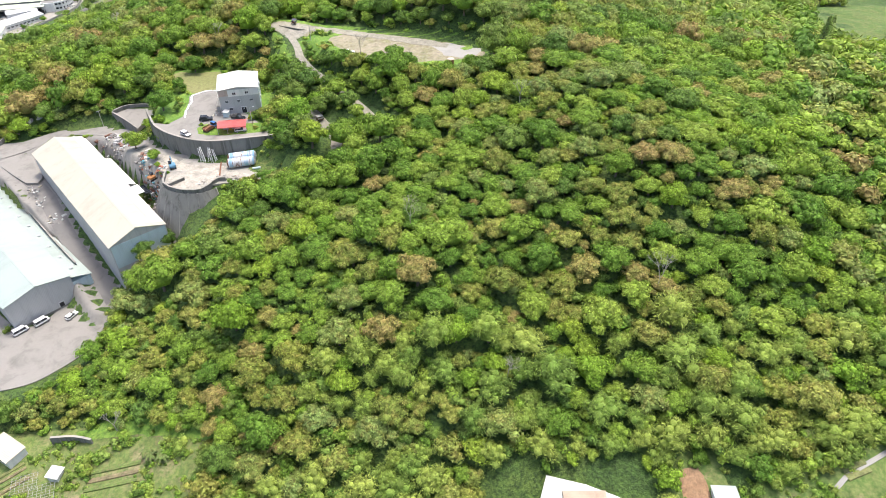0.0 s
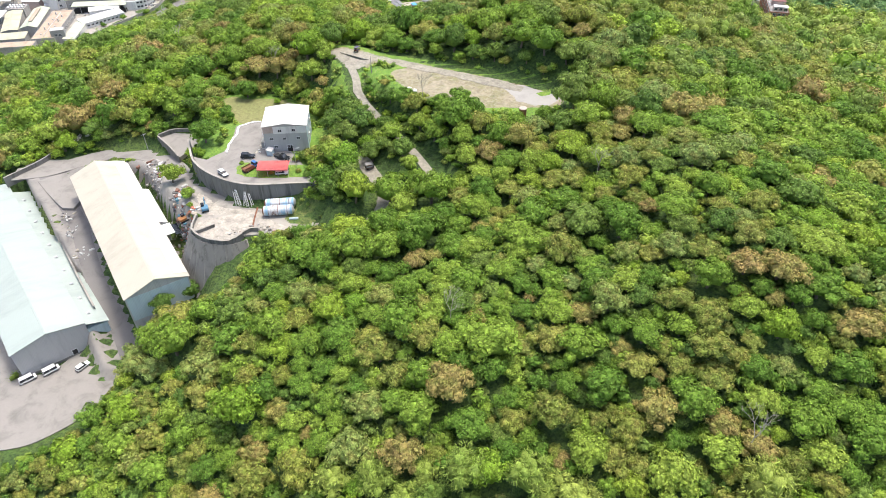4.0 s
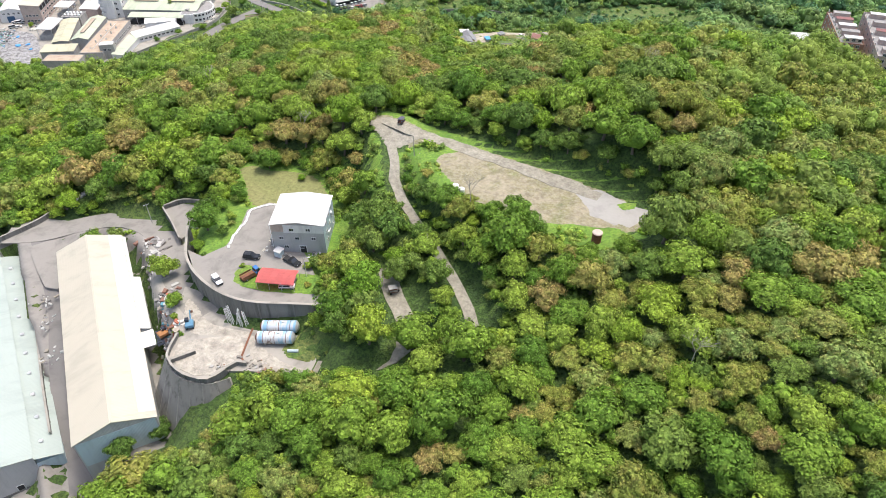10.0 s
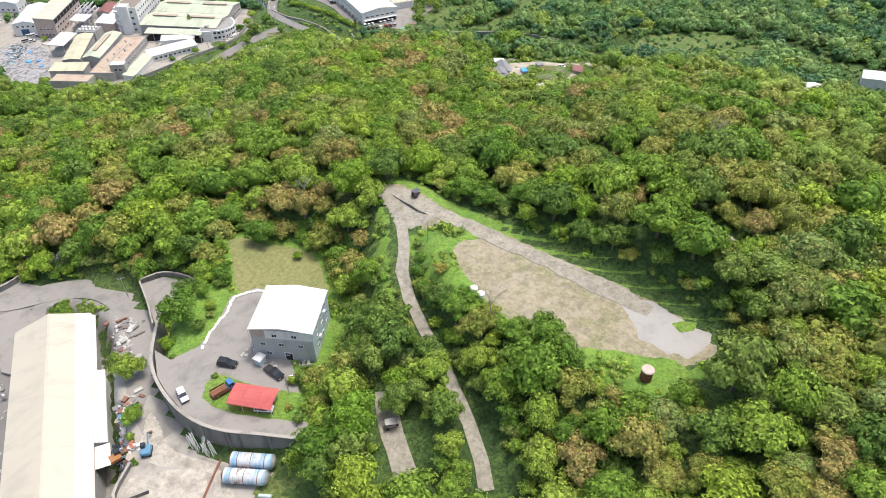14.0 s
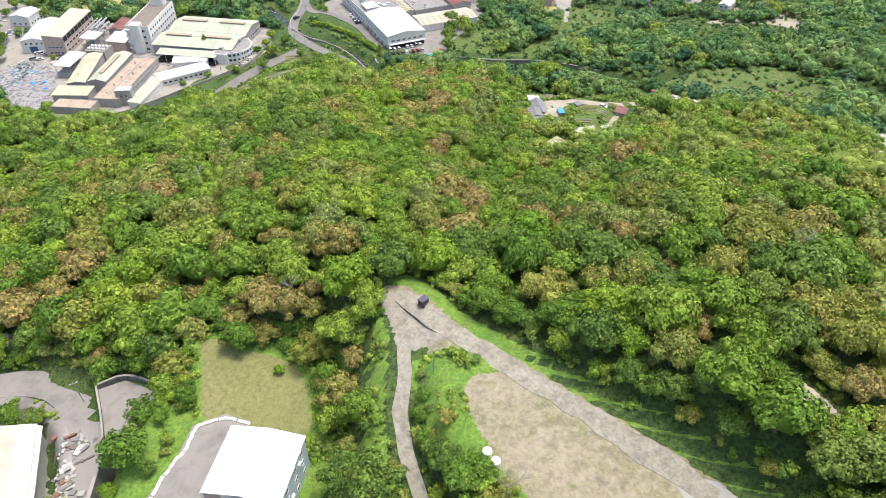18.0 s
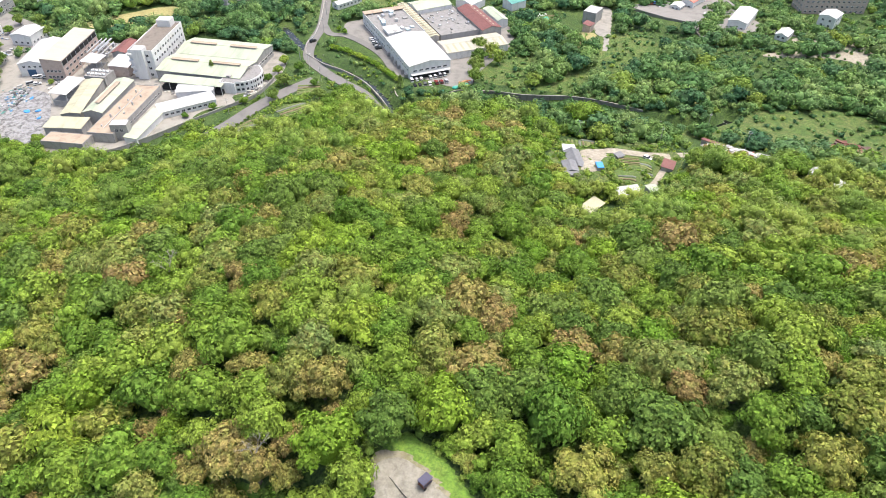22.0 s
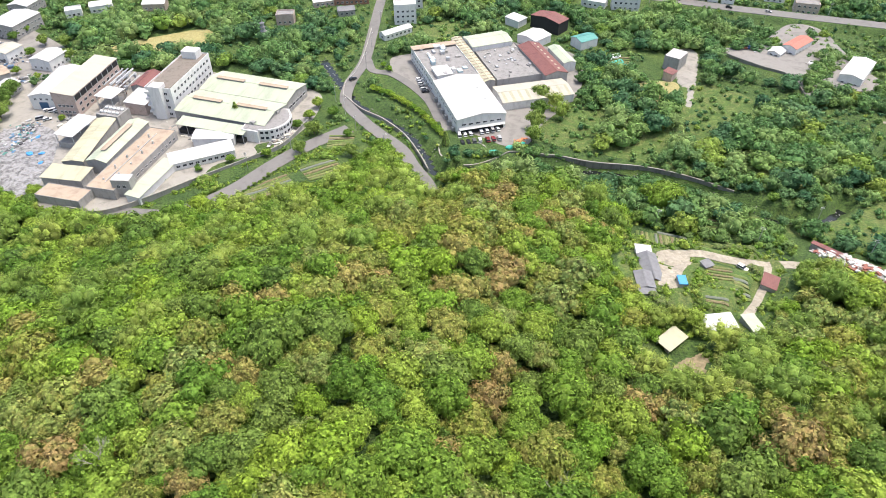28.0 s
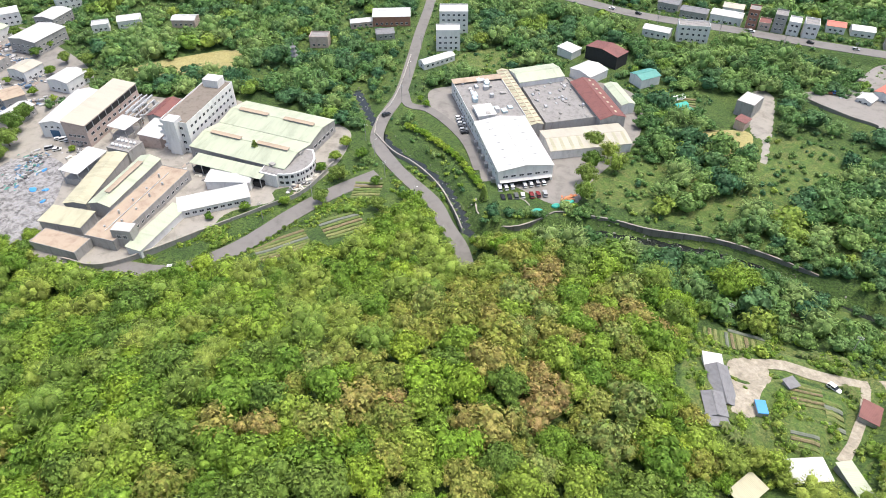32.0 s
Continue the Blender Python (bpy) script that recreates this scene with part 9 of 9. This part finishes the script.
# trees round the factory and along the valley road
for x, y, r in ((-247, 462, 4.2), (-251.5, 478, 4.6), (-254, 496, 3.6), (-236, 484, 3.0), (-222, 468, 4.2), (-208, 475, 4.0), (-197, 466, 4.4), (-209, 455, 5.0), (-186, 459, 4.6), (-262, 478, 3.0), (-262.5, 488, 3.4), (-266, 499, 3.6), (-394, 411, 6.0), (-404, 420, 6.5), (-411, 428, 5.5), (-366, 425, 2.2), (-324, 381, 4.0), (-318, 375, 4.2), (-304, 376, 3.6), (-295, 380, 3.2), (-386, 402, 5.0), (-258, 452, 2.6), (-268, 440, 2.4), (-276, 428, 2.4), (-318, 440, 2.0), (-284, 414, 2.2)):
    plant("dark" if r > 4 else "broadleaf", x, y, r, 1.0, label="leafy green tree beside the factory plots")

# little palms in a row along the factory road
for k, p in enumerate(smooth_line([(-257, 404, 0.3), (-249.5, 418, 0.3), (-246.8, 432, 0.3), (-245.6, 446, 0.3)], 2.6)):
    plant("dark", float(p[0]), float(p[1]), 0.7 + 0.2 * (k % 3), 1.2, label="small dark shrub beside the factory road")

# trees and clutter among the workshops at the edge of town
for x, y, r in ((-422, 470, 4.5), (-446, 462, 3.6), (-452, 475, 4.2), (-474, 470, 4.0), (-470, 436, 3.4), (-432, 444, 3.0), (-424, 414, 3.6), (-455, 443, 2.8), (-500, 452, 4.4), (-508, 478, 4.6), (-478, 480, 3.8), (-440, 480, 4.4), (-490, 432, 3.6), (-416, 446, 2.6)):
    plant("broadleaf" if r < 4 else "dark", x, y, r, 1.05, z=0.4, label="leafy green tree among the workshops")
heap("town_clutter", [(-424, 438, 3, 5), (-448, 450, 4, 4), (-470, 462, 5, 4), (-430, 424, 3, 3), (-500, 466, 5, 5), (-482, 458, 4, 4)], 0.7, [(0.4, 0.4, 0.4), (0.16, 0.16, 0.16), (0.3, 0.24, 0.2), (0.1, 0.16, 0.24), (0.48, 0.47, 0.45)], "crates and parked machines between the workshops", 200, 41)
for x, y, r in ((-173.6, 562.5, 5.5), (-164, 558, 5.0), (-166, 546, 5.4), (-163, 535, 5.6), (-160, 524, 4.6), (-156, 550, 5.0)):
    plant("dark" if r > 5.2 else "bamboo", x, y, r, 1.15, label="tall leafy tree beside the creek warehouse")
